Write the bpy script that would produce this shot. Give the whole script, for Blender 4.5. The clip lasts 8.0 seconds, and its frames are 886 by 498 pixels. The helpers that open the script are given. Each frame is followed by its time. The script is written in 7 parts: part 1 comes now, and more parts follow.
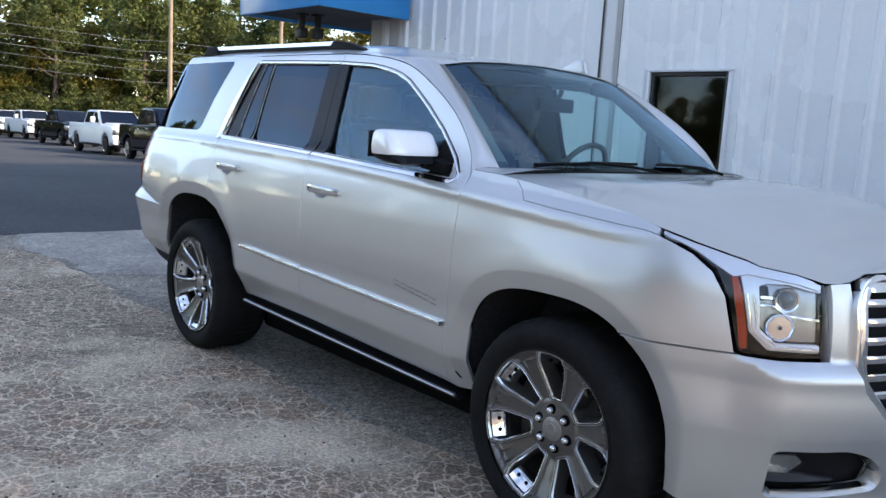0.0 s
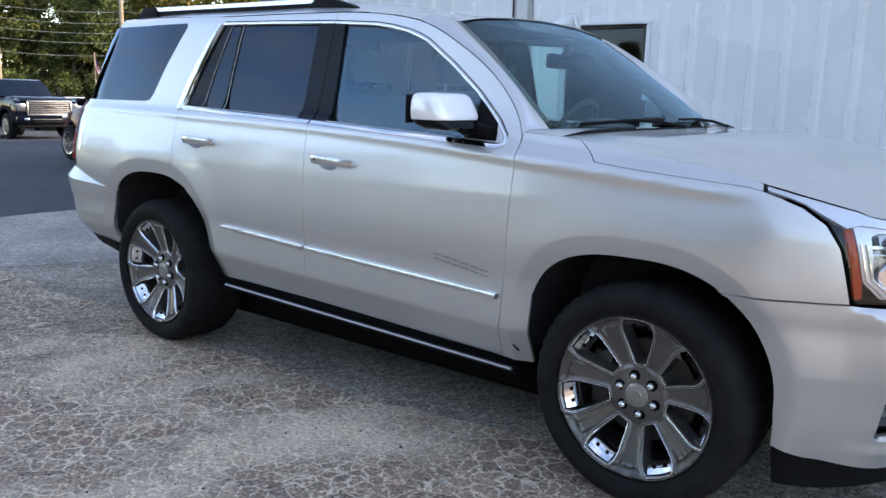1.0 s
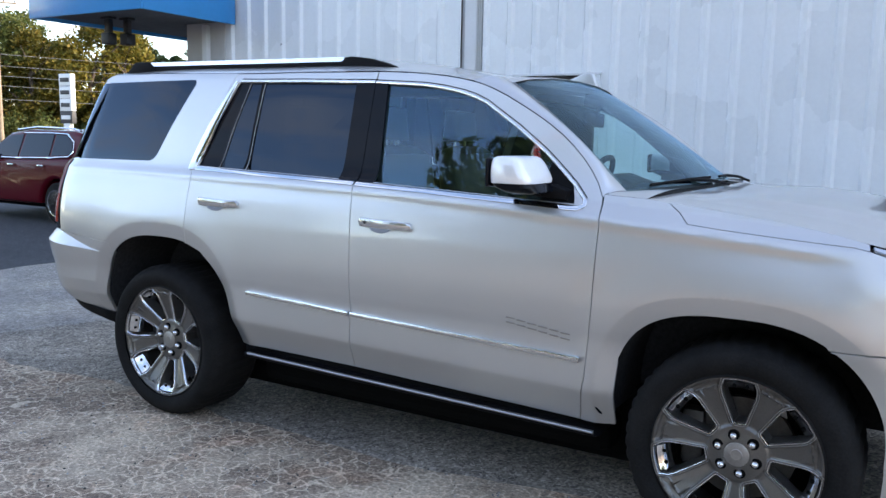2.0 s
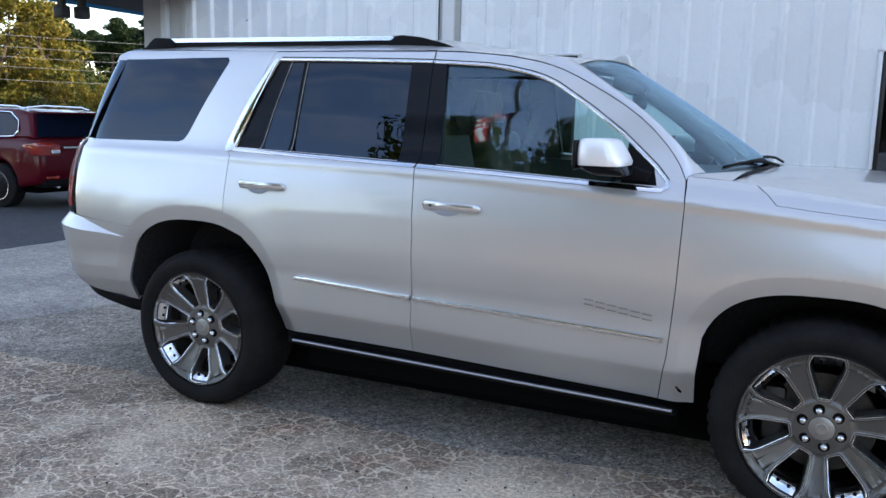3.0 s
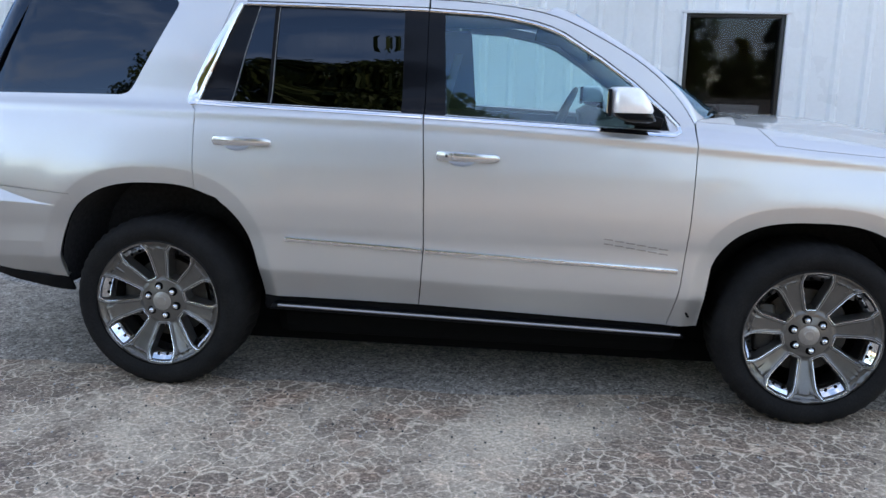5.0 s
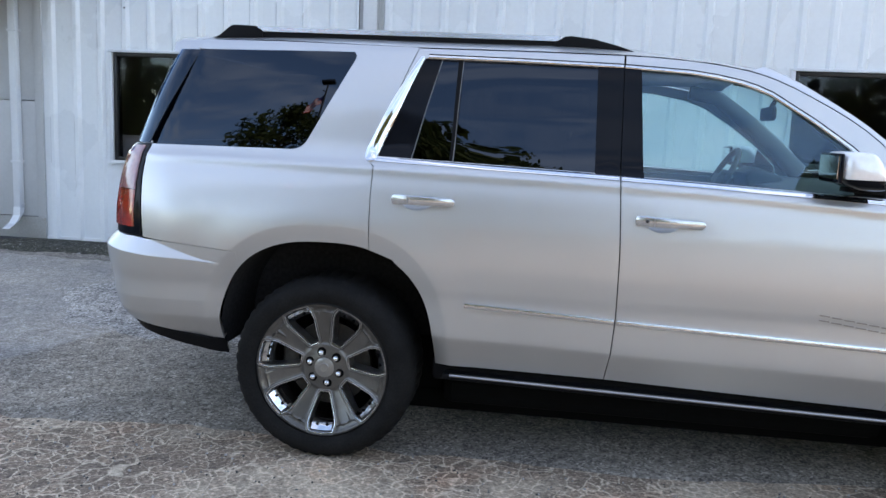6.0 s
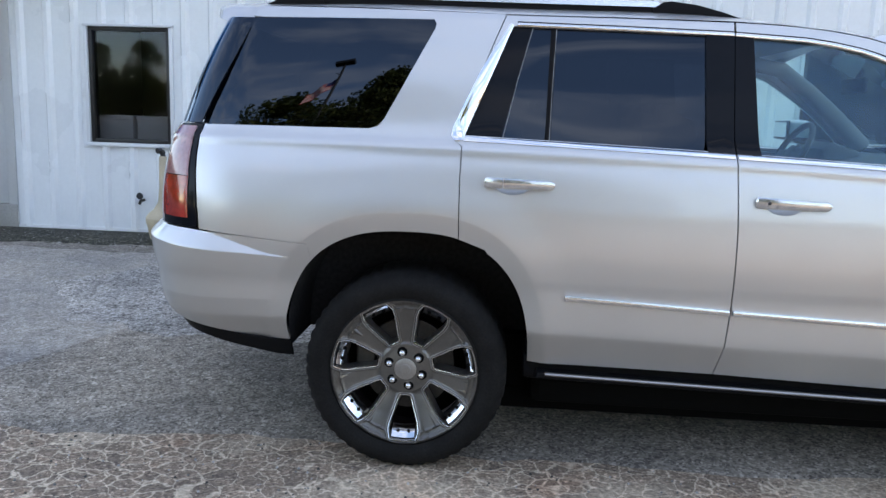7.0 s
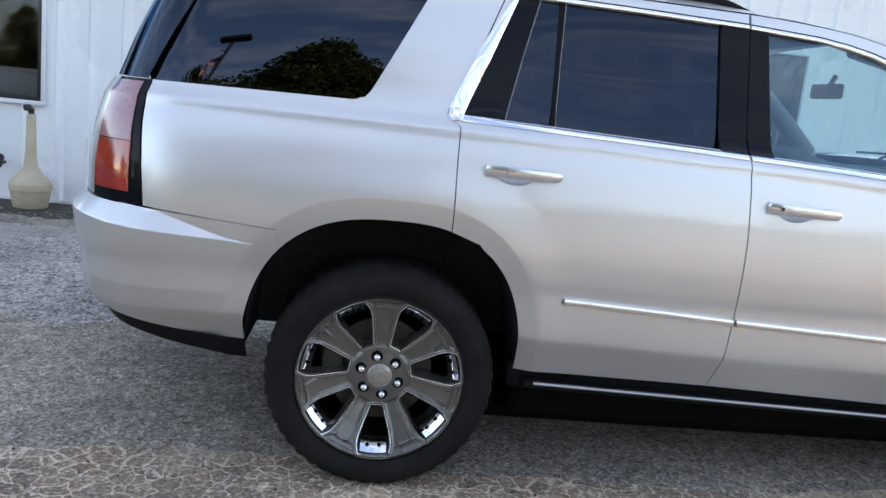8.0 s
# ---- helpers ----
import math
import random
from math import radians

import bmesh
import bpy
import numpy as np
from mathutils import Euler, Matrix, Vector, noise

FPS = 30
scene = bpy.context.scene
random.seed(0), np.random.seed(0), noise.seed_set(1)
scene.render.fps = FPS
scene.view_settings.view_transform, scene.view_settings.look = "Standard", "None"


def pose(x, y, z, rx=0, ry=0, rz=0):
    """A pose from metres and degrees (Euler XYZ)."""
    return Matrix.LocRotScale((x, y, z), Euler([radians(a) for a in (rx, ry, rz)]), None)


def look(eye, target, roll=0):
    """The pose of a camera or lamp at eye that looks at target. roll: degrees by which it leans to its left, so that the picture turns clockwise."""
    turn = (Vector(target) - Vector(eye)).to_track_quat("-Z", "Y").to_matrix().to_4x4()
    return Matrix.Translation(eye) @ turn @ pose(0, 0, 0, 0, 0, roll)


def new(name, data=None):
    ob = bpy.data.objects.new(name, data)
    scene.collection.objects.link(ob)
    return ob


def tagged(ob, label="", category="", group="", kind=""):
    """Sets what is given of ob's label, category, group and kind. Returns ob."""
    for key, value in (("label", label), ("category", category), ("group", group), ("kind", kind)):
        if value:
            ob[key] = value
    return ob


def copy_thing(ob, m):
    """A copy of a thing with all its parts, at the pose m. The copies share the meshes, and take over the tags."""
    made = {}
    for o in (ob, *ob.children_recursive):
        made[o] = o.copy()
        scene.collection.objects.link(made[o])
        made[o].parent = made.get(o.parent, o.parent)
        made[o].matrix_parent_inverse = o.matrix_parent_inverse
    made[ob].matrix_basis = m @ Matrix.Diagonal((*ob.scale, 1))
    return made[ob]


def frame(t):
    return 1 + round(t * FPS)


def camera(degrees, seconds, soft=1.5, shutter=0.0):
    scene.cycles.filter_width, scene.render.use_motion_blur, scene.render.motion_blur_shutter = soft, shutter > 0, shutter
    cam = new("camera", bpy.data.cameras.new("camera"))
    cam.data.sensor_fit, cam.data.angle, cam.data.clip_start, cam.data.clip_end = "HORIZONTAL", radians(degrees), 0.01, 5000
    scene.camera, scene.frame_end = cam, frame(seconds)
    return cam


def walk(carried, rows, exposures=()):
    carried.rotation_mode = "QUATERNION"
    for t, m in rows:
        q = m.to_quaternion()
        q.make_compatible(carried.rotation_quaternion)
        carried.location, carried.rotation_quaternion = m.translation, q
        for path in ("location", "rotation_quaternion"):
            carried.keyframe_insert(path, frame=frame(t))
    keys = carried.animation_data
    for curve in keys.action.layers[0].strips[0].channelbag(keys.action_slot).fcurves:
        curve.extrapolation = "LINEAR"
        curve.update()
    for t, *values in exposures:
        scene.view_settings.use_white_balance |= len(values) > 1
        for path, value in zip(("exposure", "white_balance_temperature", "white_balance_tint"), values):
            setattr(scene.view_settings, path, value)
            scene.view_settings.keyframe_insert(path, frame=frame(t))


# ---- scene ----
cam = camera(57.0, 8.0)
PATH = [
    (0, (4.788, -2.209, 1.46), (3.31, -0.894, 1.168), 3.5),
    (0.5, (4.459, -2.438, 1.431), (3.146, -0.972, 1.081), 4.3),
    (1, (4.106, -2.596, 1.439), (2.89, -1.053, 1.066), 1.5),
    (1.5, (3.77, -2.713, 1.466), (2.545, -1.161, 1.164), 1.6),
    (1.7, (3.631, -2.806, 1.513), (2.501, -1.18, 1.24), 1.9),
    (2.8, (3.021, -3.168, 1.471), (2.135, -1.4, 1.174), 0.3),
    (3, (2.893, -3.2, 1.503), (2.051, -1.413, 1.188), 1.3),
    (3.5, (2.605, -3.495, 1.469), (1.978, -1.621, 1.161), 1.7),
    (4, (2.341, -3.559, 1.52), (1.92, -1.628, 1.219), 0.2),
    (4.2, (2.182, -3.553, 1.546), (1.71, -1.661, 1.102), -0.5),
    (5.3, (1.519, -3.549, 1.427), (1.371, -1.582, 1.098), 1.8),
    (5.5, (1.364, -3.514, 1.44), (1.149, -1.535, 1.242), 0.9),
    (6, (1.008, -3.385, 1.458), (0.722, -1.426, 1.173), 2.3),
    (6.5, (0.648, -3.285, 1.451), (0.491, -1.333, 1.042), 3.8),
    (7, (0.392, -3.131, 1.435), (0.233, -1.166, 1.1), 1.8),
    (7.5, (0.168, -2.886, 1.422), (0.211, -0.917, 1.074), 1.9),
    (8, (-0.098, -2.766, 1.383), (0.097, -0.808, 1.027), 6.0),
]
walk(cam, [(t, look(eye, target, roll)) for t, eye, target, roll in PATH], exposures=[(0.0, 1.74, 7450, 15), (1.5, 1.94, 7400, 15), (3.0, 1.98, 7550, 15), (5.5, 2.09, 7900, 15), (6.6, 2.10, 8050, 15), (8.0, 2.21, 8250, 16)])
from mathutils.geometry import delaunay_2d_cdt

# ---- world, sun ----
SUN_AZ, SUN_EL = 37.0, 26.0          # degrees from +x towards +y, and above the horizon
world = bpy.data.worlds.new("sky")
scene.world = world
world.use_nodes = True
wn, wl = world.node_tree.nodes, world.node_tree.links
wn.clear()
sky = wn.new("ShaderNodeTexSky")
sky.sky_type = "NISHITA"
sky.sun_disc = False
sky.sun_elevation = radians(SUN_EL)
sky.sun_rotation = radians(90 - SUN_AZ)
sky.air_density, sky.dust_density, sky.ozone_density = 1.0, 0.15, 2.6
coord = wn.new("ShaderNodeTexCoord")
stretch = wn.new("ShaderNodeMapping")
stretch.inputs["Scale"].default_value = (1.2, 2.2, 7.0)
cloud = wn.new("ShaderNodeTexNoise")
cloud.inputs["Scale"].default_value = 2.6
cloud.inputs["Detail"].default_value = 7.0
cloud.inputs["Roughness"].default_value = 0.6
ramp = wn.new("ShaderNodeValToRGB")
ramp.color_ramp.elements[0].position, ramp.color_ramp.elements[0].color = 0.47, (0, 0, 0, 1)
ramp.color_ramp.elements[1].position, ramp.color_ramp.elements[1].color = 0.72, (0.72, 0.72, 0.72, 1)
veil = wn.new("ShaderNodeMixRGB")
veil.inputs[2].default_value = (3.5, 3.9, 4.8, 1)
back = wn.new("ShaderNodeBackground")
back.inputs["Strength"].default_value = 0.15
wout = wn.new("ShaderNodeOutputWorld")
wl.new(coord.outputs["Generated"], stretch.inputs["Vector"])
wl.new(stretch.outputs["Vector"], cloud.inputs["Vector"])
wl.new(cloud.outputs["Fac"], ramp.inputs["Fac"])
wl.new(ramp.outputs["Color"], veil.inputs[0])
wl.new(sky.outputs["Color"], veil.inputs[1])
wl.new(veil.outputs["Color"], back.inputs["Color"])
wl.new(back.outputs["Background"], wout.inputs["Surface"])
sun = new("sun", bpy.data.lights.new("sun", "SUN"))
sun.data.energy, sun.data.angle, sun.data.color = 2.5, radians(6.0), (1.0, 0.9, 0.76)
ca, sa, ce, se = math.cos(radians(SUN_AZ)), math.sin(radians(SUN_AZ)), math.cos(radians(SUN_EL)), math.sin(radians(SUN_EL))
sun.matrix_world = look((40 * ca * ce, 40 * sa * ce, 40 * se), (0, 0, 0))


# ---- materials ----
def nodes_of(m):
    m.use_nodes = True
    return m.node_tree.nodes, m.node_tree.links


def mat(name, color, rough=0.5, metal=0.0, grain=0.0, scale=40.0, stain=0.0, stain_scale=1.5, bump=0.0, coat=0.0, per_object=0.0, per_island=0.0,
        spec=0.5, rough_var=0.0):
    """A Principled material with fine grain, broad stains and relief, all in metres."""
    m = bpy.data.materials.new(name)
    n, l = nodes_of(m)
    b = n["Principled BSDF"]
    b.inputs["Base Color"].default_value = (*color, 1)
    b.inputs["Roughness"].default_value = rough
    b.inputs["Metallic"].default_value = metal
    b.inputs["Coat Weight"].default_value = coat
    b.inputs["Coat Roughness"].default_value = 0.04
    b.inputs["Specular IOR Level"].default_value = spec
    geo = n.new("ShaderNodeNewGeometry")
    last = None
    fine = n.new("ShaderNodeTexNoise")
    fine.inputs["Scale"].default_value, fine.inputs["Detail"].default_value = scale, 4.0
    l.new(geo.outputs["Position"], fine.inputs["Vector"])
    broad = n.new("ShaderNodeTexNoise")
    broad.inputs["Scale"].default_value, broad.inputs["Detail"].default_value = stain_scale, 5.0
    l.new(geo.outputs["Position"], broad.inputs["Vector"])

    def scaled(source, amount, previous):
        rng = n.new("ShaderNodeMapRange")
        rng.inputs["From Min"].default_value, rng.inputs["From Max"].default_value = 0.25, 0.75
        rng.inputs["To Min"].default_value, rng.inputs["To Max"].default_value = 1 - amount, 1 + amount
        l.new(source, rng.inputs["Value"])
        if previous is None:
            return rng.outputs["Result"]
        mul = n.new("ShaderNodeMath")
        mul.operation = "MULTIPLY"
        l.new(previous, mul.inputs[0])
        l.new(rng.outputs["Result"], mul.inputs[1])
        return mul.outputs[0]

    if grain:
        last = scaled(fine.outputs["Fac"], grain, last)
    if stain:
        last = scaled(broad.outputs["Fac"], stain, last)
    if per_object:
        info = n.new("ShaderNodeObjectInfo")
        last = scaled(info.outputs["Random"], per_object, last)
    if per_island:
        last = scaled(geo.outputs["Random Per Island"], per_island, last)
    if last is not None:
        mix = n.new("ShaderNodeVectorMath")
        mix.operation = "SCALE"
        mix.inputs[0].default_value = color
        l.new(last, mix.inputs["Scale"])
        l.new(mix.outputs["Vector"], b.inputs["Base Color"])
    if bump:
        bp = n.new("ShaderNodeBump")
        bp.inputs["Strength"].default_value, bp.inputs["Distance"].default_value = 1.0, bump
        l.new(fine.outputs["Fac"], bp.inputs["Height"])
        l.new(bp.outputs["Normal"], b.inputs["Normal"])
    if rough_var:
        rr = n.new("ShaderNodeMapRange")
        rr.inputs["From Min"].default_value, rr.inputs["From Max"].default_value = 0.3, 0.7
        rr.inputs["To Min"].default_value, rr.inputs["To Max"].default_value = rough - rough_var, rough + rough_var
        l.new(broad.outputs["Fac"], rr.inputs["Value"])
        l.new(rr.outputs["Result"], b.inputs["Roughness"])
    return m


def glass(name, tint, gloss_rough=0.0, ior=1.5, gloss=(1, 1, 1)):
    """A thin pane: tinted see-through with a sharp reflection on top, coloured by gloss."""
    m = bpy.data.materials.new(name)
    n, l = nodes_of(m)
    n.remove(n["Principled BSDF"])
    t = n.new("ShaderNodeBsdfTransparent")
    t.inputs["Color"].default_value = (*tint, 1)
    g = n.new("ShaderNodeBsdfGlossy")
    g.inputs["Roughness"].default_value = gloss_rough
    g.inputs["Color"].default_value = (*gloss, 1)
    f0 = ((ior - 1) / (ior + 1))**2
    lw = n.new("ShaderNodeLayerWeight")
    lw.inputs["Blend"].default_value = 0.5
    pw = n.new("ShaderNodeMath")
    pw.operation = "POWER"
    pw.inputs[1].default_value = 5.0
    l.new(lw.outputs["Facing"], pw.inputs[0])
    f = n.new("ShaderNodeMath")
    f.operation = "MULTIPLY_ADD"
    f.inputs[1].default_value, f.inputs[2].default_value = 1 - f0, f0
    l.new(pw.outputs[0], f.inputs[0])
    mix = n.new("ShaderNodeMixShader")
    l.new(f.outputs[0], mix.inputs["Fac"])
    l.new(t.outputs["BSDF"], mix.inputs[1])
    l.new(g.outputs["BSDF"], mix.inputs[2])
    l.new(mix.outputs["Shader"], n["Material Output"].inputs["Surface"])
    return m


def ground_material(name, stops, stone, stain_stops, bump, tint_scale=0.35):
    """Stones set in binder: cells of stone size with their own tones, a pale worn net between clumps, and broad stains."""
    m = bpy.data.materials.new(name)
    n, l = nodes_of(m)
    b = n["Principled BSDF"]
    b.inputs["Roughness"].default_value = 0.9
    b.inputs["Specular IOR Level"].default_value = 0.25
    geo = n.new("ShaderNodeNewGeometry")
    warp = n.new("ShaderNodeTexNoise")
    warp.inputs["Scale"].default_value, warp.inputs["Detail"].default_value = 14.0, 3.0
    l.new(geo.outputs["Position"], warp.inputs["Vector"])
    push = n.new("ShaderNodeVectorMath")
    push.operation = "MULTIPLY_ADD"
    push.inputs[1].default_value = (0.05, 0.05, 0.05)
    l.new(warp.outputs["Color"], push.inputs[0])
    l.new(geo.outputs["Position"], push.inputs[2])
    cells = n.new("ShaderNodeTexVoronoi")
    cells.inputs["Scale"].default_value = 1 / stone
    l.new(push.outputs["Vector"], cells.inputs["Vector"])
    clump = n.new("ShaderNodeTexNoise")
    clump.inputs["Scale"].default_value, clump.inputs["Detail"].default_value, clump.inputs["Roughness"].default_value = 16.0, 6.0, 0.62
    l.new(push.outputs["Vector"], clump.inputs["Vector"])
    mixv = n.new("ShaderNodeMath")
    mixv.operation = "MULTIPLY_ADD"
    mixv.inputs[1].default_value = 0.55
    l.new(cells.outputs["Color"], mixv.inputs[0])
    half = n.new("ShaderNodeMath")
    half.operation = "MULTIPLY"
    half.inputs[1].default_value = 0.55
    l.new(clump.outputs["Fac"], half.inputs[0])
    l.new(half.outputs[0], mixv.inputs[2])
    tone = n.new("ShaderNodeValToRGB")
    el = tone.color_ramp.elements
    el[0].position, el[0].color = stops[0][0], (*stops[0][1], 1)
    el[1].position, el[1].color = stops[-1][0], (*stops[-1][1], 1)
    for p, c in stops[1:-1]:
        e = el.new(p)
        e.color = (*c, 1)
    l.new(mixv.outputs[0], tone.inputs["Fac"])
    broad = n.new("ShaderNodeTexNoise")
    broad.inputs["Scale"].default_value, broad.inputs["Detail"].default_value, broad.inputs["Roughness"].default_value = tint_scale, 6.0, 0.6
    l.new(geo.outputs["Position"], broad.inputs["Vector"])
    br = n.new("ShaderNodeValToRGB")
    e2 = br.color_ramp.elements
    e2[0].position, e2[0].color = 0.32, (*stain_stops[0], 1)
    e2[1].position, e2[1].color = 0.68, (*stain_stops[-1], 1)
    if len(stain_stops) > 2:
        e3 = e2.new(0.5)
        e3.color = (*stain_stops[1], 1)
    l.new(broad.outputs["Fac"], br.inputs["Fac"])
    mul = n.new("ShaderNodeMixRGB")
    mul.blend_type = "MULTIPLY"
    mul.inputs[0].default_value = 1.0
    l.new(tone.outputs["Color"], mul.inputs[1])
    l.new(br.outputs["Color"], mul.inputs[2])
    l.new(mul.outputs["Color"], b.inputs["Base Color"])
    bp = n.new("ShaderNodeBump")
    bp.inputs["Strength"].default_value, bp.inputs["Distance"].default_value = 0.9, bump
    l.new(mixv.outputs[0], bp.inputs["Height"])
    l.new(bp.outputs["Normal"], b.inputs["Normal"])
    return m


def cracked_material(name):
    """Old asphalt broken into hand-sized pieces, with pale sand in the cracks, worn stones, and drifts of sand."""
    m = bpy.data.materials.new(name)
    n, l = nodes_of(m)
    b = n["Principled BSDF"]
    b.inputs["Roughness"].default_value = 0.92
    b.inputs["Specular IOR Level"].default_value = 0.25
    geo = n.new("ShaderNodeNewGeometry")

    def noise_tex(scale, detail, rough=0.6):
        t = n.new("ShaderNodeTexNoise")
        t.inputs["Scale"].default_value, t.inputs["Detail"].default_value, t.inputs["Roughness"].default_value = scale, detail, rough
        l.new(geo.outputs["Position"], t.inputs["Vector"])
        return t

    def ramped(source, stops):
        r = n.new("ShaderNodeValToRGB")
        e = r.color_ramp.elements
        e[0].position, e[0].color = stops[0][0], (*stops[0][1], 1)
        e[1].position, e[1].color = stops[-1][0], (*stops[-1][1], 1)
        for p, c in stops[1:-1]:
            x = e.new(p)
            x.color = (*c, 1)
        l.new(source, r.inputs["Fac"])
        return r.outputs["Color"]

    def mixed(fac, a, c, mode="MIX"):
        x = n.new("ShaderNodeMixRGB")
        x.blend_type = mode
        if isinstance(fac, float):
            x.inputs[0].default_value = fac
        else:
            l.new(fac, x.inputs[0])
        l.new(a, x.inputs[1])
        if isinstance(c, tuple):
            x.inputs[2].default_value = (*c, 1)
        else:
            l.new(c, x.inputs[2])
        return x.outputs["Color"]

    warp = noise_tex(9.0, 4.0)
    push = n.new("ShaderNodeVectorMath")
    push.operation = "MULTIPLY_ADD"
    push.inputs[1].default_value = (0.10, 0.10, 0.0)
    l.new(warp.outputs["Color"], push.inputs[0])
    l.new(geo.outputs["Position"], push.inputs[2])
    flat = n.new("ShaderNodeVectorMath")
    flat.operation = "MULTIPLY"
    flat.inputs[1].default_value = (1.0, 1.0, 0.0)
    l.new(push.outputs["Vector"], flat.inputs[0])
    crack = n.new("ShaderNodeTexVoronoi")
    crack.feature = "DISTANCE_TO_EDGE"
    crack.inputs["Scale"].default_value = 13.0
    l.new(flat.outputs["Vector"], crack.inputs["Vector"])
    pieces = n.new("ShaderNodeTexVoronoi")
    pieces.inputs["Scale"].default_value = 13.0
    l.new(flat.outputs["Vector"], pieces.inputs["Vector"])
    stone = n.new("ShaderNodeTexVoronoi")
    stone.inputs["Scale"].default_value = 100.0
    l.new(geo.outputs["Position"], stone.inputs["Vector"])
    speck = noise_tex(55.0, 6.0, 0.7)
    base = ramped(speck.outputs["Fac"], [(0.30, (0.085, 0.072, 0.067)), (0.46, (0.165, 0.142, 0.129)), (0.56, (0.225, 0.198, 0.180)), (0.72, (0.38, 0.345, 0.32))])
    grit = n.new("ShaderNodeSeparateColor")
    l.new(stone.outputs["Color"], grit.inputs["Color"])
    base = mixed(0.9, base, ramped(grit.outputs["Red"], [(0.0, (0.62, 0.61, 0.61)), (0.55, (0.92, 0.90, 0.89)), (0.88, (1.32, 1.29, 1.26)), (1.0, (2.1, 2.06, 2.02))]), "MULTIPLY")
    own = n.new("ShaderNodeSeparateColor")
    l.new(pieces.outputs["Color"], own.inputs["Color"])
    base = mixed(0.8, base, ramped(own.outputs["Green"], [(0.0, (0.60, 0.60, 0.62)), (1.0, (1.08, 1.05, 1.03))]), "MULTIPLY")
    thick = noise_tex(2.3, 4.0)
    wide = n.new("ShaderNodeMapRange")
    wide.inputs["From Min"].default_value, wide.inputs["From Max"].default_value = 0.35, 0.70
    wide.inputs["To Min"].default_value, wide.inputs["To Max"].default_value = 0.022, 0.095
    l.new(thick.outputs["Fac"], wide.inputs["Value"])
    ratio = n.new("ShaderNodeMath")
    ratio.operation = "DIVIDE"
    l.new(crack.outputs["Distance"], ratio.inputs[0])
    l.new(wide.outputs["Result"], ratio.inputs[1])
    fill = ramped(ratio.outputs[0], [(0.35, (0.95, 0.95, 0.95)), (1.0, (0, 0, 0))])
    sand = ramped(speck.outputs["Fac"], [(0.35, (0.23, 0.21, 0.19)), (0.65, (0.54, 0.505, 0.46))])
    patchy = noise_tex(3.4, 5.0, 0.65)
    fill = mixed(1.0, fill, ramped(patchy.outputs["Fac"], [(0.34, (0.25, 0.25, 0.25)), (0.48, (1, 1, 1))]), "MULTIPLY")
    base = mixed(fill, base, sand)
    drift = noise_tex(0.85, 6.0, 0.62)
    base = mixed(ramped(drift.outputs["Fac"], [(0.50, (0, 0, 0)), (0.68, (0.8, 0.8, 0.8))]), base, sand)
    rust = noise_tex(2.4, 3.0)
    base = mixed(ramped(rust.outputs["Fac"], [(0.55, (0, 0, 0)), (0.75, (0.5, 0.5, 0.5))]), base, mixed(1.0, base, (1.22, 0.90, 0.76), "MULTIPLY"))
    broad = noise_tex(0.4, 4.0)
    base = mixed(1.0, base, ramped(broad.outputs["Fac"], [(0.3, (1.40, 1.24, 1.04)), (0.7, (1.78, 1.55, 1.27))]), "MULTIPLY")
    l.new(base, b.inputs["Base Color"])
    bp = n.new("ShaderNodeBump")
    bp.inputs["Strength"].default_value, bp.inputs["Distance"].default_value = 0.8, 0.006
    l.new(speck.outputs["Fac"], bp.inputs["Height"])
    l.new(bp.outputs["Normal"], b.inputs["Normal"])
    return m


M_SILVER = mat("silver_metallic_paint", (0.590, 0.590, 0.590), 0.41, 0.82, grain=0.06, scale=900, coat=0.85, stain=0.02, stain_scale=3)
M_CHROME = mat("chrome", (0.82, 0.83, 0.85), 0.07, 1.0, grain=0.03, scale=60)
M_SATIN = mat("satin_aluminium", (0.72, 0.74, 0.77), 0.24, 1.0, grain=0.04, scale=80)
M_BLACK = mat("black_plastic", (0.007, 0.007, 0.008), 0.6, grain=0.25, scale=300, bump=0.0006, spec=0.09)
M_CARGLASS = mat("dark_car_glass", (0.004, 0.008, 0.018), 0.03, spec=0.22, grain=0.1, scale=20)
M_LAMPGREY = mat("grey_lamp_reflector", (0.30, 0.305, 0.315), 0.22, 0.85, grain=0.1, scale=60)
M_MIRRORCAP = mat("polished_mirror_cap", (0.88, 0.88, 0.89), 0.22, 0.25, grain=0.03, scale=90)
M_EYE = mat("projector_glass", (0.03, 0.032, 0.035), 0.03, spec=0.8, coat=0.6)
M_HANDLE = mat("brushed_bright_handle", (0.66, 0.67, 0.68), 0.20, 0.8, grain=0.05, scale=120)
M_DULLCHROME = mat("dull_chrome", (0.22, 0.22, 0.23), 0.38, 0.5, grain=0.08, scale=60)
M_CAP = mat("brushed_grey_cap", (0.36, 0.35, 0.34), 0.38, 0.9, grain=0.08, scale=120)
M_GLOSSBLACK = mat("gloss_black_trim", (0.006, 0.007, 0.010), 0.09, spec=0.12, grain=0.1, scale=30)
M_RUBBER = mat("tyre_rubber", (0.0105, 0.010, 0.010), 0.78, grain=0.35, scale=120, stain=0.4, stain_scale=9, bump=0.0008, spec=0.13)
M_WHEEL = mat("dark_grey_wheel_paint", (0.125, 0.117, 0.110), 0.36, 0.65, grain=0.12, scale=200, stain=0.12, stain_scale=12, coat=0.5)
M_WELL = mat("wheel_well_liner", (0.028, 0.028, 0.030), 0.95, grain=0.3, scale=50, spec=0.03)
M_BRAKE = mat("brake_disc_steel", (0.06, 0.056, 0.052), 0.5, 0.7, grain=0.25, scale=40)
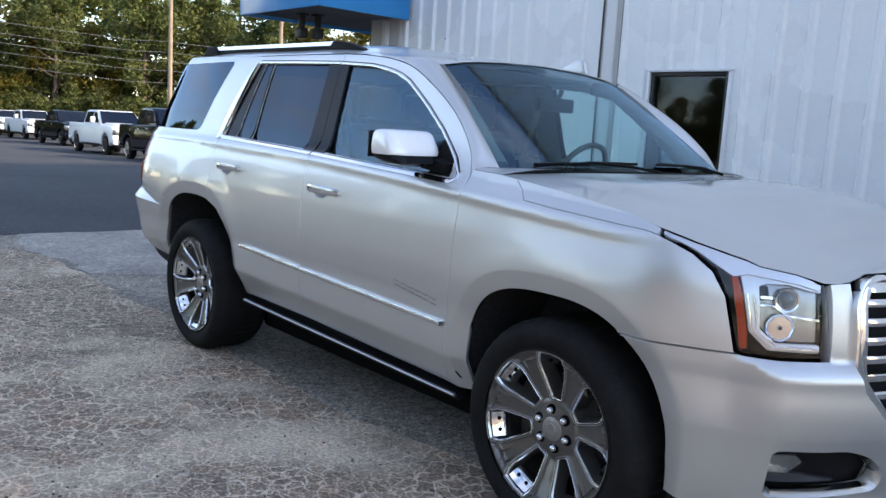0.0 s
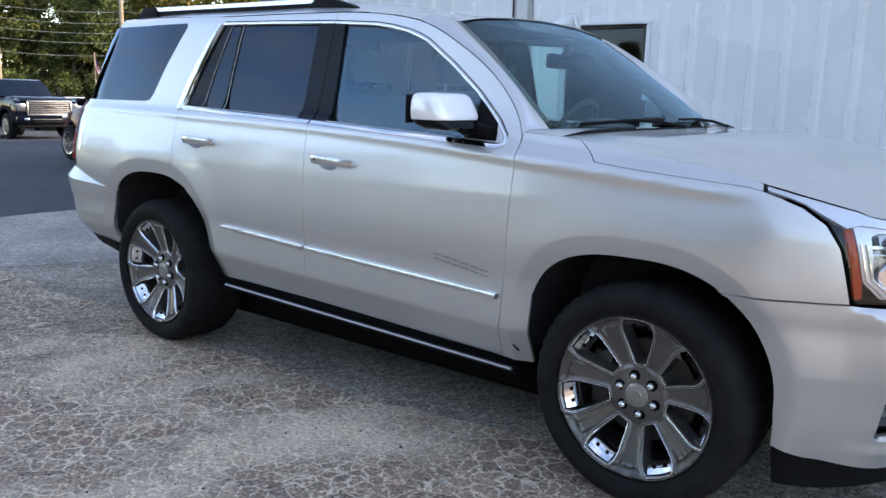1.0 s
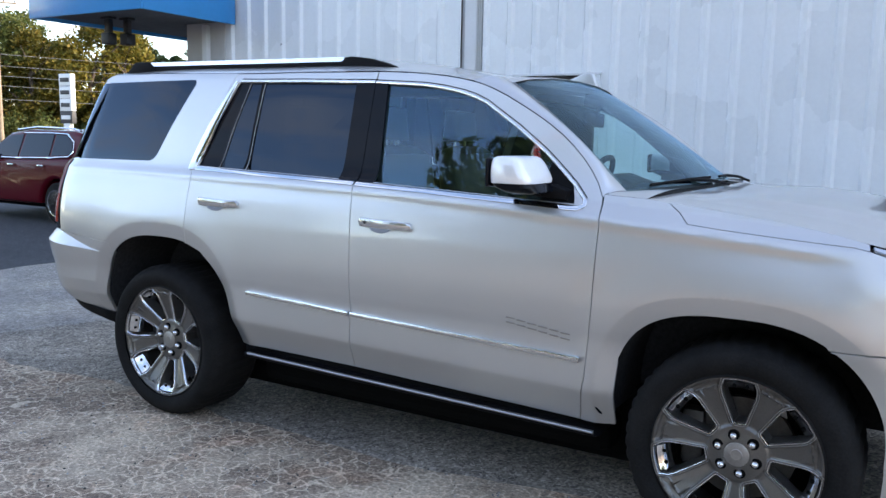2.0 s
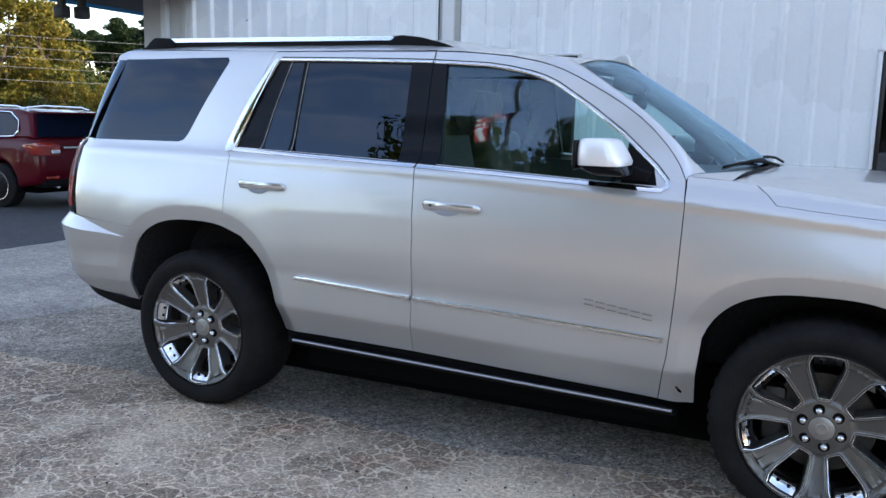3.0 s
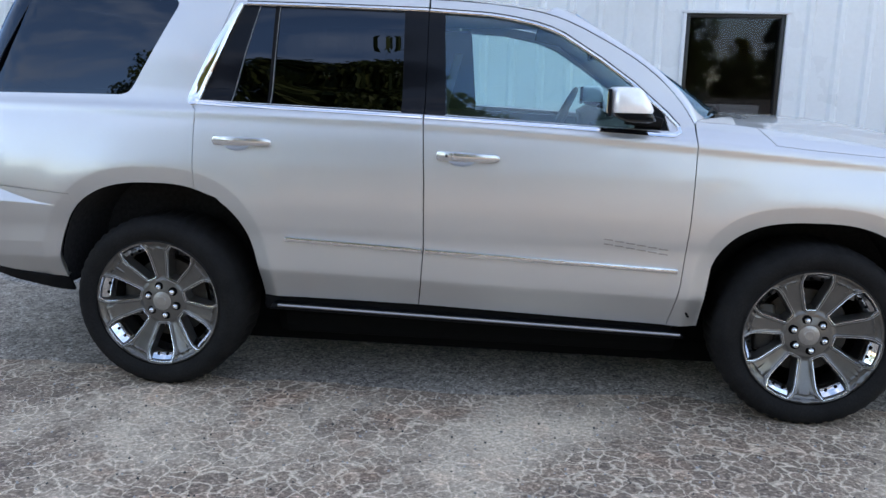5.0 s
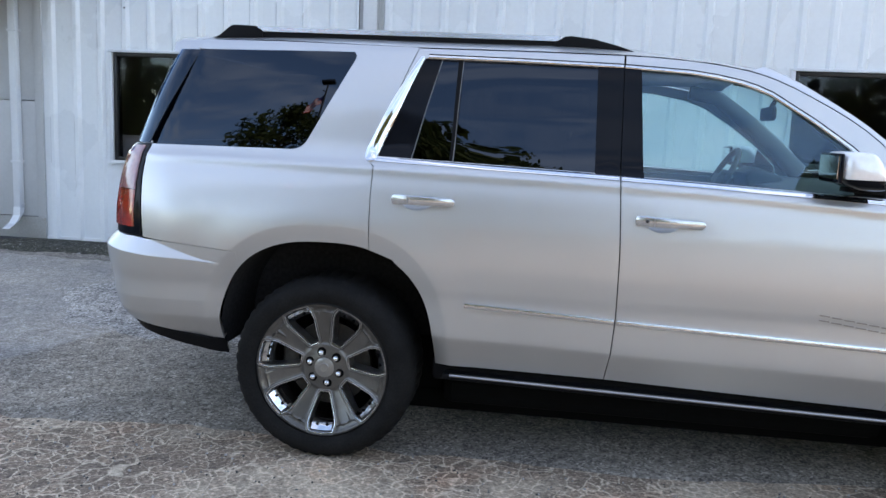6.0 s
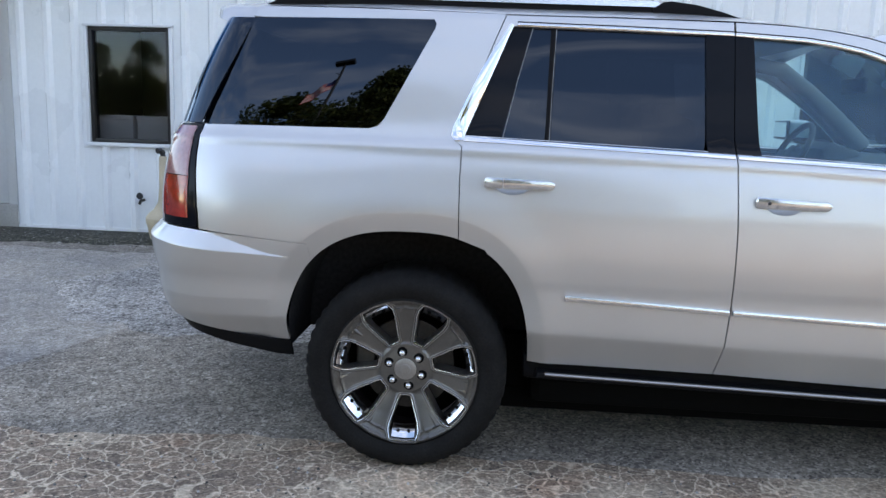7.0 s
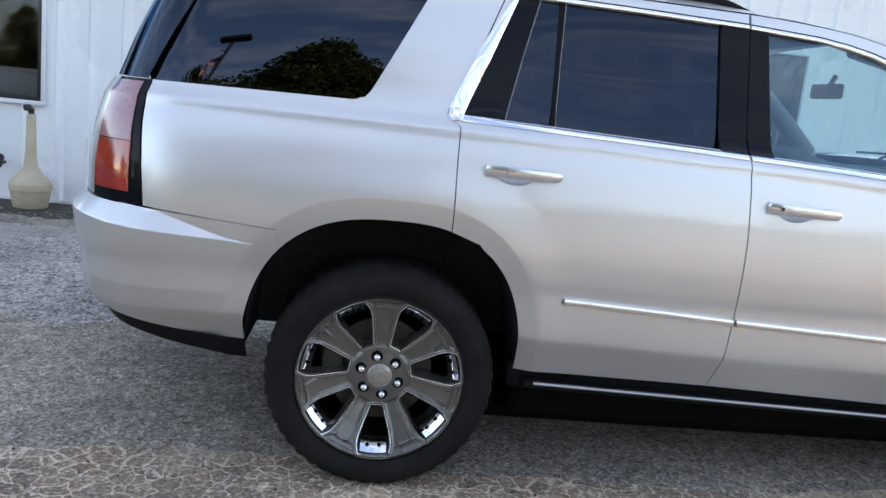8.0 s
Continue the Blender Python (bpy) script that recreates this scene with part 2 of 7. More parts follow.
# the blue gloss paints a bluer sky into the car glass reflections
M_GLASS_CLEAR = glass("front_glass", (0.70, 0.88, 0.86), ior=1.88, gloss=(0.52, 0.78, 1.0))
M_GLASS_DARK = glass("privacy_glass", (0.008, 0.009, 0.012), ior=1.56, gloss=(0.62, 0.78, 1.0))
M_LENS = glass("clear_lens", (0.93, 0.94, 0.96))
M_LAMPWING = mat("pale_lamp_reflector", (0.66, 0.68, 0.71), 0.22, 0.5, grain=0.04, scale=90)
M_GROOVE = mat("grey_recess_metal", (0.46, 0.47, 0.48), 0.6, grain=0.05)
M_AMBER = mat("amber_reflector", (0.36, 0.036, 0.006), 0.4, grain=0.2, scale=150, spec=0.2)
M_TAIL = mat("red_lamp_lens", (0.33, 0.022, 0.012), 0.14, grain=0.25, scale=45, stain=0.3, stain_scale=14, coat=0.8)
M_TAILCLEAR = mat("pink_clear_lamp_lens", (0.30, 0.13, 0.145), 0.14, grain=0.15, scale=60, coat=0.8)
M_SEAT = mat("charcoal_leather", (0.022, 0.0215, 0.021), 0.5, grain=0.2, scale=160, bump=0.0006)
M_DASH = mat("dark_dashboard", (0.035, 0.036, 0.038), 0.6, grain=0.2, scale=200)
M_LINER = mat("pale_grey_headliner", (0.15, 0.15, 0.147), 0.9, grain=0.1, scale=200)
# near-black: shade put into the colour of undersides, inner shells and recesses
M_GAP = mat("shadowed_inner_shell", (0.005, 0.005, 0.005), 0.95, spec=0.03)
M_SIDING = mat("white_painted_metal", (0.76, 0.78, 0.80), 0.28, grain=0.02, scale=25, stain=0.06, stain_scale=0.9, per_object=0.015, rough_var=0.06)
M_TRIMWHITE = mat("white_trim_metal", (0.68, 0.69, 0.71), 0.4, grain=0.03, scale=40, stain=0.05)
M_PANEL = mat("pale_grey_flat_panel", (0.50, 0.50, 0.50), 0.55, grain=0.03, scale=30, stain=0.07)
M_BRONZE = mat("dark_bronze_frame", (0.022, 0.021, 0.021), 0.4, 0.3, grain=0.15, scale=80)
# bluish gloss: sky colour painted into the pane's reflection
M_PANE = glass("office_window_pane", (0.58, 0.58, 0.58), ior=1.38, gloss=(0.52, 0.64, 0.86))
# dark base colour puts the offices' dimness into the surfaces themselves
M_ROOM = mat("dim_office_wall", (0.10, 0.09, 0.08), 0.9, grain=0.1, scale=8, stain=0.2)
M_PAPER = mat("white_paper", (0.70, 0.70, 0.70), 0.8, grain=0.03, scale=60)
M_BLUE = mat("blue_canopy_cladding", (0.006, 0.25, 0.58), 0.35, grain=0.04, scale=20, stain=0.06, stain_scale=2, coat=0.2)
M_SOFFIT = mat("dark_soffit", (0.11, 0.11, 0.11), 0.8, grain=0.15, scale=12, stain=0.2)
M_CONC = mat("grey_concrete", (0.33, 0.32, 0.30), 0.9, grain=0.12, scale=50, stain=0.2, bump=0.002)
M_BEIGE = mat("beige_moulded_plastic", (0.46, 0.38, 0.27), 0.6, grain=0.08, scale=60, stain=0.12, stain_scale=6)
M_BARK = mat("bark", (0.10, 0.075, 0.055), 0.95, grain=0.35, scale=18, bump=0.02)
M_POLE = mat("weathered_wood_pole", (0.30, 0.23, 0.16), 0.9, grain=0.2, scale=14, stain=0.2)
M_WIRE = mat("grey_cable", (0.22, 0.22, 0.21), 0.7)
M_STEEL = mat("dark_painted_steel", (0.03, 0.03, 0.033), 0.5, 0.3, grain=0.1)
M_SIGNWHITE = mat("white_sign_panel", (0.78, 0.78, 0.76), 0.5, grain=0.03, stain=0.05)
M_SIGNDARK = mat("dark_sign_bar", (0.05, 0.05, 0.05), 0.6)
M_FLAGRED = mat("red_cloth", (0.75, 0.045, 0.04), 0.8, grain=0.08)
M_FLAGWHITE = mat("white_cloth", (0.88, 0.87, 0.86), 0.8, grain=0.05)
M_FLAGBLUE = mat("blue_cloth", (0.02, 0.03, 0.14), 0.8, grain=0.08)


def leaf_material(name, a, b2, c):
    m = bpy.data.materials.new(name)
    n, l = nodes_of(m)
    p = n["Principled BSDF"]
    p.inputs["Roughness"].default_value = 0.6
    p.inputs["Specular IOR Level"].default_value = 0.25
    geo = n.new("ShaderNodeNewGeometry")
    rampl = n.new("ShaderNodeValToRGB")
    e = rampl.color_ramp.elements
    e[0].position, e[0].color = 0.0, (*a, 1)
    e[1].position, e[1].color = 1.0, (*c, 1)
    mid = e.new(0.55)
    mid.color = (*b2, 1)
    l.new(geo.outputs["Random Per Island"], rampl.inputs["Fac"])
    info = n.new("ShaderNodeObjectInfo")
    rng = n.new("ShaderNodeMapRange")
    rng.inputs["To Min"].default_value, rng.inputs["To Max"].default_value = 0.7, 1.3
    l.new(info.outputs["Random"], rng.inputs["Value"])
    sc = n.new("ShaderNodeVectorMath")
    sc.operation = "SCALE"
    l.new(rampl.outputs["Color"], sc.inputs[0])
    l.new(rng.outputs["Result"], sc.inputs["Scale"])
    l.new(sc.outputs["Vector"], p.inputs["Base Color"])
    tr = n.new("ShaderNodeBsdfTranslucent")
    l.new(sc.outputs["Vector"], tr.inputs["Color"])
    mx = n.new("ShaderNodeMixShader")
    mx.inputs["Fac"].default_value = 0.35
    l.new(p.outputs["BSDF"], mx.inputs[1])
    l.new(tr.outputs["BSDF"], mx.inputs[2])
    l.new(mx.outputs["Shader"], n["Material Output"].inputs["Surface"])
    return m


M_LEAF = leaf_material("green_leaves", (0.050, 0.070, 0.022), (0.092, 0.112, 0.031), (0.145, 0.150, 0.043))
M_LEAFYELLOW = leaf_material("yellowing_leaves", (0.065, 0.068, 0.012), (0.14, 0.122, 0.02), (0.23, 0.165, 0.028))
M_PINE = leaf_material("dark_pine_needles", (0.012, 0.028, 0.012), (0.022, 0.045, 0.016), (0.04, 0.065, 0.02))

M_CHIPSEAL = cracked_material("alligator_cracked_old_asphalt")
M_ASPHALT = ground_material("dark_asphalt", [(0.30, (0.030, 0.031, 0.036)), (0.55, (0.045, 0.047, 0.054)), (0.80, (0.085, 0.088, 0.095))], 0.012,
                            [(0.8, 0.82, 0.86), (1.0, 1.0, 1.0), (1.25, 1.25, 1.22)], 0.003, 0.2)
M_DUST = ground_material("pale_sandy_concrete", [(0.28, (0.075, 0.069, 0.066)), (0.42, (0.15, 0.138, 0.13)), (0.55, (0.225, 0.21, 0.195)), (0.70, (0.32, 0.30, 0.28)), (0.82, (0.50, 0.475, 0.45))], 0.011,
                         [(0.54, 0.52, 0.50), (0.97, 0.91, 0.83), (1.50, 1.36, 1.19)], 0.005, 0.55)
M_PALE = ground_material("pale_washed_gravel", [(0.30, (0.06, 0.056, 0.054)), (0.42, (0.19, 0.178, 0.168)), (0.55, (0.32, 0.30, 0.28)), (0.70, (0.47, 0.445, 0.42)), (0.80, (0.62, 0.60, 0.58))], 0.014,
                         [(0.62, 0.62, 0.62), (1.0, 0.97, 0.94), (1.35, 1.29, 1.22)], 0.006, 0.7)
M_SANDY = ground_material("pale_pinkish_sand", [(0.28, (0.17, 0.155, 0.14)), (0.45, (0.27, 0.248, 0.228)), (0.60, (0.35, 0.325, 0.30)), (0.80, (0.50, 0.475, 0.45))], 0.012,
                          [(0.74, 0.74, 0.75), (1.0, 0.97, 0.93), (1.22, 1.16, 1.08)], 0.004, 1.1)
M_DARKGRIT = ground_material("dark_gritty_ground", [(0.30, (0.012, 0.011, 0.010)), (0.55, (0.045, 0.042, 0.036)), (0.70, (0.10, 0.10, 0.075)), (0.82, (0.26, 0.25, 0.22))], 0.013,
                         [(0.7, 0.7, 0.7), (1.0, 0.98, 0.92), (1.3, 1.25, 1.15)], 0.008, 0.8)
M_GRAVEL = mat("mixed_gravel", (0.20, 0.19, 0.18), 0.9, grain=0.2, scale=60, per_island=0.75)


# ---- mesh helpers ----
def mesh_object(name, bm, material, smooth=True):
    me = bpy.data.meshes.new(name)
    bm.to_mesh(me)
    bm.free()
    for p in me.polygons:
        p.use_smooth = smooth
    if smooth:
        me.set_sharp_from_angle(angle=radians(38))
    me.materials.append(material)
    return new(name, me)


def attach(ob, parent):
    """ob keeps its place in the world under its parent."""
    ob.parent = parent
    m = parent.matrix_basis.copy()
    if parent.parent:
        m = parent.parent.matrix_basis @ parent.matrix_parent_inverse @ m
    ob.matrix_parent_inverse = m.inverted()
    return ob


def part(name, bm, material, parent, label="", smooth=True):
    return tagged(attach(mesh_object(name, bm, material, smooth), parent), label)


def thing(name, x, y, z, label, category, group="", kind="", rz=0):
    ob = new(name)
    ob.matrix_basis = pose(x, y, z, 0, 0, rz)
    ob.empty_display_size = 0.2
    return tagged(ob, label, category, group, kind)


def box(bm, x0, x1, y0, y1, z0, z1, bevel=0.0, seg=2):
    made = bmesh.ops.create_cube(bm, size=1.0)["verts"]
    for v in made:
        v.co = Vector(((x0 + x1) / 2 + v.co.x * (x1 - x0), (y0 + y1) / 2 + v.co.y * (y1 - y0), (z0 + z1) / 2 + v.co.z * (z1 - z0)))
    if bevel:
        edges = {e for v in made for e in v.link_edges}
        bmesh.ops.bevel(bm, geom=list(edges), offset=bevel, segments=seg, affect="EDGES", profile=0.5)
    return bm


def boxed(x0, x1, y0, y1, z0, z1, bevel=0.0, seg=2):
    return box(bmesh.new(), x0, x1, y0, y1, z0, z1, bevel, seg)


def lathe(profile, axis="y", seg=48, at=(0, 0, 0), closed=False):
    """Turns (radius, height) rows round an axis."""
    bm = bmesh.new()
    rings = []
    for r, h in profile:
        ring = []
        for i in range(seg):
            a = 2 * math.pi * i / seg
            c, s = r * math.cos(a), r * math.sin(a)
            p = (c, h, s) if axis == "y" else (c, s, h)
            ring.append(bm.verts.new(Vector(p) + Vector(at)))
        rings.append(ring)
    pairs = list(zip(rings[:-1], rings[1:]))
    if closed:
        pairs.append((rings[-1], rings[0]))
    for a, b in pairs:
        for i in range(seg):
            j = (i + 1) % seg
            bm.faces.new((a[i], a[j], b[j], b[i]))
    if not closed:
        for ring in (rings[0], rings[-1]):
            try:
                bm.faces.new(ring)
            except ValueError:
                pass
    bmesh.ops.recalc_face_normals(bm, faces=bm.faces)
    return bm


def tube(points, radius, sides=8, taper=None):
    """A round bar along a line of points; taper gives the radius at the end."""
    bm = bmesh.new()
    pts = [Vector(p) for p in points]
    rings = []
    for i, p in enumerate(pts):
        d = (pts[min(i + 1, len(pts) - 1)] - pts[max(i - 1, 0)]).normalized()
        up = Vector((0, 0, 1)) if abs(d.z) < 0.95 else Vector((1, 0, 0))
        a = d.cross(up).normalized()
        b = d.cross(a)
        r = radius if taper is None else radius + (taper - radius) * i / (len(pts) - 1)
        rings.append([bm.verts.new(p + (a * math.cos(t) + b * math.sin(t)) * r) for t in [2 * math.pi * k / sides for k in range(sides)]])
    for a, b in zip(rings[:-1], rings[1:]):
        for i in range(sides):
            bm.faces.new((a[i], a[(i + 1) % sides], b[(i + 1) % sides], b[i]))
    bm.faces.new(rings[0][::-1])
    bm.faces.new(rings[-1])
    bmesh.ops.recalc_face_normals(bm, faces=bm.faces)
    return bm


def loft(curves, closed=False):
    """A skin over rows of points of equal length."""
    bm = bmesh.new()
    rows = [[bm.verts.new(p) for p in c] for c in curves]
    for a, b in zip(rows[:-1], rows[1:]):
        for i in range(len(a) - (0 if closed else 1)):
            j = (i + 1) % len(a)
            try:
                bm.faces.new((a[i], a[j], b[j], b[i]))
            except ValueError:
                pass
    return bm


def extrude_outline(points, y0, y1, bevel=0.0, seg=2, top_in=0.0, z_from=0.0, z_to=1.0):
    """A solid from an outline in (x, z) between two y; above z_from its sides lean in by top_in at z_to."""
    bm = bmesh.new()
    a = [bm.verts.new((x, y0, z)) for x, z in points]
    b = [bm.verts.new((x, y1, z)) for x, z in points]
    f1, f2 = bm.faces.new(a), bm.faces.new(b[::-1])
    for i in range(len(points)):
        j = (i + 1) % len(points)
        bm.faces.new((a[j], a[i], b[i], b[j]))
    bmesh.ops.recalc_face_normals(bm, faces=bm.faces)
    if bevel:
        edges = list({e for f in (f1, f2) for e in f.edges})
        bmesh.ops.bevel(bm, geom=edges, offset=bevel, segments=seg, affect="EDGES", profile=0.5)
    if top_in:
        mid = (y0 + y1) / 2
        for v in bm.verts:
            k = min(1.0, max(0.0, (v.co.z - z_from) / (z_to - z_from)))
            v.co.y += (mid - v.co.y) / abs(mid - y0) * top_in * k
    bmesh.ops.triangulate(bm, faces=[f for f in bm.faces if len(f.verts) > 4])
    return bm


def joined(*bms):
    """Several bmeshes in one."""
    out = bms[0]
    for b in bms[1:]:
        me = bpy.data.meshes.new("tmp")
        b.to_mesh(me)
        b.free()
        out.from_mesh(me)
        bpy.data.meshes.remove(me)
    return out


def smooth_line(xs, ys):
    """A smooth curve through points that doesn't overshoot."""
    xs, ys = np.array(xs, float), np.array(ys, float)
    h, dl = np.diff(xs), np.diff(ys) / np.diff(xs)
    m = np.zeros(len(xs))
    m[0], m[-1] = dl[0], dl[-1]
    for i in range(1, len(xs) - 1):
        if dl[i - 1] * dl[i] > 0:
            w1, w2 = 2 * h[i] + h[i - 1], h[i] + 2 * h[i - 1]
            m[i] = (w1 + w2) / (w1 / dl[i - 1] + w2 / dl[i])

    def at(x):
        x = min(max(x, xs[0]), xs[-1])
        i = min(max(int(np.searchsorted(xs, x)) - 1, 0), len(h) - 1)
        t = (x - xs[i]) / h[i]
        return float((2 * t**3 - 3 * t**2 + 1) * ys[i] + (t**3 - 2 * t**2 + t) * h[i] * m[i] + (3 * t**2 - 2 * t**3) * ys[i + 1] + (t**3 - t**2) * h[i] * m[i + 1])
    return at


def step(a, b, x):
    t = min(1.0, max(0.0, (x - a) / (b - a)))
    return t * t * (3 - 2 * t)


def rounded_line(points, per=0.02, closed=True, corner=0.0):
    """Points resampled along straight runs; corner rounds the corners."""
    pts = [Vector(p) for p in points]
    if corner:
        out = []
        n = len(pts)
        for i, p in enumerate(pts):
            if not closed and i in (0, n - 1):
                out.append(p)
                continue
            a, b = pts[i - 1] - p, pts[(i + 1) % n] - p
            r = min(corner, a.length * 0.45, b.length * 0.45)
            if a.normalized().dot(b.normalized()) < -0.97:
                out.append(p)
                continue
            p0, p2 = p + a.normalized() * r, p + b.normalized() * r
            out += [(1 - t)**2 * p0 + 2 * t * (1 - t) * p + t * t * p2 for t in (0, 0.25, 0.5, 0.75, 1)]
        pts = out
    res = []
    m = len(pts)
    for i in range(m if closed else m - 1):
        a, b = pts[i], pts[(i + 1) % m]
        k = max(1, int((b - a).length / per))
        res += [a.lerp(b, j / k) for j in range(k)]
    if not closed:
        res.append(pts[-1])
    return res


def inside(p, poly):
    hit = False
    x, y = p[0], p[1]
    for i in range(len(poly)):
        a, b = poly[i - 1], poly[i]
        if (a[1] > y) != (b[1] > y) and x < (b[0] - a[0]) * (y - a[1]) / (b[1] - a[1]) + a[0]:
            hit = not hit
    return hit


def shrink(poly, d):
    """A closed outline moved inwards by d."""
    n = len(poly)
    area = sum(poly[i - 1][0] * poly[i][1] - poly[i][0] * poly[i - 1][1] for i in range(n))
    sgn = 1 if area > 0 else -1
    out = []
    for i in range(n):
        e = poly[(i + 1) % n] - poly[i - 1]
        if e.length < 1e-9:
            out.append(poly[i])
            continue
        e.normalize()
        out.append(poly[i] + Vector((-e.y, e.x)) * d * sgn)
    return out


def net(outer, holes, spacing, features=()):
    """A flat triangle net in an outline with holes; features are points that sharp folds run through."""
    loops = [outer] + holes
    verts, edges = [], []
    for lp in loops:
        k = len(verts)
        verts += [Vector((p[0], p[1])) for p in lp]
        edges += [(k + i, k + (i + 1) % len(lp)) for i in range(len(lp))]
    xs, ys = [p[0] for p in outer], [p[1] for p in outer]
    bx = np.array([(v.x, v.y) for v in verts])
    for p in features:
        if min(xs) < p[0] < max(xs) and min(ys) < p[1] < max(ys) and np.min((bx[:, 0] - p[0])**2 + (bx[:, 1] - p[1])**2) > 0.005**2 and inside(p, outer) and not any(inside(p, h) for h in holes):
            verts.append(Vector((p[0], p[1])))
    bx = np.array([(v.x, v.y) for v in verts])
    j = 0
    y = min(ys) + spacing / 2
    while y < max(ys):
        x = min(xs) + spacing * (0.5 if j % 2 else 0.25)
        while x < max(xs):
            if np.min((bx[:, 0] - x)**2 + (bx[:, 1] - y)**2) > (0.55 * spacing)**2 and inside((x, y), outer) and not any(inside((x, y), h) for h in holes):
                verts.append(Vector((x, y)))
            x += spacing
        y += spacing * 0.87
        j += 1
    vs, _, fs, _, _, _ = delaunay_2d_cdt(verts, edges, [], 0, 1e-6)
    tris = []
    for f in fs:
        c = sum((vs[i] for i in f), Vector((0, 0))) / len(f)
        if inside(c, outer) and not any(inside(c, h) for h in holes):
            tris.append(tuple(f))
    return [Vector((v[0], v[1])) for v in vs], tris


def panel_mesh(name, outer, holes, place, spacing=0.028, flange=0.012, mirror=None, features=()):
    """A shaped sheet: the net of an outline laid on the surface place(u, v), with its edge turned inwards, and exact normals."""
    vs, tris = net(outer, holes, spacing, features)
    e = 0.0015 if features else min(0.02, 0.3 * spacing)

    def normal(u, v):
        a = Vector(place(u + e, v)) - Vector(place(u - e, v))
        b = Vector(place(u, v + e)) - Vector(place(u, v - e))
        return a.cross(b).normalized()

    co = [Vector(place(v.x, v.y)) for v in vs]
    no = [normal(v.x, v.y) for v in vs]
    faces = []
    for t in tris:
        a, b, c = (co[i] for i in t)
        faces.append(t if (b - a).cross(c - a).dot(no[t[0]]) > 0 else t[::-1])
    count = {}
    for t in faces:
        for i in range(3):
            k = (t[i], t[(i + 1) % 3])
            count[k] = 1
    if flange:
        rim = [k for k in count if (k[1], k[0]) not in count]
        for a, b in rim:
            k = len(co)
            side = (co[b] - co[a]).cross(no[a])
            side = side.normalized() if side.length > 1e-9 else no[a]
            co += [co[a], co[b], co[b] - no[b] * flange, co[a] - no[a] * flange]
            soft = (side + no[a] * 0.6).normalized()
            no += [soft, soft, side, side]
            faces.append((k, k + 3, k + 2, k + 1))
    if mirror is not None:
        co = [Vector((p.x, 2 * mirror - p.y, p.z)) for p in co]
        no = [Vector((p.x, -p.y, p.z)) for p in no]
        faces = [f[::-1] for f in faces]
    me = bpy.data.meshes.new(name)
    me.from_pydata(co, [], faces)
    for p in me.polygons:
        p.use_smooth = True
    me.normals_split_custom_set_from_vertices(no)
    return me


# ---- ground ----
def fall(x, y):
    """The lot is level round the car and falls gently away to the far row of vehicles."""
    far = max(0.0, -x - 12.0)
    return -0.030 * min(far, 18.0) - 0.016 * max(0.0, min(far - 18.0, 70.0)) if far > 0 else 0.0


def sheet(name, xs, ys, z_up, material, label, category):
    bm = bmesh.new()
    rows = [[bm.verts.new((x, y, fall(x, y) + z_up)) for x in xs] for y in ys]
    for a, b in zip(rows[:-1], rows[1:]):
        for i in range(len(xs) - 1):
            bm.faces.new((a[i], a[i + 1], b[i + 1], b[i]))
    return tagged(mesh_object(name, bm, material), label, category, kind="structure")


sheet("ground", [-1500, -400, -150, -100, -70, -50, -40, -30, -25, -20, -16, -12, -8, -4, 0, 4, 8, 12, 20, 40, 150, 1500],
      [-1500, -150, -40, -20, -10, -5, 0, 5, 10, 20, 40, 150, 1500], 0.0, M_CHIPSEAL, "worn grey-brown chip-seal ground with pale stones", "ground")


def ragged_slab(name, x_edge, wobble, y0, y1, x_far, z_up, material, label, category, seed):
    """A thin layer of paving with an uneven edge towards +x."""
    rnd = random.Random(seed)
    bm = bmesh.new()
    ys = np.arange(y0, y1 + 0.01, 0.16)
    xs = [x_far, -100, -70, -50, -40, -34, -30, -26, -22, -18, -15, -12, -10, -8, -6.5]
    xs = [x for x in xs if x >= x_far and x < x_edge - 0.6] or [x_far]
    rows = []
    w = 0.0
    for y in ys:
        w = 0.75 * w + rnd.uniform(-wobble, wobble)
        e = x_edge + w
        row = [bm.verts.new((x, y, fall(x, y) + z_up)) for x in xs]
        row.append(bm.verts.new((e, y, z_up)))
        row.append(bm.verts.new((e + 0.012, y, -0.004)))
        rows.append(row)
    for a, b in zip(rows[:-1], rows[1:]):
        for i in range(len(a) - 1):
            bm.faces.new((a[i], a[i + 1], b[i + 1], b[i]))
    return tagged(mesh_object(name, bm, material), label, category, kind="structure")


def dusty_strip():
    """Pale dusty paving between the wall and the cracked lot, with an uneven outer edge."""
    rnd = random.Random(3)
    bm = bmesh.new()
    rows, w = [], 0.0
    for x in np.arange(-5.07, 14.0, 0.14):
        w = 0.8 * w + rnd.uniform(-0.05, 0.05)
        e = 0.12 + w - 0.45 * step(-3.6, -5.0, x)
        rows.append([bm.verts.new((x, e - 0.02, -0.003)), bm.verts.new((x, e, 0.005)), bm.verts.new((x, 2.5, 0.006)), bm.verts.new((x, WALL_Y + 0.05, 0.006))])
    for a, b in zip(rows[:-1], rows[1:]):
        for i in range(3):
            bm.faces.new((a[i], b[i], b[i + 1], a[i + 1]))
    return tagged(mesh_object("pavement", bm, M_DUST), "pale dusty concrete strip along the building", "pavement", kind="structure")


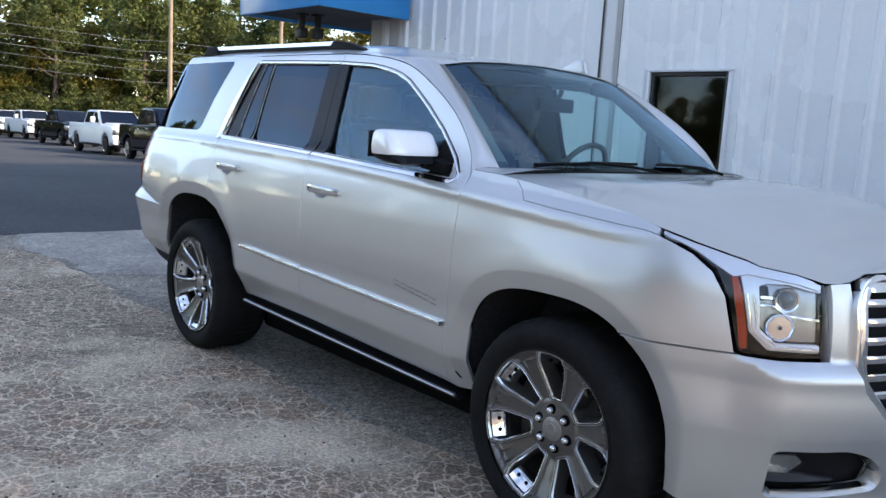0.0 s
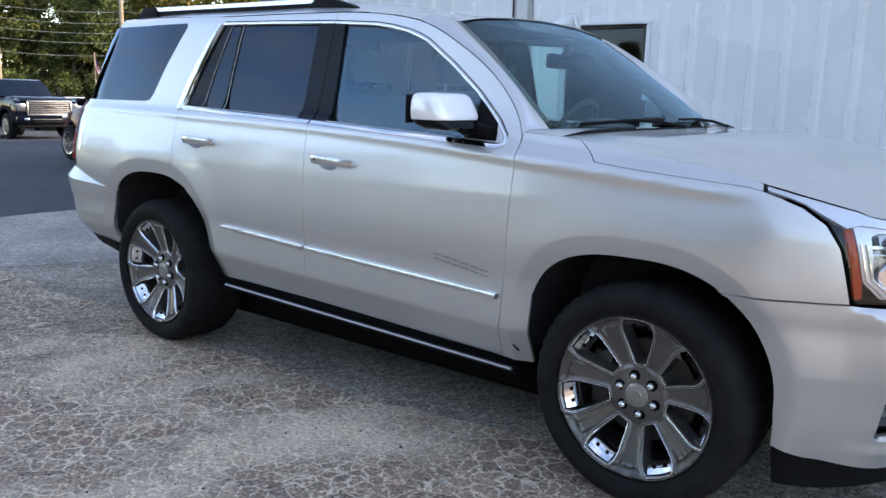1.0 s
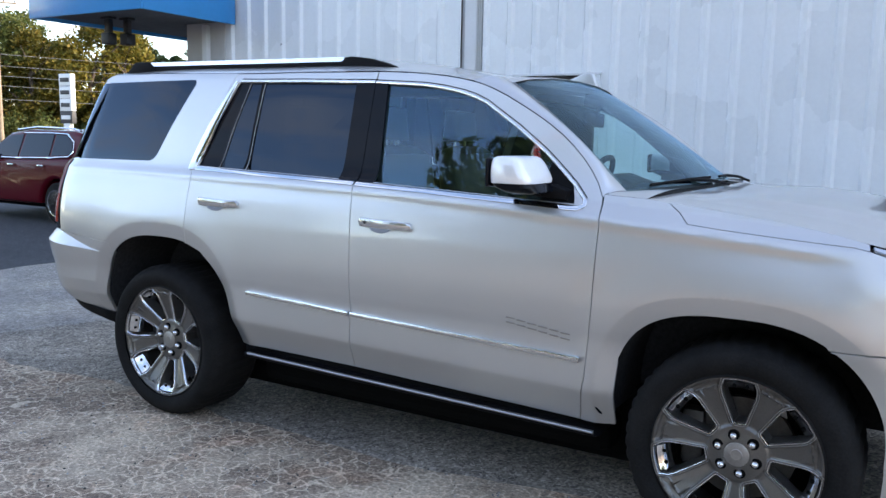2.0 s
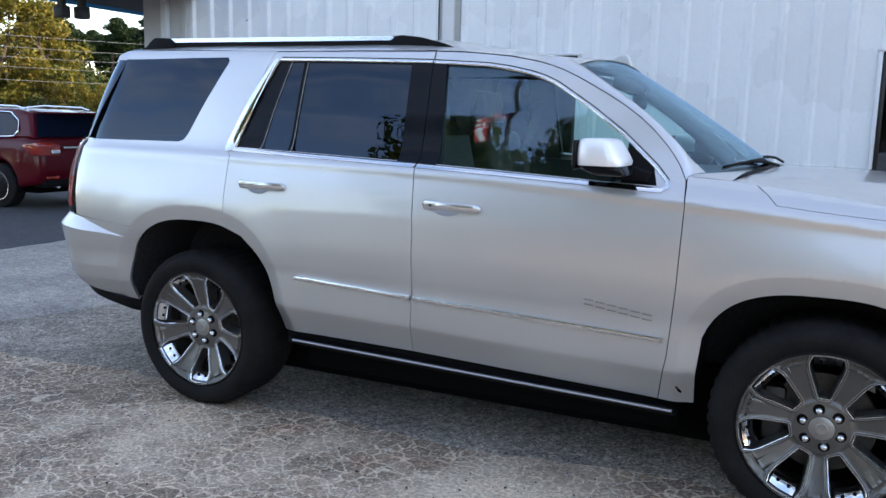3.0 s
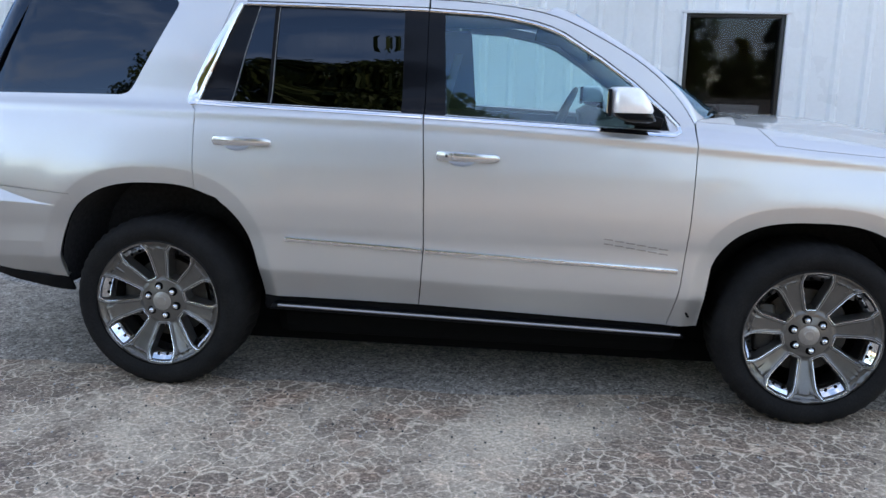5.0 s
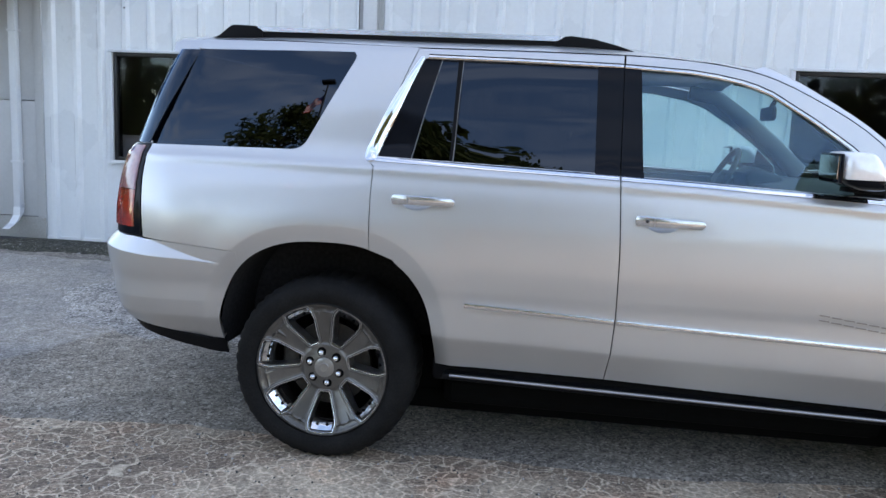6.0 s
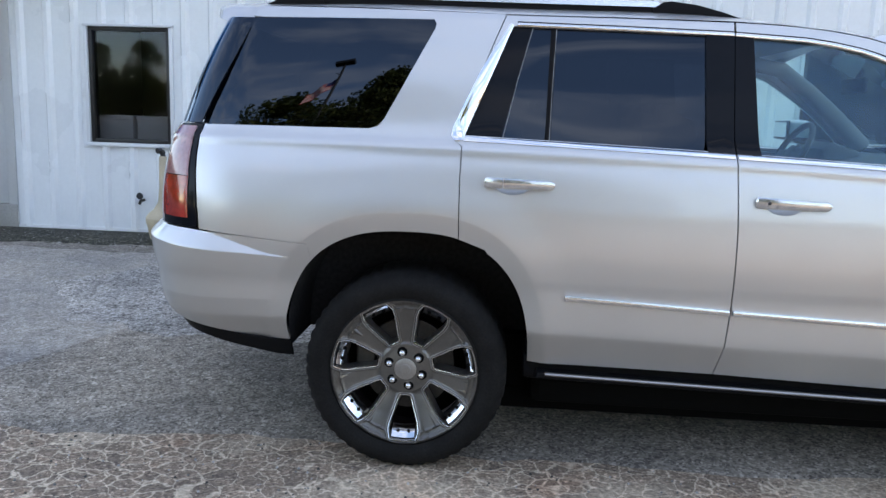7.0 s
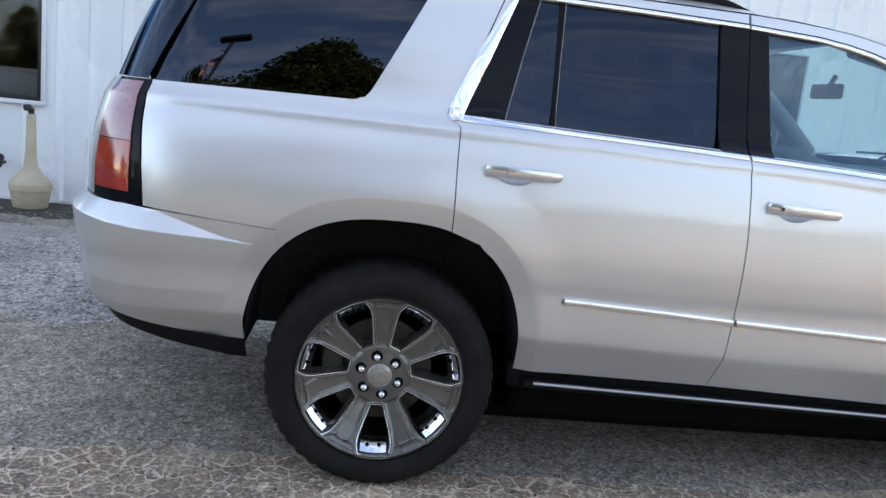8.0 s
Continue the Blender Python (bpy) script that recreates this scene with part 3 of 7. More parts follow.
def ragged_band(name, x0, x1, y_low, y_high, wobble, z_up, material, label, seed):
    """A thin layer along the wall with two uneven edges."""
    rnd = random.Random(seed)
    bm = bmesh.new()
    rows, w, v = [], 0.0, 0.0
    for x in np.arange(x0, x1, 0.09):
        w, v = 0.85 * w + rnd.uniform(-wobble, wobble), 0.85 * v + rnd.uniform(-wobble, wobble)
        k, mid = step(x0, x0 + 0.9, x) * step(x1, x1 - 0.9, x), (y_low + y_high) / 2
        a, b = mid + (y_low - mid) * k + w, min(mid + (y_high - mid) * k + v, WALL_Y + 0.04)
        rows.append([bm.verts.new((x, a - 0.015, 0.004)), bm.verts.new((x, a, z_up)), bm.verts.new((x, (a + b) / 2, z_up)), bm.verts.new((x, b, z_up)), bm.verts.new((x, b + 0.015, 0.004))])
    for a, b in zip(rows[:-1], rows[1:]):
        for i in range(4):
            bm.faces.new((a[i], b[i], b[i + 1], a[i + 1]))
    return tagged(mesh_object(name, bm, material), label, "pavement", kind="structure")


ragged_slab("road", -5.08, 0.035, -60.0, 60.0, -100, 0.012, M_ASPHALT, "dark blue-grey asphalt lot", "road", 5)

# ---- building ----
WALL_Y, WALL_H, RIB = 5.45, 8.8, 0.303
WINDOWS = [(-4.16, -3.265), (-0.57, 0.36), (3.235, 4.23), (7.0, 7.93)]
WIN_Z0, WIN_Z1 = 0.98, 2.20
SIDE_L, SIDE_R = -5.04, 14.2
CORNER_X = -5.80

dusty_strip()
ragged_band("dark_strip", SIDE_L - 0.7, 13.0, 4.62, 5.60, 0.06, 0.0125, M_DARKGRIT, "dark gritty ground along the wall foot", 31)
ragged_band("sand_patch", -6.4, -1.7, 0.22, 4.35, 0.06, 0.0088, M_SANDY, "pale pinkish sand over old concrete", 33)
ragged_band("gravel_patch", -3.2, 3.0, 1.75, 4.10, 0.10, 0.0106, M_PALE, "pale washed gravel patch beside the wall", 32)
wall_south = tagged(new("wall_south"), "white ribbed metal wall of a commercial building", "wall", kind="structure")


def siding_sheet(x0, x1):
    """One sheet of ribbed siding, cut round the windows."""
    xs = []
    k = math.floor((x0 + 0.07) / RIB) - 1
    while -0.07 + k * RIB < x1 + RIB:
        c = -0.07 + k * RIB
        xs += [(c - 0.050, 0.0), (c - 0.022, 0.038), (c + 0.022, 0.038), (c + 0.050, 0.0)]
        k += 1
    px, pd = [p[0] for p in xs], [p[1] for p in xs]
    cuts = sorted({x0, x1, *[x for x in px if x0 < x < x1], *[w for ww in WINDOWS for w in ww if x0 < w < x1]})
    bm = bmesh.new()
    for a, b in zip(cuts[:-1], cuts[1:]):
        m = (a + b) / 2
        spans = [(0.03, WIN_Z0), (WIN_Z1, WALL_H)] if any(w0 < m < w1 for w0, w1 in WINDOWS) else [(0.03, WALL_H)]
        for z0, z1 in spans:
            d0, d1 = float(np.interp(a, px, pd)), float(np.interp(b, px, pd))
            bm.faces.new([bm.verts.new(p) for p in ((a, WALL_Y - d0, z0), (b, WALL_Y - d1, z0), (b, WALL_Y - d1, z1), (a, WALL_Y - d0, z1))])
    bmesh.ops.remove_doubles(bm, verts=bm.verts, dist=0.0005)
    return part("siding_sheet", bm, M_SIDING, wall_south, smooth=False)


edges = [SIDE_L, -4.21, -3.30, -2.39, -1.29] 
for a, b in zip(edges[:-1], edges[1:]):
    siding_sheet(a, b)
x = -1.02
while x < SIDE_R - 0.1:
    siding_sheet(x, min(x + 0.909, SIDE_R))
    x += 0.909


def solid_wall(name, spans, y0, y1, material, label):
    bm = bmesh.new()
    for a, b, z0, z1 in spans:
        box(bm, a, b, y0, y1, z0, z1)
    return tagged(mesh_object(name, bm, material, False), label, "wall", kind="structure")


spans, x = [], SIDE_L
for w0, w1 in WINDOWS:
    spans += [(x, w0, 0, WALL_H), (w0, w1, 0, WIN_Z0), (w0, w1, WIN_Z1, WALL_H)]
    x = w1
spans.append((x, SIDE_R, 0, WALL_H))
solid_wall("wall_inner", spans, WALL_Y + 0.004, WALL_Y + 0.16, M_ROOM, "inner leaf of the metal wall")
solid_wall("wall_east", [(SIDE_R, SIDE_R + 0.2, 0, WALL_H)], WALL_Y, 22, M_SIDING, "end wall of the metal building")
solid_wall("wall_north", [(CORNER_X, SIDE_R, 0, WALL_H)], 21.8, 22, M_SIDING, "rear wall of the metal building")
solid_wall("wall_west", [(CORNER_X, CORNER_X + 0.2, 0, WALL_H)], WALL_Y + 0.06, 21.8, M_PANEL, "grey end wall of the building")
solid_wall("roof", [(CORNER_X - 0.15, SIDE_R + 0.3, WALL_H, WALL_H + 0.15)], WALL_Y - 0.25, 22.2, M_TRIMWHITE, "flat metal roof of the building")
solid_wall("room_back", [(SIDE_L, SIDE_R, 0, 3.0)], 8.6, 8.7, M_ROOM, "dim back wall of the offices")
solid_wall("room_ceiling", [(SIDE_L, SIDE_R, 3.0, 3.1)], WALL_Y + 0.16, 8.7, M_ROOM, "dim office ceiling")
tagged(mesh_object("baseboard", boxed(SIDE_L, SIDE_R, WALL_Y - 0.02, WALL_Y + 0.1, 0, 0.045, 0.004), M_TRIMWHITE), "white base flashing under the siding", "trim", kind="structure")

# the smooth grey panels at the building's corner
corner = tagged(new("wall_corner"), "smooth pale grey panels at the building corner", "wall", kind="structure")
part("wall_panel", boxed(CORNER_X, SIDE_L - 0.10, WALL_Y + 0.0, WALL_Y + 0.05, 0.27, 1.62, 0.004), M_PANEL, corner)
part("wall_panel", boxed(CORNER_X, SIDE_L - 0.10, WALL_Y + 0.0, WALL_Y + 0.05, 1.632, WALL_H, 0.004), M_PANEL, corner)
part("corner_trim", boxed(SIDE_L - 0.10, SIDE_L, WALL_Y - 0.022, WALL_Y + 0.05, 0.05, WALL_H, 0.004), M_PANEL, corner)
part("plinth", boxed(CORNER_X - 0.01, SIDE_L - 0.002, WALL_Y - 0.03, WALL_Y + 0.08, 0, 0.262, 0.008), M_CONC, corner)


def downspout(x, top):
    t = thing("downspout", x, WALL_Y - 0.05, 0, "white square metal downspout on the corner panel", "downspout")
    part("pipe", boxed(x - 0.045, x + 0.045, WALL_Y - 0.085, WALL_Y - 0.005, 0.36, top, 0.008), M_TRIMWHITE, t)
    bm = loft([[(x + a * 0.045, y + c * 0.04, z + s * 0.04) for a, c, s in ((-1, -1, -0.5), (1, -1, -0.5), (1, 1, 0.5), (-1, 1, 0.5))]
               for y, z in ((WALL_Y - 0.045, 0.40), (WALL_Y - 0.06, 0.30), (WALL_Y - 0.15, 0.20), (WALL_Y - 0.26, 0.16))], closed=True)
    bmesh.ops.recalc_face_normals(bm, faces=bm.faces)
    part("outlet_elbow", bm, M_TRIMWHITE, t, smooth=False)
    for z in (0.9, 2.4):
        part("strap", boxed(x - 0.06, x + 0.06, WALL_Y - 0.089, WALL_Y - 0.002, z, z + 0.025, 0.003), M_TRIMWHITE, t)
    return t


downspout(-5.37, 3.0)

# the cover strip and fluted pipe between two runs of siding
strip = thing("expansion_joint", -1.15, WALL_Y, 0, "flat white cover strip with a fluted grey pipe between siding runs", "trim", kind="structure")
part("cover_strip", boxed(-1.245, -1.095, WALL_Y - 0.03, WALL_Y + 0.003, 0.05, WALL_H, 0.004), M_TRIMWHITE, strip)
part("recess", boxed(-1.289, -1.021, WALL_Y - 0.004, WALL_Y + 0.003, 0.05, WALL_H), M_GROOVE, strip)
for k in range(3):
    part("flute", boxed(-1.092 + k * 0.024, -1.074 + k * 0.024, WALL_Y - 0.03, WALL_Y - 0.004, 0.05, WALL_H, 0.005), M_PANEL, strip)


def wall_window(i, x0, x1):
    w = tagged(new("window_%d" % i), "fixed office window in a dark bronze frame with white flashing", "window", kind="structure")
    y = WALL_Y
    f = 0.042
    for n, (a, b, z0, z1) in (("stile", (x0, x0 + f, WIN_Z0, WIN_Z1)), ("stile", (x1 - f, x1, WIN_Z0, WIN_Z1)),
                              ("rail", (x0 + f, x1 - f, WIN_Z0, WIN_Z0 + f)), ("rail", (x0 + f, x1 - f, WIN_Z1 - f, WIN_Z1))):
        part(n, boxed(a, b, y - 0.01, y + 0.10, z0, z1, 0.004), M_BRONZE, w, "dark bronze frame")
    part("pane", boxed(x0 + f, x1 - f, y + 0.030, y + 0.036, WIN_Z0 + f, WIN_Z1 - f), M_PANE, w).visible_shadow = False
    part("head_flashing", boxed(x0 - 0.045, x1 + 0.045, y - 0.045, y + 0.01, WIN_Z1, WIN_Z1 + 0.028, 0.003), M_TRIMWHITE, w, "white flashing")
    part("sill", boxed(x0 - 0.045, x1 + 0.045, y - 0.05, y + 0.01, WIN_Z0 - 0.04, WIN_Z0, 0.003), M_TRIMWHITE, w, "white flashing")
    for a in (x0 - 0.038, x1 + 0.003):
        part("side_flashing", boxed(a, a + 0.035, y - 0.042, y + 0.01, WIN_Z0, WIN_Z1, 0.003), M_TRIMWHITE, w, "white flashing")


for i, (a, b) in enumerate(WINDOWS):
    wall_window(i + 1, a, b)


def desk(x):
    d = thing("desk", x, 6.15, 0, "dark office desk behind the window", "desk")
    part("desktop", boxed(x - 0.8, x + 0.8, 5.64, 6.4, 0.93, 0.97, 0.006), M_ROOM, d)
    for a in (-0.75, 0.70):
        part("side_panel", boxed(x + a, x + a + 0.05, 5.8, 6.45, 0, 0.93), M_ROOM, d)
    for k in range(2):
        bx = x - 0.25 + k * 0.45
        b = thing("carton", bx, 5.8, 0.97, "white carton on the office desk", "box")
        part("body", boxed(bx - 0.2, bx + 0.2, 5.66, 5.96, 0.971, 1.224, 0.006), M_PAPER, b)
        part("lid", boxed(bx - 0.205, bx + 0.205, 5.655, 5.965, 1.225, 1.27, 0.004), M_PAPER, b)


desk(-3.75)
desk(3.7)

# canopy at the corner
canopy = thing("canopy", -5.85, 4.6, 3.0, "blue metal-clad entrance canopy on the building corner", "canopy")
CX0, CX1, CY0, CY1, CZ0, CZ1 = -7.0, -4.80, 3.84, 5.40, 2.98, 3.95
part("fascia", boxed(CX0, CX1, CY0, CY0 + 0.04, CZ0, CZ1, 0.006), M_BLUE, canopy, "bright blue metal fascia")
part("fascia", boxed(CX1 - 0.04, CX1, CY0 + 0.041, CY1, CZ0, CZ1, 0.006), M_BLUE, canopy, "bright blue metal fascia")
part("fascia", boxed(CX0, CX0 + 0.04, CY0 + 0.041, CY1 + 4.0, CZ0, CZ1, 0.006), M_BLUE, canopy, "bright blue metal fascia")
part("soffit", boxed(CX0 + 0.041, CX1 - 0.041, CY0 + 0.041, CY1, CZ0 + 0.05, CZ0 + 0.08), M_SOFFIT, canopy, "dark stained soffit")
part("soffit", boxed(CX0 + 0.041, CORNER_X - 0.002, CY1 + 0.001, CY1 + 4.0, CZ0 + 0.05, CZ0 + 0.08), M_SOFFIT, canopy, "dark stained soffit")
part("top", boxed(CX0, CX1, CY0, CY1 + 0.02, CZ1 + 0.001, CZ1 + 0.03), M_TRIMWHITE, canopy)
for sx, sy in ((-6.15, 4.42), (-6.00, 4.60)):
    t = thing("floodlight", sx, sy, CZ0, "black floodlight hanging under the canopy soffit", "lamp")
    part("bracket", joined(boxed(sx - 0.055, sx + 0.055, sy - 0.03, sy + 0.03, CZ0 - 0.16, CZ0 + 0.05, 0.01), boxed(sx - 0.09, sx + 0.09, sy - 0.06, sy + 0.06, CZ0 + 0.02, CZ0 + 0.049, 0.006)), M_STEEL, t)
    bm = boxed(sx - 0.08, sx + 0.08, sy - 0.07, sy + 0.07, CZ0 - 0.31, CZ0 - 0.155, 0.02)
    part("housing", bm, M_STEEL, t)

# smoking receptacle and tap by the wall
ash = thing("ash_receptacle", -3.22, 5.1, 0, "beige plastic cigarette receptacle standing by the wall", "ash receptacle")
part("pot", lathe([(0.135, 0.0), (0.15, 0.02), (0.165, 0.10), (0.178, 0.17), (0.185, 0.175), (0.188, 0.20), (0.185, 0.235), (0.18, 0.24)], "z", 40, (-3.22, 5.1, 0)), M_BEIGE, ash)
part("neck", lathe([(0.181, 0.241), (0.172, 0.262), (0.10, 0.33), (0.06, 0.40), (0.045, 0.55), (0.04, 0.86), (0.032, 0.875)], "z", 32, (-3.22, 5.1, 0)), M_BEIGE, ash)
part("cap", tube([(-3.22, 5.1, 0.876), (-3.22, 5.1, 0.905), (-3.235, 5.07, 0.935), (-3.25, 5.04, 0.93)], 0.03, 12), M_STEEL, ash, "dark metal spout cap")
tap = thing("garden_tap", -3.585, WALL_Y, 0.37, "grey metal garden tap on the white siding", "tap")
part("spout", tube([(-3.585, WALL_Y - 0.03, 0.37), (-3.585, WALL_Y - 0.11, 0.37), (-3.585, WALL_Y - 0.14, 0.34)], 0.016, 10), M_BRAKE, tap)
part("handwheel", lathe([(0.0, -0.008), (0.035, -0.008), (0.038, 0.0), (0.035, 0.008), (0.0, 0.008)], "y", 16, (-3.60, WALL_Y - 0.10, 0.42)), M_STEEL, tap)
part("stem", tube([(-3.595, WALL_Y - 0.09, 0.37), (-3.60, WALL_Y - 0.10, 0.42)], 0.008, 8), M_BRAKE, tap)


# loose stones along the wall and on the lot
def stones(name, count, x0, x1, y0, y1, r0, r1, seed, label):
    rnd = random.Random(seed)
    verts, faces = [], []
    for _ in range(count):
        cx, cy = rnd.uniform(x0, x1), y1 - (y1 - y0) * rnd.random()**1.0
        r = rnd.uniform(r0, r1)
        k = len(verts)
        a0 = rnd.uniform(0, 6.28)
        z0 = fall(cx, cy)
        for i in range(5):
            a = a0 + i * 1.257
            q = r * rnd.uniform(0.75, 1.25)
            verts.append((cx + q * math.cos(a), cy + q * math.sin(a), z0 - 0.002))
        for i in range(5):
            a = a0 + 0.3 + i * 1.257
            q = r * rnd.uniform(0.45, 0.75)
            verts.append((cx + q * math.cos(a), cy + q * math.sin(a), z0 + r * rnd.uniform(0.5, 0.9)))
        for i in range(5):
            j = (i + 1) % 5
            faces.append((k + i, k + j, k + 5 + j, k + 5 + i))
        faces.append(tuple(k + 5 + i for i in range(5)))
    me = bpy.data.meshes.new(name)
    me.from_pydata(verts, [], faces)
    me.materials.append(M_GRAVEL)
    return tagged(new(name, me), label, "gravel", kind="stuff")


stones("gravel", 5200, -5.6, 5.0, 4.55, 5.42, 0.006, 0.019, 11, "loose mixed gravel along the wall foot")
stones("loose_stones", 6500, -4.9, 4.2, -1.8, 4.6, 0.003, 0.008, 12, "small loose stones scattered on the lot")

# a dark plug in the siding
part("siding_plug", lathe([(0.0, -0.012), (0.010, -0.010), (0.014, 0.004)], "y", 10, (-4.0, 5.42, 2.69)), M_STEEL, wall_south, "small dark plug")

# ---- the silver SUV ----
YC = 0.98                                 # the car's middle plane
R_AXLE, F_AXLE, HUB_Z, TYRE_R = 0.0, 2.945, 0.400, 0.409
suv = thing("suv", 1.4, YC, 0, "silver metallic full-size SUV with dark rear glass and chrome trim", "car")

# plan outline: half a car from the middle of the tail round the side to the middle of the nose
FX0, FA, FN = 3.22, 0.72, 2.4
RX0, RA, RN = -0.62, 0.495, 3.1
_plan = []
for i in range(160, 0, -1):
    a = math.pi / 2 * i / 160
    _plan.append((RX0 - RA * math.sin(a)**(2 / RN), YC - YC * math.cos(a)**(2 / RN) if i < 160 else YC))
for i in range(61):
    _plan.append((RX0 + (FX0 - RX0) * i / 60, 0.0))
for i in range(1, 161):
    a = math.pi / 2 * i / 160
    _plan.append((FX0 + FA * math.sin(a)**(2 / FN), YC - YC * math.cos(a)**(2 / FN) if i < 160 else YC))
_px, _py = np.array([p[0] for p in _plan]), np.array([p[1] for p in _plan])
_s = np.concatenate([[0], np.cumsum(np.hypot(np.diff(_px), np.diff(_py)))])
_k0 = 160
_s = _s - _s[_k0] + RX0
S_NOSE, S_TAIL = float(_s[-1]), float(_s[0])


def s_front(y):
    """The place along the outline where the nose is at y."""
    k = slice(_k0 + 61, None)
    return float(np.interp(y, _py[k], _s[k]))


def s_front_x(x):
    k = slice(_k0 + 60, None)
    return float(np.interp(x, _px[k], _s[k]))


SIDE = smooth_line([0.30, 0.38, 0.45, 0.50, 0.55, 0.585, 0.592, 0.60, 0.63, 0.70, 0.735, 0.75, 0.80, 0.90, 1.05, 1.13, 1.19, 1.25, 1.30, 1.335, 1.55, 1.77, 1.80, 1.83, 1.86],
                   [0.106, 0.086, 0.058, 0.033, 0.006, -0.0135, -0.0165, -0.0185, -0.0205, -0.0225, -0.0232, -0.0240, -0.0305, -0.036, -0.030, -0.020, -0.010, 0.006, 0.026, 0.046, 0.111, 0.174, 0.186, 0.209, 0.249])
CREASE = smooth_line([-1.2, -0.6, 0.2, 1.385, 2.392, 2.804, 3.239, 4.5], [1.33, 1.325, 1.312, 1.283, 1.227, 1.197, 1.167, 1.13])
LEAN_R = smooth_line([0.3, 0.45, 0.55, 0.66, 0.90, 0.95, 1.36, 1.55, 1.78, 1.86], [0.035, 0.005, -0.015, -0.012, -0.004, 0.0, -0.03, -0.010, 0.025, 0.04])
REAR_BOW = smooth_line([1.0, 1.30, 1.36, 1.46, 1.55, 1.66, 1.785, 1.86], [0.0, 0.0, 0.0, -0.004, -0.006, -0.001, 0.008, 0.012])
LEAN_F = smooth_line([0.3, 0.45, 0.62, 0.80, 1.0, 1.2], [0.045, 0.015, 0.0, 0.01, 0.03, 0.07])
ARCHES = ((R_AXLE, 0.42, 0.485, 0.548, 2.6, 2.6), (F_AXLE, 0.40, 0.475, 0.50, 3.1, 2.35))


def arch_ratio(s, z, a):
    cx, cz, w, h, nl, nr = a
    n = nl if s < cx else nr
    return (abs((s - cx) / w)**n + abs(max(z - cz, 0) / h)**n)**(1 / n)


def arch_line(a, side, z0, z1, count=16):
    """The wheel opening's edge on one side (-1 rear, 1 front), from height z0 to z1."""
    cx, cz, w, h, nl, nr = a
    n = nl if side < 0 else nr
    out = []
    for i in range(count + 1):
        z = z0 + (z1 - z0) * i / count
        k = max(0.0, 1 - (max(z - cz, 0) / h)**n)
        out.append((cx + side * w * k**(1 / n), z))
    return out


def arch_over(a, s0, s1, count=22):
    """The wheel opening's upper edge from s0 to s1."""
    cx, cz, w, h, nl, nr = a
    out = []
    for i in range(count + 1):
        s = s0 + (s1 - s0) * i / count
        n = nl if s < cx else nr
        out.append((s, cz + h * max(0.0, 1 - abs((s - cx) / w)**n)**(1 / n)))
    return out


def body(s, z, out=0.0):
    """The car's skin: s along the outline, z up, out metres proud."""
    drop = 0.0255 * min(2.0, max(0.0, s - 0.30))
    d = SIDE(z + drop * (1 - step(0.60, 0.735, z))) - out
    if s < 0.45:
        d -= 0.020 * step(0.70, 1.0, z) * (1 - step(1.0, 1.34, z)) * step(0.45, -0.25, s)
    if s > 3.25 and z < 0.60:
        d += ((-0.0185 + 0.12 * (0.60 - z)) - (d + out)) * step(3.25, 3.42, s)
    if z > 1.05:
        fore = step(0.0, 0.8, s)
        d += 0.026 * fore * min(1.0, max(0.0, (z - CREASE(s)) / 0.045)) + (1 - fore) * REAR_BOW(z) - 0.0085 * math.exp(-((z - CREASE(s) + 0.020) / 0.022)**2) * (1 - step(3.12, 3.36, s))
    for a in ARCHES:
        if abs(s - a[0]) < 0.85 and z < 1.25:
            r = arch_ratio(s, z, a)
            top = step(0.70, 0.92, z)
            d -= 0.006 * (1 - step(1.135, 1.42, r)) * step(1.0, 1.02, r + 0.05)
            v = (1.135 - r) / 0.135
            d += (0.024 - 0.010 * top) * min(1.0, (math.sqrt(v * v + 0.010 - 0.0098 * top) + v) / 2)
    if s > 2.3 and z > 0.95:
        d += 0.030 * step(2.5, 3.3, s) * step(0.96 + 0.06 * step(3.2, 3.45, s), 1.24, z)
    x, y = float(np.interp(s, _s, _px)), float(np.interp(s, _s, _py))
    e = 0.01
    tx, ty = float(np.interp(s + e, _s, _px) - np.interp(s - e, _s, _px)), float(np.interp(s + e, _s, _py) - np.interp(s - e, _s, _py))
    ln = math.hypot(tx, ty) or 1.0
    x, y = x - ty / ln * d, y + tx / ln * d
    if s < 0.0:
        x += LEAN_R(z) * step(0.0, -0.75, s)
        y += 0.03 * step(0.0, -0.9, s) * step(1.0, 1.8, z)
    if s > 3.1:
        x -= LEAN_F(z) * step(3.1, 3.7, s)
    return (x, min(y, YC), z)


def skin(name, outer, material, label="", holes=(), gap=0.0025, spacing=0.03, flange=0.014, out=0.0, both=True, per=0.02, corner=0.0, place=None, parent=None, features=()):
    """A body panel from an outline in (s, z), on both sides of the car."""
    o = shrink(rounded_line([Vector(p) for p in outer], per, True, corner), gap)
    hs = [rounded_line([Vector(p) for p in h], per, True, 0.0) for h in holes]
    f = place or (lambda s, z: body(s, z, out))
    made = []
    for m in ((None, YC) if both else (None,)):
        me = panel_mesh(name, o, hs, f, spacing, flange, m, features)
        me.materials.append(material)
        ob = new(name, me)
        attach(ob, parent if (parent is not None and m is None) else suv)
        made.append(tagged(ob, label))
    return made[0]


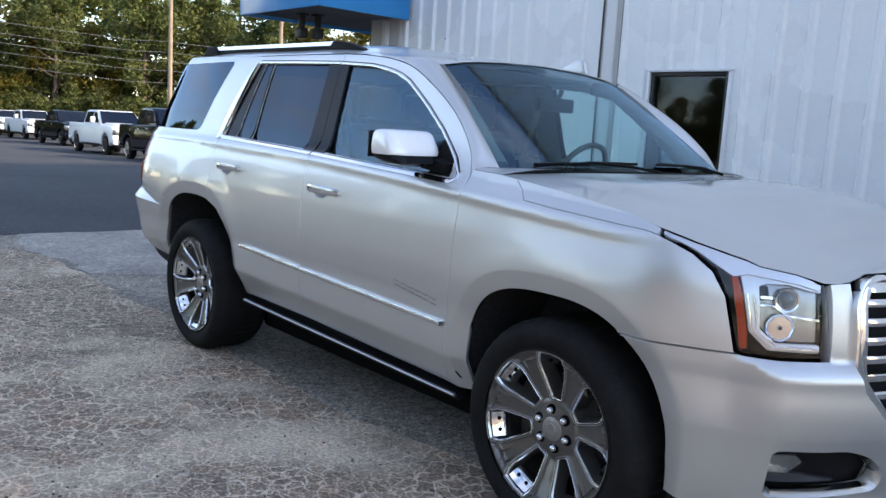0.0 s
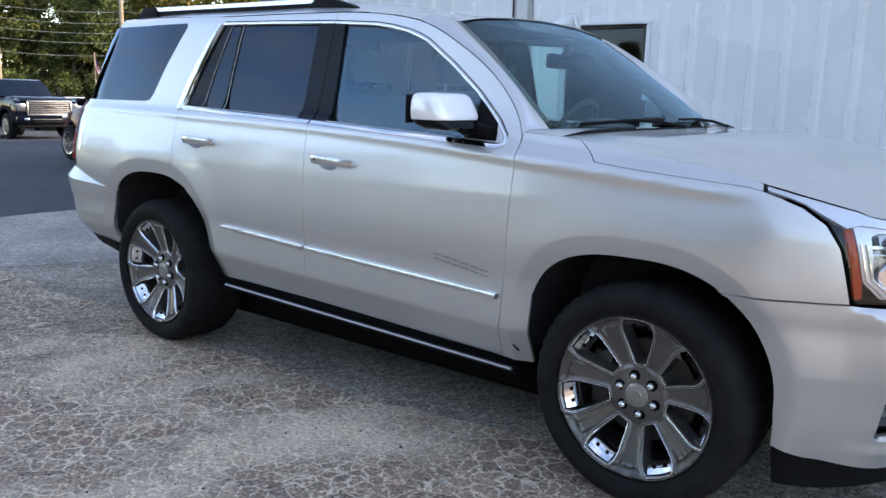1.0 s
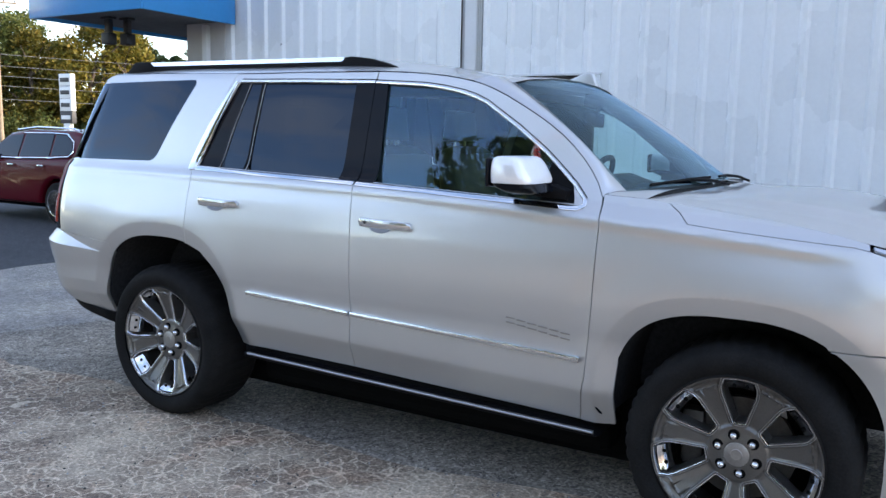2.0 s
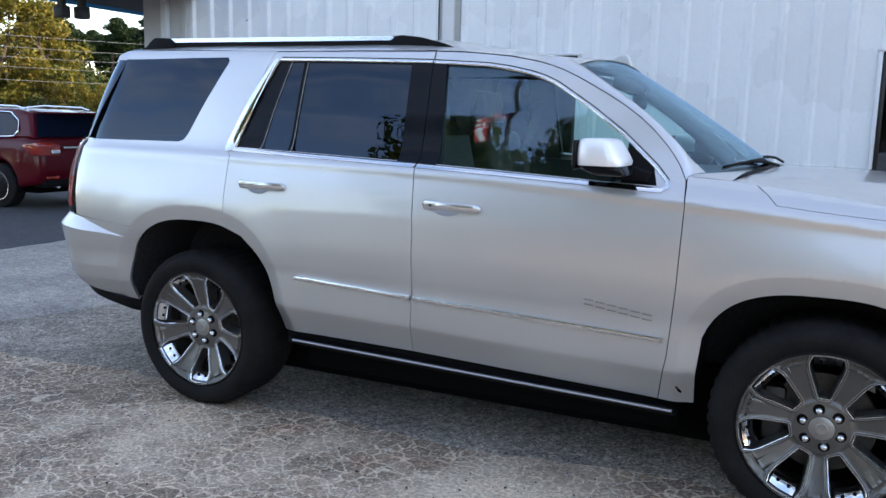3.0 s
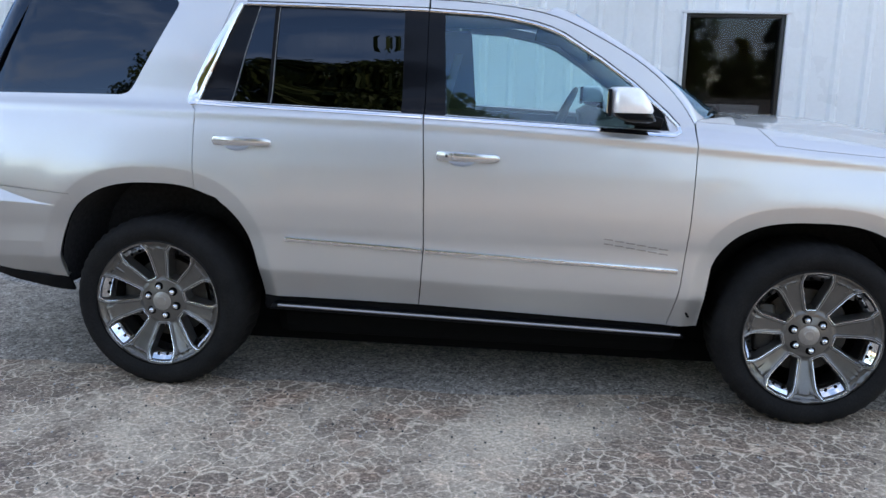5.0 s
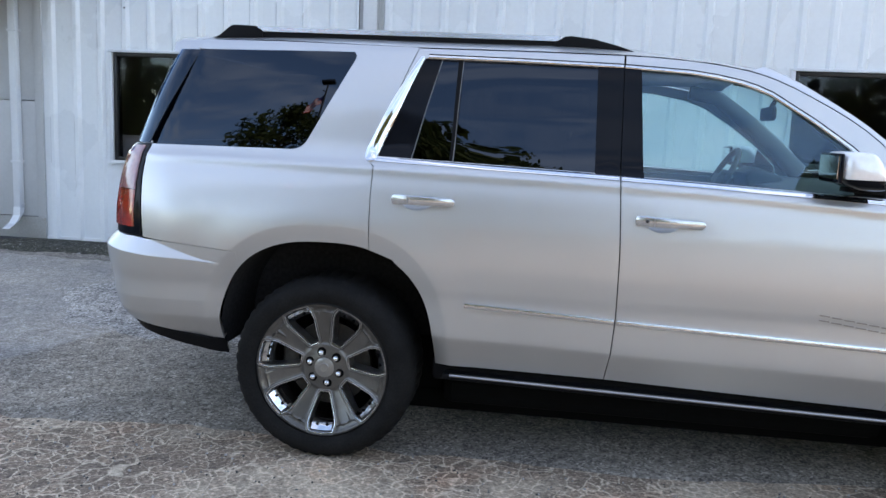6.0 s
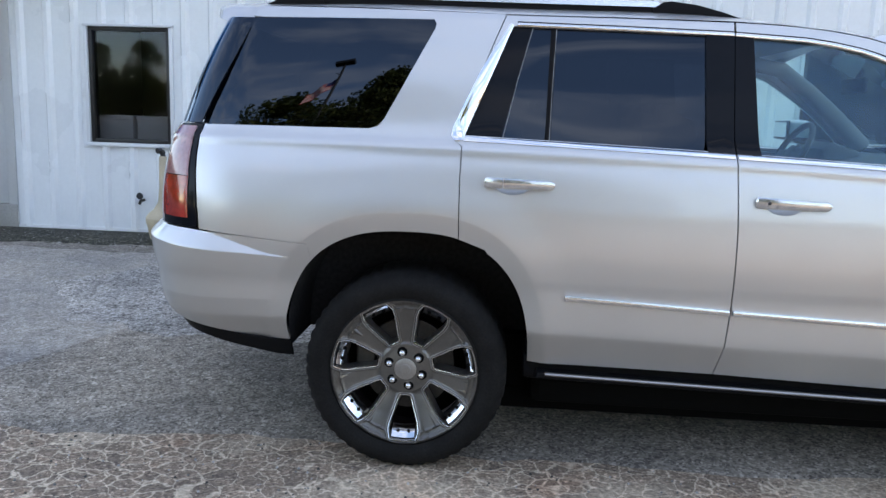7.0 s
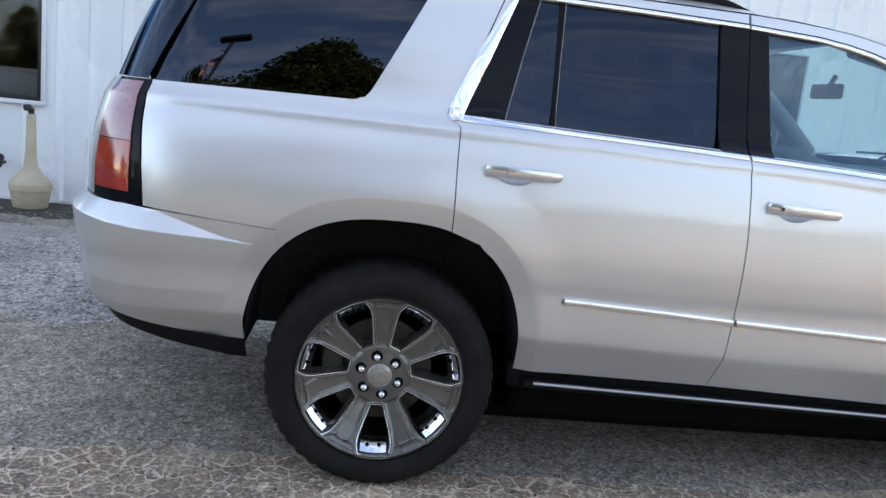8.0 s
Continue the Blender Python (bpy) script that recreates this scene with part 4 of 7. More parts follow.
# points along the folds of the skin: two close rows each
FOLDS = [(s, 0.588 - 0.0255 * (s - 0.30) + o) for s in np.arange(0.50, 2.48, 0.012) for o in (-0.004, 0.004, 0.012)]
FOLDS += [(s, CREASE(s) + o) for s in np.arange(0.20, 3.33, 0.014) for o in (-0.004, 0.004, 0.043)]
for cx, cz, w, h, nl, nr in ARCHES:
    for k in range(90):
        a = math.pi * (0.10 + 0.80 * k / 89)
        c, q = math.cos(a), math.sin(a)
        n = nl if c < 0 else nr
        for o in (1.128, 1.142):
            FOLDS.append((cx + o * w * math.copysign(abs(c)**(2 / n), c), cz + o * h * q**(2 / n)))

HANDLE_R, HANDLE_F = (0.290, 1.170, 0.558, 1.166), (1.298, 1.134, 1.572, 1.127)

def glass_face(s, z, out=0.0):
    """The plain surface of the side glass, carried straight down to the belt."""
    if z >= 1.42:
        return body(s, z, out)
    a, b = Vector(body(s, 1.42, out)), Vector(body(s, 1.52, out))
    return tuple(a + (b - a) * ((z - 1.42) / 0.10))


# lines shared by the panels
CANT = [(0.385, 1.772), (0.80, 1.765), (1.216, 1.752), (1.497, 1.736), (1.695, 1.700), (1.817, 1.656), (1.986, 1.551), (2.127, 1.451), (2.264, 1.334), (2.318, 1.272)]
ROOFSEAM = [(0.345, 1.815), (0.80, 1.813), (1.23, 1.806), (1.40, 1.798), (1.60, 1.778), (1.74, 1.752), (1.84, 1.720), (1.982, 1.652), (2.187, 1.528), (2.30, 1.425), (2.362, 1.345), (2.392, 1.29)]
_seam = smooth_line([q[0] for q in ROOFSEAM], [q[1] for q in ROOFSEAM])
ROOFSEAM = ROOFSEAM[:3] + [(x, _seam(x)) for x in (1.32, 1.40, 1.50, 1.60, 1.68, 1.74, 1.79, 1.84, 1.91, 1.982, 2.05, 2.12, 2.187, 2.245, 2.30, 2.335, 2.362, 2.380)] + ROOFSEAM[-1:]
BELT = smooth_line([0.0, 0.164, 1.231, 1.933, 2.302, 2.4], [1.337, 1.332, 1.298, 1.267, 1.249, 1.245])
SEAM_F = [(2.392, 1.29), (2.402, 1.20), (2.399, 1.05), (2.394, 0.873), (2.373, 0.601), (2.338, 0.401)]
SEAM_B = [(1.226, 1.806), (1.231, 1.30), (1.245, 1.0), (1.247, 0.732), (1.236, 0.56), (1.219, 0.437)]
SEAM_R = [(0.150, 1.335), (0.196, 1.30), (0.195, 1.171), (0.199, 0.945)]
DPILLAR = [(0.150, 1.345), (0.262, 1.60), (0.345, 1.815)]
rear_a, front_a = ARCHES

# glass outlines; the frame lies outside them
DLO_F = [(1.24, BELT(1.24) + 0.012)] + [(x, BELT(x) + 0.012) for x in (1.5, 1.8, 2.1)] + [(2.285, BELT(2.285) + 0.014)] + [(x, z) for x, z in CANT[::-1] if 1.23 < x < 2.30] + [(1.24, 1.751)]
DLO_R = [(0.205, BELT(0.205) + 0.012)] + [(x, BELT(x) + 0.012) for x in (0.5, 0.9)] + [(1.224, BELT(1.224) + 0.012), (1.224, 1.752), (0.80, 1.764), (0.376, 1.771), (0.284, 1.58)]

skin("scuff_mark", [(2.408, 0.474), (2.415, 0.478), (2.434, 0.452), (2.430, 0.444), (2.420, 0.452)], M_GLOSSBLACK, "small black scuff", gap=0.0, spacing=0.01, flange=0.0, out=0.0015, both=False)


def cup_outline(x0, z0, x1, z1):
    xm, zm = x0 + (x1 - x0) * 0.40, z0 + (z1 - z0) * 0.40 - 0.014
    return xm, zm, [Vector((xm + 0.062 * math.cos(a), zm + 0.030 * math.sin(a))) for a in [2 * math.pi * k / 28 for k in range(28)]]


front_door = skin("front_door", ROOFSEAM[2:] + SEAM_F[1:] + [(1.7, 0.421)] + SEAM_B[::-1][:-1], M_SILVER, holes=[DLO_F, cup_outline(*HANDLE_F)[2]], spacing=0.015, features=FOLDS)
rear_door = skin("rear_door", ROOFSEAM[:3][:-1] + SEAM_B + [(0.9, 0.44), (0.486, 0.443)] + arch_line(rear_a, 1, 0.46, 0.92)[1:-1] + [(0.30, 0.908), (0.199, 0.945)] + SEAM_R[::-1][1:] + DPILLAR[:2],
                 M_SILVER, holes=[DLO_R, cup_outline(*HANDLE_R)[2]], spacing=0.015, features=FOLDS)

QG = [(-0.66, 1.783), (0.072, 1.785), (0.064, 1.752), (-0.125, 1.385), (-0.165, 1.360), (-0.845, 1.355), (-0.80, 1.50), (-0.74, 1.63)]
skin("quarter_panel", [(-0.72, 1.835), (-0.30, 1.832), (0.342, 1.818)] + DPILLAR[::-1] + SEAM_R[1:] + arch_over(rear_a, 0.195, -0.375, 24) +
               [(-0.39, 0.905), (-0.60, 0.922), (-0.815, 0.943), (-0.821, 1.05), (-0.831, 1.25), (-0.831, 1.354), (-0.165, 1.358), (-0.135, 1.368), (-0.115, 1.392), (0.066, 1.752), (0.070, 1.772), (0.060, 1.786), (-0.66, 1.786), (-0.72, 1.790)], M_SILVER, gap=0.0015, spacing=0.018, features=FOLDS)
# the hood wraps over the shoulder: its cut runs down from the cowl and forward along the fold
HOODCUT = [(2.645, 1.2885), (2.69, 1.252), (2.725, 1.2165)] + [(x, CREASE(x) + 0.010) for x in (2.85, 3.0, 3.15, 3.28)] + [(3.336, 1.167)]
skin("front_fender", [(2.395, 1.305), (2.55, 1.298)] + HOODCUT +
              [(s_front_x(3.40), 1.150), (s_front_x(3.47), 1.125), (s_front_x(3.53), 1.08), (s_front_x(3.562), 1.01), (s_front_x(3.585), 0.843)] +
              [(3.45, 0.840), (3.22, 0.829)] + arch_over(front_a, 3.21, 2.50, 40) + [(2.482, 0.52), (2.476, 0.40), (2.40, 0.398)] + SEAM_F[::-1][:-1], M_SILVER, gap=0.0015, spacing=0.016, features=FOLDS)
skin("hood_side", [(2.645, 1.2885), (2.70, 1.283), (2.85, 1.266), (3.0, 1.247), (3.15, 1.224), (3.30, 1.196), (3.335, 1.188)] + HOODCUT[::-1][:-1], M_SILVER, gap=0.0015, spacing=0.016, features=FOLDS)

# doors' trim and glass
def pane(name, outline, material, parent, label, out=-0.012, holes=()):
    ob = skin(name, outline, material, label, holes=holes, gap=-0.004, spacing=0.05, flange=0.0, parent=parent, place=lambda s, z: glass_face(s, z, out))
    return ob


pane("front_window", [(1.297, BELT(1.297) + 0.006)] + [p for p in DLO_F[1:-2] if p[0] > 1.31] + [(1.40, 1.743), (1.297, 1.747)], M_GLASS_CLEAR, front_door, "clear lightly tinted glass")
pane("rear_window", [(0.535, BELT(0.535) + 0.006), (1.128, BELT(1.128) + 0.006), (1.118, 1.756), (0.545, 1.768)], M_GLASS_DARK, rear_door, "dark privacy glass")
pane("fixed_vent_window", [(0.345, BELT(0.345) + 0.006), (0.510, BELT(0.51) + 0.006), (0.520, 1.769), (0.450, 1.770)], M_GLASS_DARK, rear_door, "dark privacy glass")
skin("pillar_cover", [(1.128, BELT(1.13) + 0.008), (1.2295, BELT(1.229) + 0.008), (1.2255, 1.754), (1.118, 1.757)], M_GLOSSBLACK, "gloss black", gap=0.0, spacing=0.05, flange=0.012, out=0.002, parent=rear_door)
skin("pillar_cover", [(1.2335, BELT(1.236) + 0.008), (1.325, BELT(1.325) + 0.008), (1.297, 1.750), (1.2285, 1.753)], M_GLOSSBLACK, "gloss black", gap=0.0, spacing=0.05, flange=0.012, out=0.002, parent=front_door)
skin("vent_divider", [(0.515, BELT(0.515) + 0.008), (0.535, BELT(0.535) + 0.008), (0.545, 1.768), (0.522, 1.768)], M_BLACK, "", gap=0.0, spacing=0.05, flange=0.006, out=-0.007, parent=rear_door)
skin("pillar_cover", [(0.205, BELT(0.205) + 0.008), (0.345, BELT(0.345) + 0.008), (0.450, 1.770), (0.374, 1.772)], M_GLOSSBLACK, "gloss black", gap=0.0, spacing=0.05, flange=0.006, out=-0.010, parent=rear_door)
skin("sail_panel", [(2.14, BELT(2.14) + 0.01), (2.282, BELT(2.282) + 0.014), (2.262, 1.326), (2.15, 1.428)], M_BLACK, "black mirror base panel", gap=0.0, spacing=0.04, flange=0.006, out=-0.007, parent=front_door)


def ribbon(name, line, width, parent, material=M_CHROME, out=0.006, label="bright chrome strip", depth=0.010):
    """A narrow strip along a line on the skin, slightly domed."""
    pts = rounded_line([Vector(p) for p in line], 0.03, False, 0.0)
    rows = []
    for i, p in enumerate(pts):
        t = (pts[min(i + 1, len(pts) - 1)] - pts[max(i - 1, 0)]).normalized()
        nrm = Vector((-t.y, t.x))
        row = []
        for k, o in ((-0.5, out - depth), (-0.46, out - 0.002), (-0.2, out), (0.2, out), (0.46, out - 0.002), (0.5, out - depth)):
            q = p + nrm * (width * k)
            row.append(body(q.x, q.y, o))
        rows.append(row)
    for m in (0, 1):
        rr = rows if m == 0 else [[(x, 2 * YC - y, z) for x, y, z in row] for row in rows]
        bm = loft(rr)
        bmesh.ops.recalc_face_normals(bm, faces=bm.faces)
        mid = bm.faces[:][len(bm.faces) // 2]
        if (mid.normal.y > 0) == (m == 0):
            bmesh.ops.reverse_faces(bm, faces=bm.faces[:])
        part(name, bm, material, parent if m == 0 else suv, label)


ribbon("belt_moulding", [(x, BELT(x)) for x in (0.20, 0.5, 0.8, 1.225)], 0.020, rear_door)
ribbon("belt_moulding", [(x, BELT(x)) for x in (1.236, 1.6, 1.9, 2.1, 2.25)] + [(2.305, 1.250), (2.328, 1.262), (2.322, 1.282)], 0.020, front_door)
ribbon("window_moulding", [(1.23, 1.757), (1.497, 1.741), (1.60, 1.7265), (1.699, 1.705), (1.76, 1.686), (1.821, 1.660), (1.99, 1.555), (2.131, 1.455), (2.268, 1.338), (2.322, 1.282)], 0.013, front_door)
ribbon("window_moulding", [(0.39, 1.777), (0.80, 1.770), (1.224, 1.758)], 0.013, rear_door)
ribbon("window_seal", [(1.23, 1.7675), (1.497, 1.7515), (1.60, 1.737), (1.703, 1.7155), (1.765, 1.6965), (1.827, 1.670), (1.997, 1.564), (2.138, 1.4635), (2.275, 1.346), (2.330, 1.288)], 0.0045, front_door, M_BLACK, 0.003, "thin black seal", 0.006)
ribbon("window_seal", [(0.39, 1.7875), (0.80, 1.7805), (1.224, 1.7685)], 0.0045, rear_door, M_BLACK, 0.003, "thin black seal", 0.006)
edge_a = smooth_line([1.30, 1.34, 1.372, 1.595, 1.78], [0.150, 0.152, 0.158, 0.255, 0.360])
edge_b = smooth_line([1.30, 1.326, 1.35, 1.545, 1.776], [0.200, 0.204, 0.207, 0.286, 0.377])


def trim_face(s, z):
    """A chrome strip with a rounded section between its two edges."""
    a, b = edge_a(z), edge_b(z)
    v = min(1.0, abs((s - (a + b) / 2) / ((b - a) / 2 + 0.004)))
    return body(s, z, 0.002 + 0.011 * math.sqrt(1 - v * v * 0.96))


skin("pillar_moulding", [(0.152, 1.340), (0.165, 1.322), (0.204, 1.326), (0.207, 1.350), (0.286, 1.545), (0.377, 1.776), (0.360, 1.780), (0.255, 1.595), (0.158, 1.372)], M_CHROME, "wide bright chrome strip", gap=0.0, spacing=0.006, flange=0.012, place=trim_face, parent=rear_door, corner=0.012)
ribbon("glass_channel", [(0.352, BELT(0.352) + 0.012), (0.40, 1.56), (0.452, 1.768)], 0.0035, rear_door, M_CAP, -0.005, "thin grey glass channel", 0.005)
ribbon("glass_channel", [(0.531, BELT(0.531) + 0.012), (0.536, 1.56), (0.544, 1.766)], 0.0035, rear_door, M_CAP, -0.005, "thin grey glass channel", 0.004)
ribbon("side_moulding", [(0.618, 0.735), (0.93, 0.7225), (1.240, 0.708)], 0.022, rear_door, out=0.017, depth=0.019, material=M_SATIN)
ribbon("side_moulding", [(1.253, 0.7075), (1.8, 0.688), (2.354, 0.668)], 0.022, front_door, out=0.017, depth=0.019, material=M_SATIN)
# the badge on the door, as plain raised bars
for k in range(6):
    x0 = 2.036 + k * 0.047
    zc = 0.786 - k * 0.0068
    for o in (-0.0125, 0.0085):
        skin("badge_bar", [(x0, zc + o), (x0 + 0.038, zc + o - 0.0035), (x0 + 0.038, zc + o + 0.001), (x0, zc + o + 0.0045)], M_CAP, "small grey chrome bar", gap=0.0, spacing=0.02, flange=0.005, out=0.005, parent=front_door, per=0.012)


def handle(x0, z0, x1, z1, parent, key):
    """A flat pull handle over a round cup, with a plain end piece."""
    xm, zm, oval = cup_outline(x0, z0, x1, z1)
    skin("handle_cup", oval, M_SILVER, "", gap=-0.001, spacing=0.008, flange=0.0, parent=parent, place=lambda s, z: body(s, z, -0.024 * max(0.0, 1 - ((s - xm) / 0.063)**2 - ((z - zm) / 0.031)**2)**0.5))
    cut = x0 + (x1 - x0) * 0.27
    for a, b, nm in ((x0, cut - 0.001, "handle_end"), (cut + 0.001, x1, "handle")):
        rows = []
        n = 14
        for i in range(n + 1):
            x = a + (b - a) * i / n
            t = (x - x0) / (x1 - x0)
            z = z0 + (z1 - z0) * t
            bow = 0.014 + 0.020 * (1 - abs(2 * t - 1)**2.5)
            edge = min(1.0, (1 - abs(2 * t - 1)) / 0.05)
            h = (0.0205 - 0.003 * t) * (0.45 + 0.55 * math.sqrt(max(0.0, edge * (2 - edge))))
            bx, by, bz = body(x, z)
            rows.append([(bx, by - bow + 0.016, bz - h * 0.85), (bx, by - bow + 0.002, bz - h), (bx, by - bow - 0.002, bz - h * 0.55), (bx, by - bow - 0.004, bz + h * 0.25), (bx, by - bow - 0.001, bz + h * 0.8), (bx, by - bow + 0.005, bz + h), (bx, by - bow + 0.016, bz + h * 0.9)])
        for m in (0, 1):
            rr = rows if m == 0 else [[(x, 2 * YC - y, z) for x, y, z in r] for r in rows]
            bm = loft(rr, closed=True)
            bmesh.ops.holes_fill(bm, edges=[e for e in bm.edges if e.is_boundary])
            bmesh.ops.recalc_face_normals(bm, faces=bm.faces)
            part(nm, bm, M_HANDLE, parent if m == 0 else suv, "bright satin pull handle")
    for x in (x0 + 0.012, x1 - 0.014):
        z = z0 + (z1 - z0) * (x - x0) / (x1 - x0)
        bx, by, bz = body(x, z)
        for f in (lambda y: y, lambda y: 2 * YC - y):
            part("handle_foot", boxed(bx - 0.010, bx + 0.012, min(f(by - 0.016), f(by + 0.006)), max(f(by - 0.016), f(by + 0.006)), bz - 0.012, bz + 0.010, 0.004), M_SILVER, parent if f(1.0) == 1.0 and f(0.0) == 0.0 else suv)
    if key:
        bx, by, bz = body(x0 + 0.045, z0)
        part("key_hole", lathe([(0.0, -0.003), (0.006, -0.002), (0.007, 0.004)], "y", 12, (bx, by - 0.033, bz)), M_STEEL, parent, "dark lock cylinder")


handle(*HANDLE_R, rear_door, False)
handle(*HANDLE_F, front_door, True)

# rear corner glass, tail lamp and bumper
def quarter_face(s, z):
    """The slightly bowed face of the rear side glass."""
    x, _, _ = body(s, z)
    bow = 0.03 * (s + 0.55)**2 - 0.02 * (s + 0.35) + 0.03 * step(0.0, -0.9, s) * step(1.0, 1.8, z)
    return (x, 0.074 + 0.258 * (z - 1.355) + 0.14 * (z - 1.355) * (z - 1.785) + bow + 0.9 * float(np.interp(s, _s, _py)), z)


skin("quarter_window", QG[:5] + [(-0.862, 1.356), (-0.81, 1.497), (-0.755, 1.627), (-0.70, 1.783)], M_GLASS_DARK, "dark privacy glass", gap=-0.004, spacing=0.05, flange=0.0, corner=0.02, place=quarter_face)
skin("tailgate_window", [(-0.866, 1.357), (-0.814, 1.50), (-0.759, 1.63), (-0.704, 1.785), (S_TAIL + 0.01, 1.80), (S_TAIL + 0.01, 1.36)], M_GLASS_DARK, "dark privacy glass", gap=0.0, spacing=0.06, flange=0.004, out=-0.008)
skin("tail_lamp", [(-0.862, 1.15), (-0.866, 1.30), (-0.864, 1.345), (-1.01, 1.345), (-1.01, 1.15)], M_TAILCLEAR, "pink-clear upper tail lamp lens", gap=0.001, spacing=0.03, flange=0.02, out=0.010)
skin("tail_lamp", [(-0.862, 0.985), (-0.862, 1.148), (-1.01, 1.148), (-1.01, 0.985)], M_TAIL, "red lower tail lamp lens", gap=0.0, spacing=0.03, flange=0.02, out=0.010)
skin("lamp_surround", [(-0.826, 0.948), (-0.8255, 1.05), (-0.837, 1.25), (-0.836, 1.353), (-1.03, 1.353), (-1.03, 0.948)], M_GLOSSBLACK, "gloss black", gap=0.0, spacing=0.04, flange=0.01, out=0.002)
skin("tailgate", [(-1.034, 0.95), (-1.034, 1.353), (S_TAIL + 0.004, 1.353), (S_TAIL + 0.004, 0.95)], M_SILVER, gap=0.002, spacing=0.06, out=0.0)


WEDGE_TOP = smooth_line([-1.3, -0.95, -0.846, -0.72, -0.65, -0.52, -0.45], [0.944, 0.944, 0.942, 0.916, 0.893, 0.857, 0.850])
WEDGE_LOW = smooth_line([-1.3, -1.0, -0.72, -0.52, -0.45], [0.892, 0.887, 0.865, 0.853, 0.849])


def bumper_r(s, z):
    """The bumper's corner stands proud, with a wedge-shaped ledge that runs out towards the wheel."""
    reach = 0.046 * step(-0.45, -0.92, s) + 0.004 * step(-0.42, -0.56, s)
    a, b = WEDGE_LOW(s), WEDGE_TOP(s)
    t = min(1.0, max(0.0, (b - z) / max(0.004, b - a)))
    low = 0.16 * max(0.0, 0.672 - z) * step(-0.44, -0.6, s)
    return body(s, z, reach * t * (1 - 0.45 * step(0.84, 0.5, z)) - low)


B_FOLDS = [(s, f(s) + o) for s in np.arange(-1.5, -0.46, 0.013) for f in (WEDGE_LOW, WEDGE_TOP) for o in (-0.003, 0.003)] + [(s, 0.672 + o) for s in np.arange(-1.4, -0.46, 0.014) for o in (0.003, -0.004)]
skin("rear_bumper", [(S_TAIL + 0.004, 0.943), (-0.86, 0.943), (-0.60, 0.9215), (-0.388, 0.9045)] + arch_line(rear_a, -1, 0.86, 0.485)[1:] + [(-0.56, 0.492), (-0.70, 0.510), (-0.85, 0.537), (-0.98, 0.557), (S_TAIL + 0.004, 0.575)],
     M_SILVER, gap=0.001, spacing=0.018, flange=0.03, place=bumper_r, features=B_FOLDS)
skin("rear_valance", [(-0.485, 0.481), (-0.56, 0.488), (-0.70, 0.506), (-0.85, 0.533), (-0.98, 0.553), (S_TAIL + 0.004, 0.571), (S_TAIL + 0.004, 0.50), (-1.0, 0.497), (-0.85, 0.478), (-0.70, 0.447), (-0.49, 0.408)],
     M_BLACK, "black textured plastic", gap=0.0, spacing=0.04, flange=0.02, out=-0.006)

# front bumper with fog lamp recess
FOG0 = s_front(0.165) - 0.030
FOG = [(FOG0 + 0.030, 0.405), (FOG0 + 0.022, 0.560), (FOG0 + 0.25, 0.564), (FOG0 + 0.34, 0.535), (FOG0 + 0.43, 0.470), (FOG0 + 0.42, 0.405), (FOG0 + 0.05, 0.396)]
S_GR0 = s_front(0.338)
GRILLE = [(S_GR0, 1.02), (S_GR0 + 0.03, 1.075), (S_GR0 + 0.10, 1.092), (S_NOSE, 1.096), (S_NOSE, 0.60), (S_GR0 + 0.20, 0.60), (S_GR0 + 0.13, 0.64), (S_GR0 + 0.02, 0.76), (S_GR0, 0.82)]
S_LEDGE0, S_LEDGE1 = s_front_x(3.585), s_front(0.17)


def bumper_f(s, z):
    """The bumper stands proud of the lamp, with a sloping ledge under it."""
    low = 0.838 - 0.058 * step(S_LEDGE0, S_LEDGE1, s)
    reach = 0.050 * step(S_LEDGE0 - 0.02, S_LEDGE1, s)
    t = min(1.0, max(0.0, (0.838 - z) / max(0.020, 0.838 - low)))
    t = 1 - (1 - t)**2
    down = 1 - step(0.72, 0.50, z)
    return body(s, z, reach * t * (0.6 + 0.4 * down) + 0.012 * step(3.6, 3.8, s) * step(0.40, 0.345, z))


front_bumper = skin("front_bumper", [(3.225, 0.825), (3.45, 0.836), (s_front_x(3.588), 0.839), (s_front(0.16), 0.835), (s_front(0.272), 0.838), (s_front(0.278), 1.068), (S_GR0 - 0.004, 1.073)] +
                    [(S_GR0 - 0.004, 0.82), (S_GR0 + 0.014, 0.755), (S_GR0 + 0.125, 0.634), (S_GR0 + 0.197, 0.595), (S_NOSE - 0.002, 0.595), (S_NOSE - 0.002, 0.375), (s_front(0.45), 0.318), (s_front(0.2), 0.298), (3.55, 0.315), (3.435, 0.338)] +
                    [(3.425, 0.42)] + arch_line(front_a, 1, 0.43, 0.82)[1:], M_SILVER, holes=[rounded_line([Vector(q) for q in FOG], 0.02, True, 0.03)], gap=0.001, spacing=0.015, place=bumper_f, flange=0.055)
skin("air_dam", [(3.44, 0.336), (3.55, 0.313), (s_front(0.2), 0.296), (s_front(0.45), 0.316), (S_NOSE - 0.002, 0.373), (S_NOSE - 0.002, 0.25), (s_front(0.3), 0.205), (3.60, 0.195), (3.46, 0.20)],
     M_BLACK, "black textured plastic air dam", gap=0.0, spacing=0.05, flange=0.02, out=-0.022)
skin("fog_lamp_recess", FOG, M_BLACK, "black recess", gap=-0.004, spacing=0.04, flange=0.0, out=-0.045)
fog_ring = rounded_line([Vector(q) for q in shrink(rounded_line([Vector(q) for q in FOG], 0.02, True, 0.022), -0.007)], 0.02, True, 0.0)
ribbon("fog_lamp_bezel", fog_ring + [fog_ring[0]], 0.016, front_bumper, M_SATIN, 0.020, "satin chrome frame", 0.05)
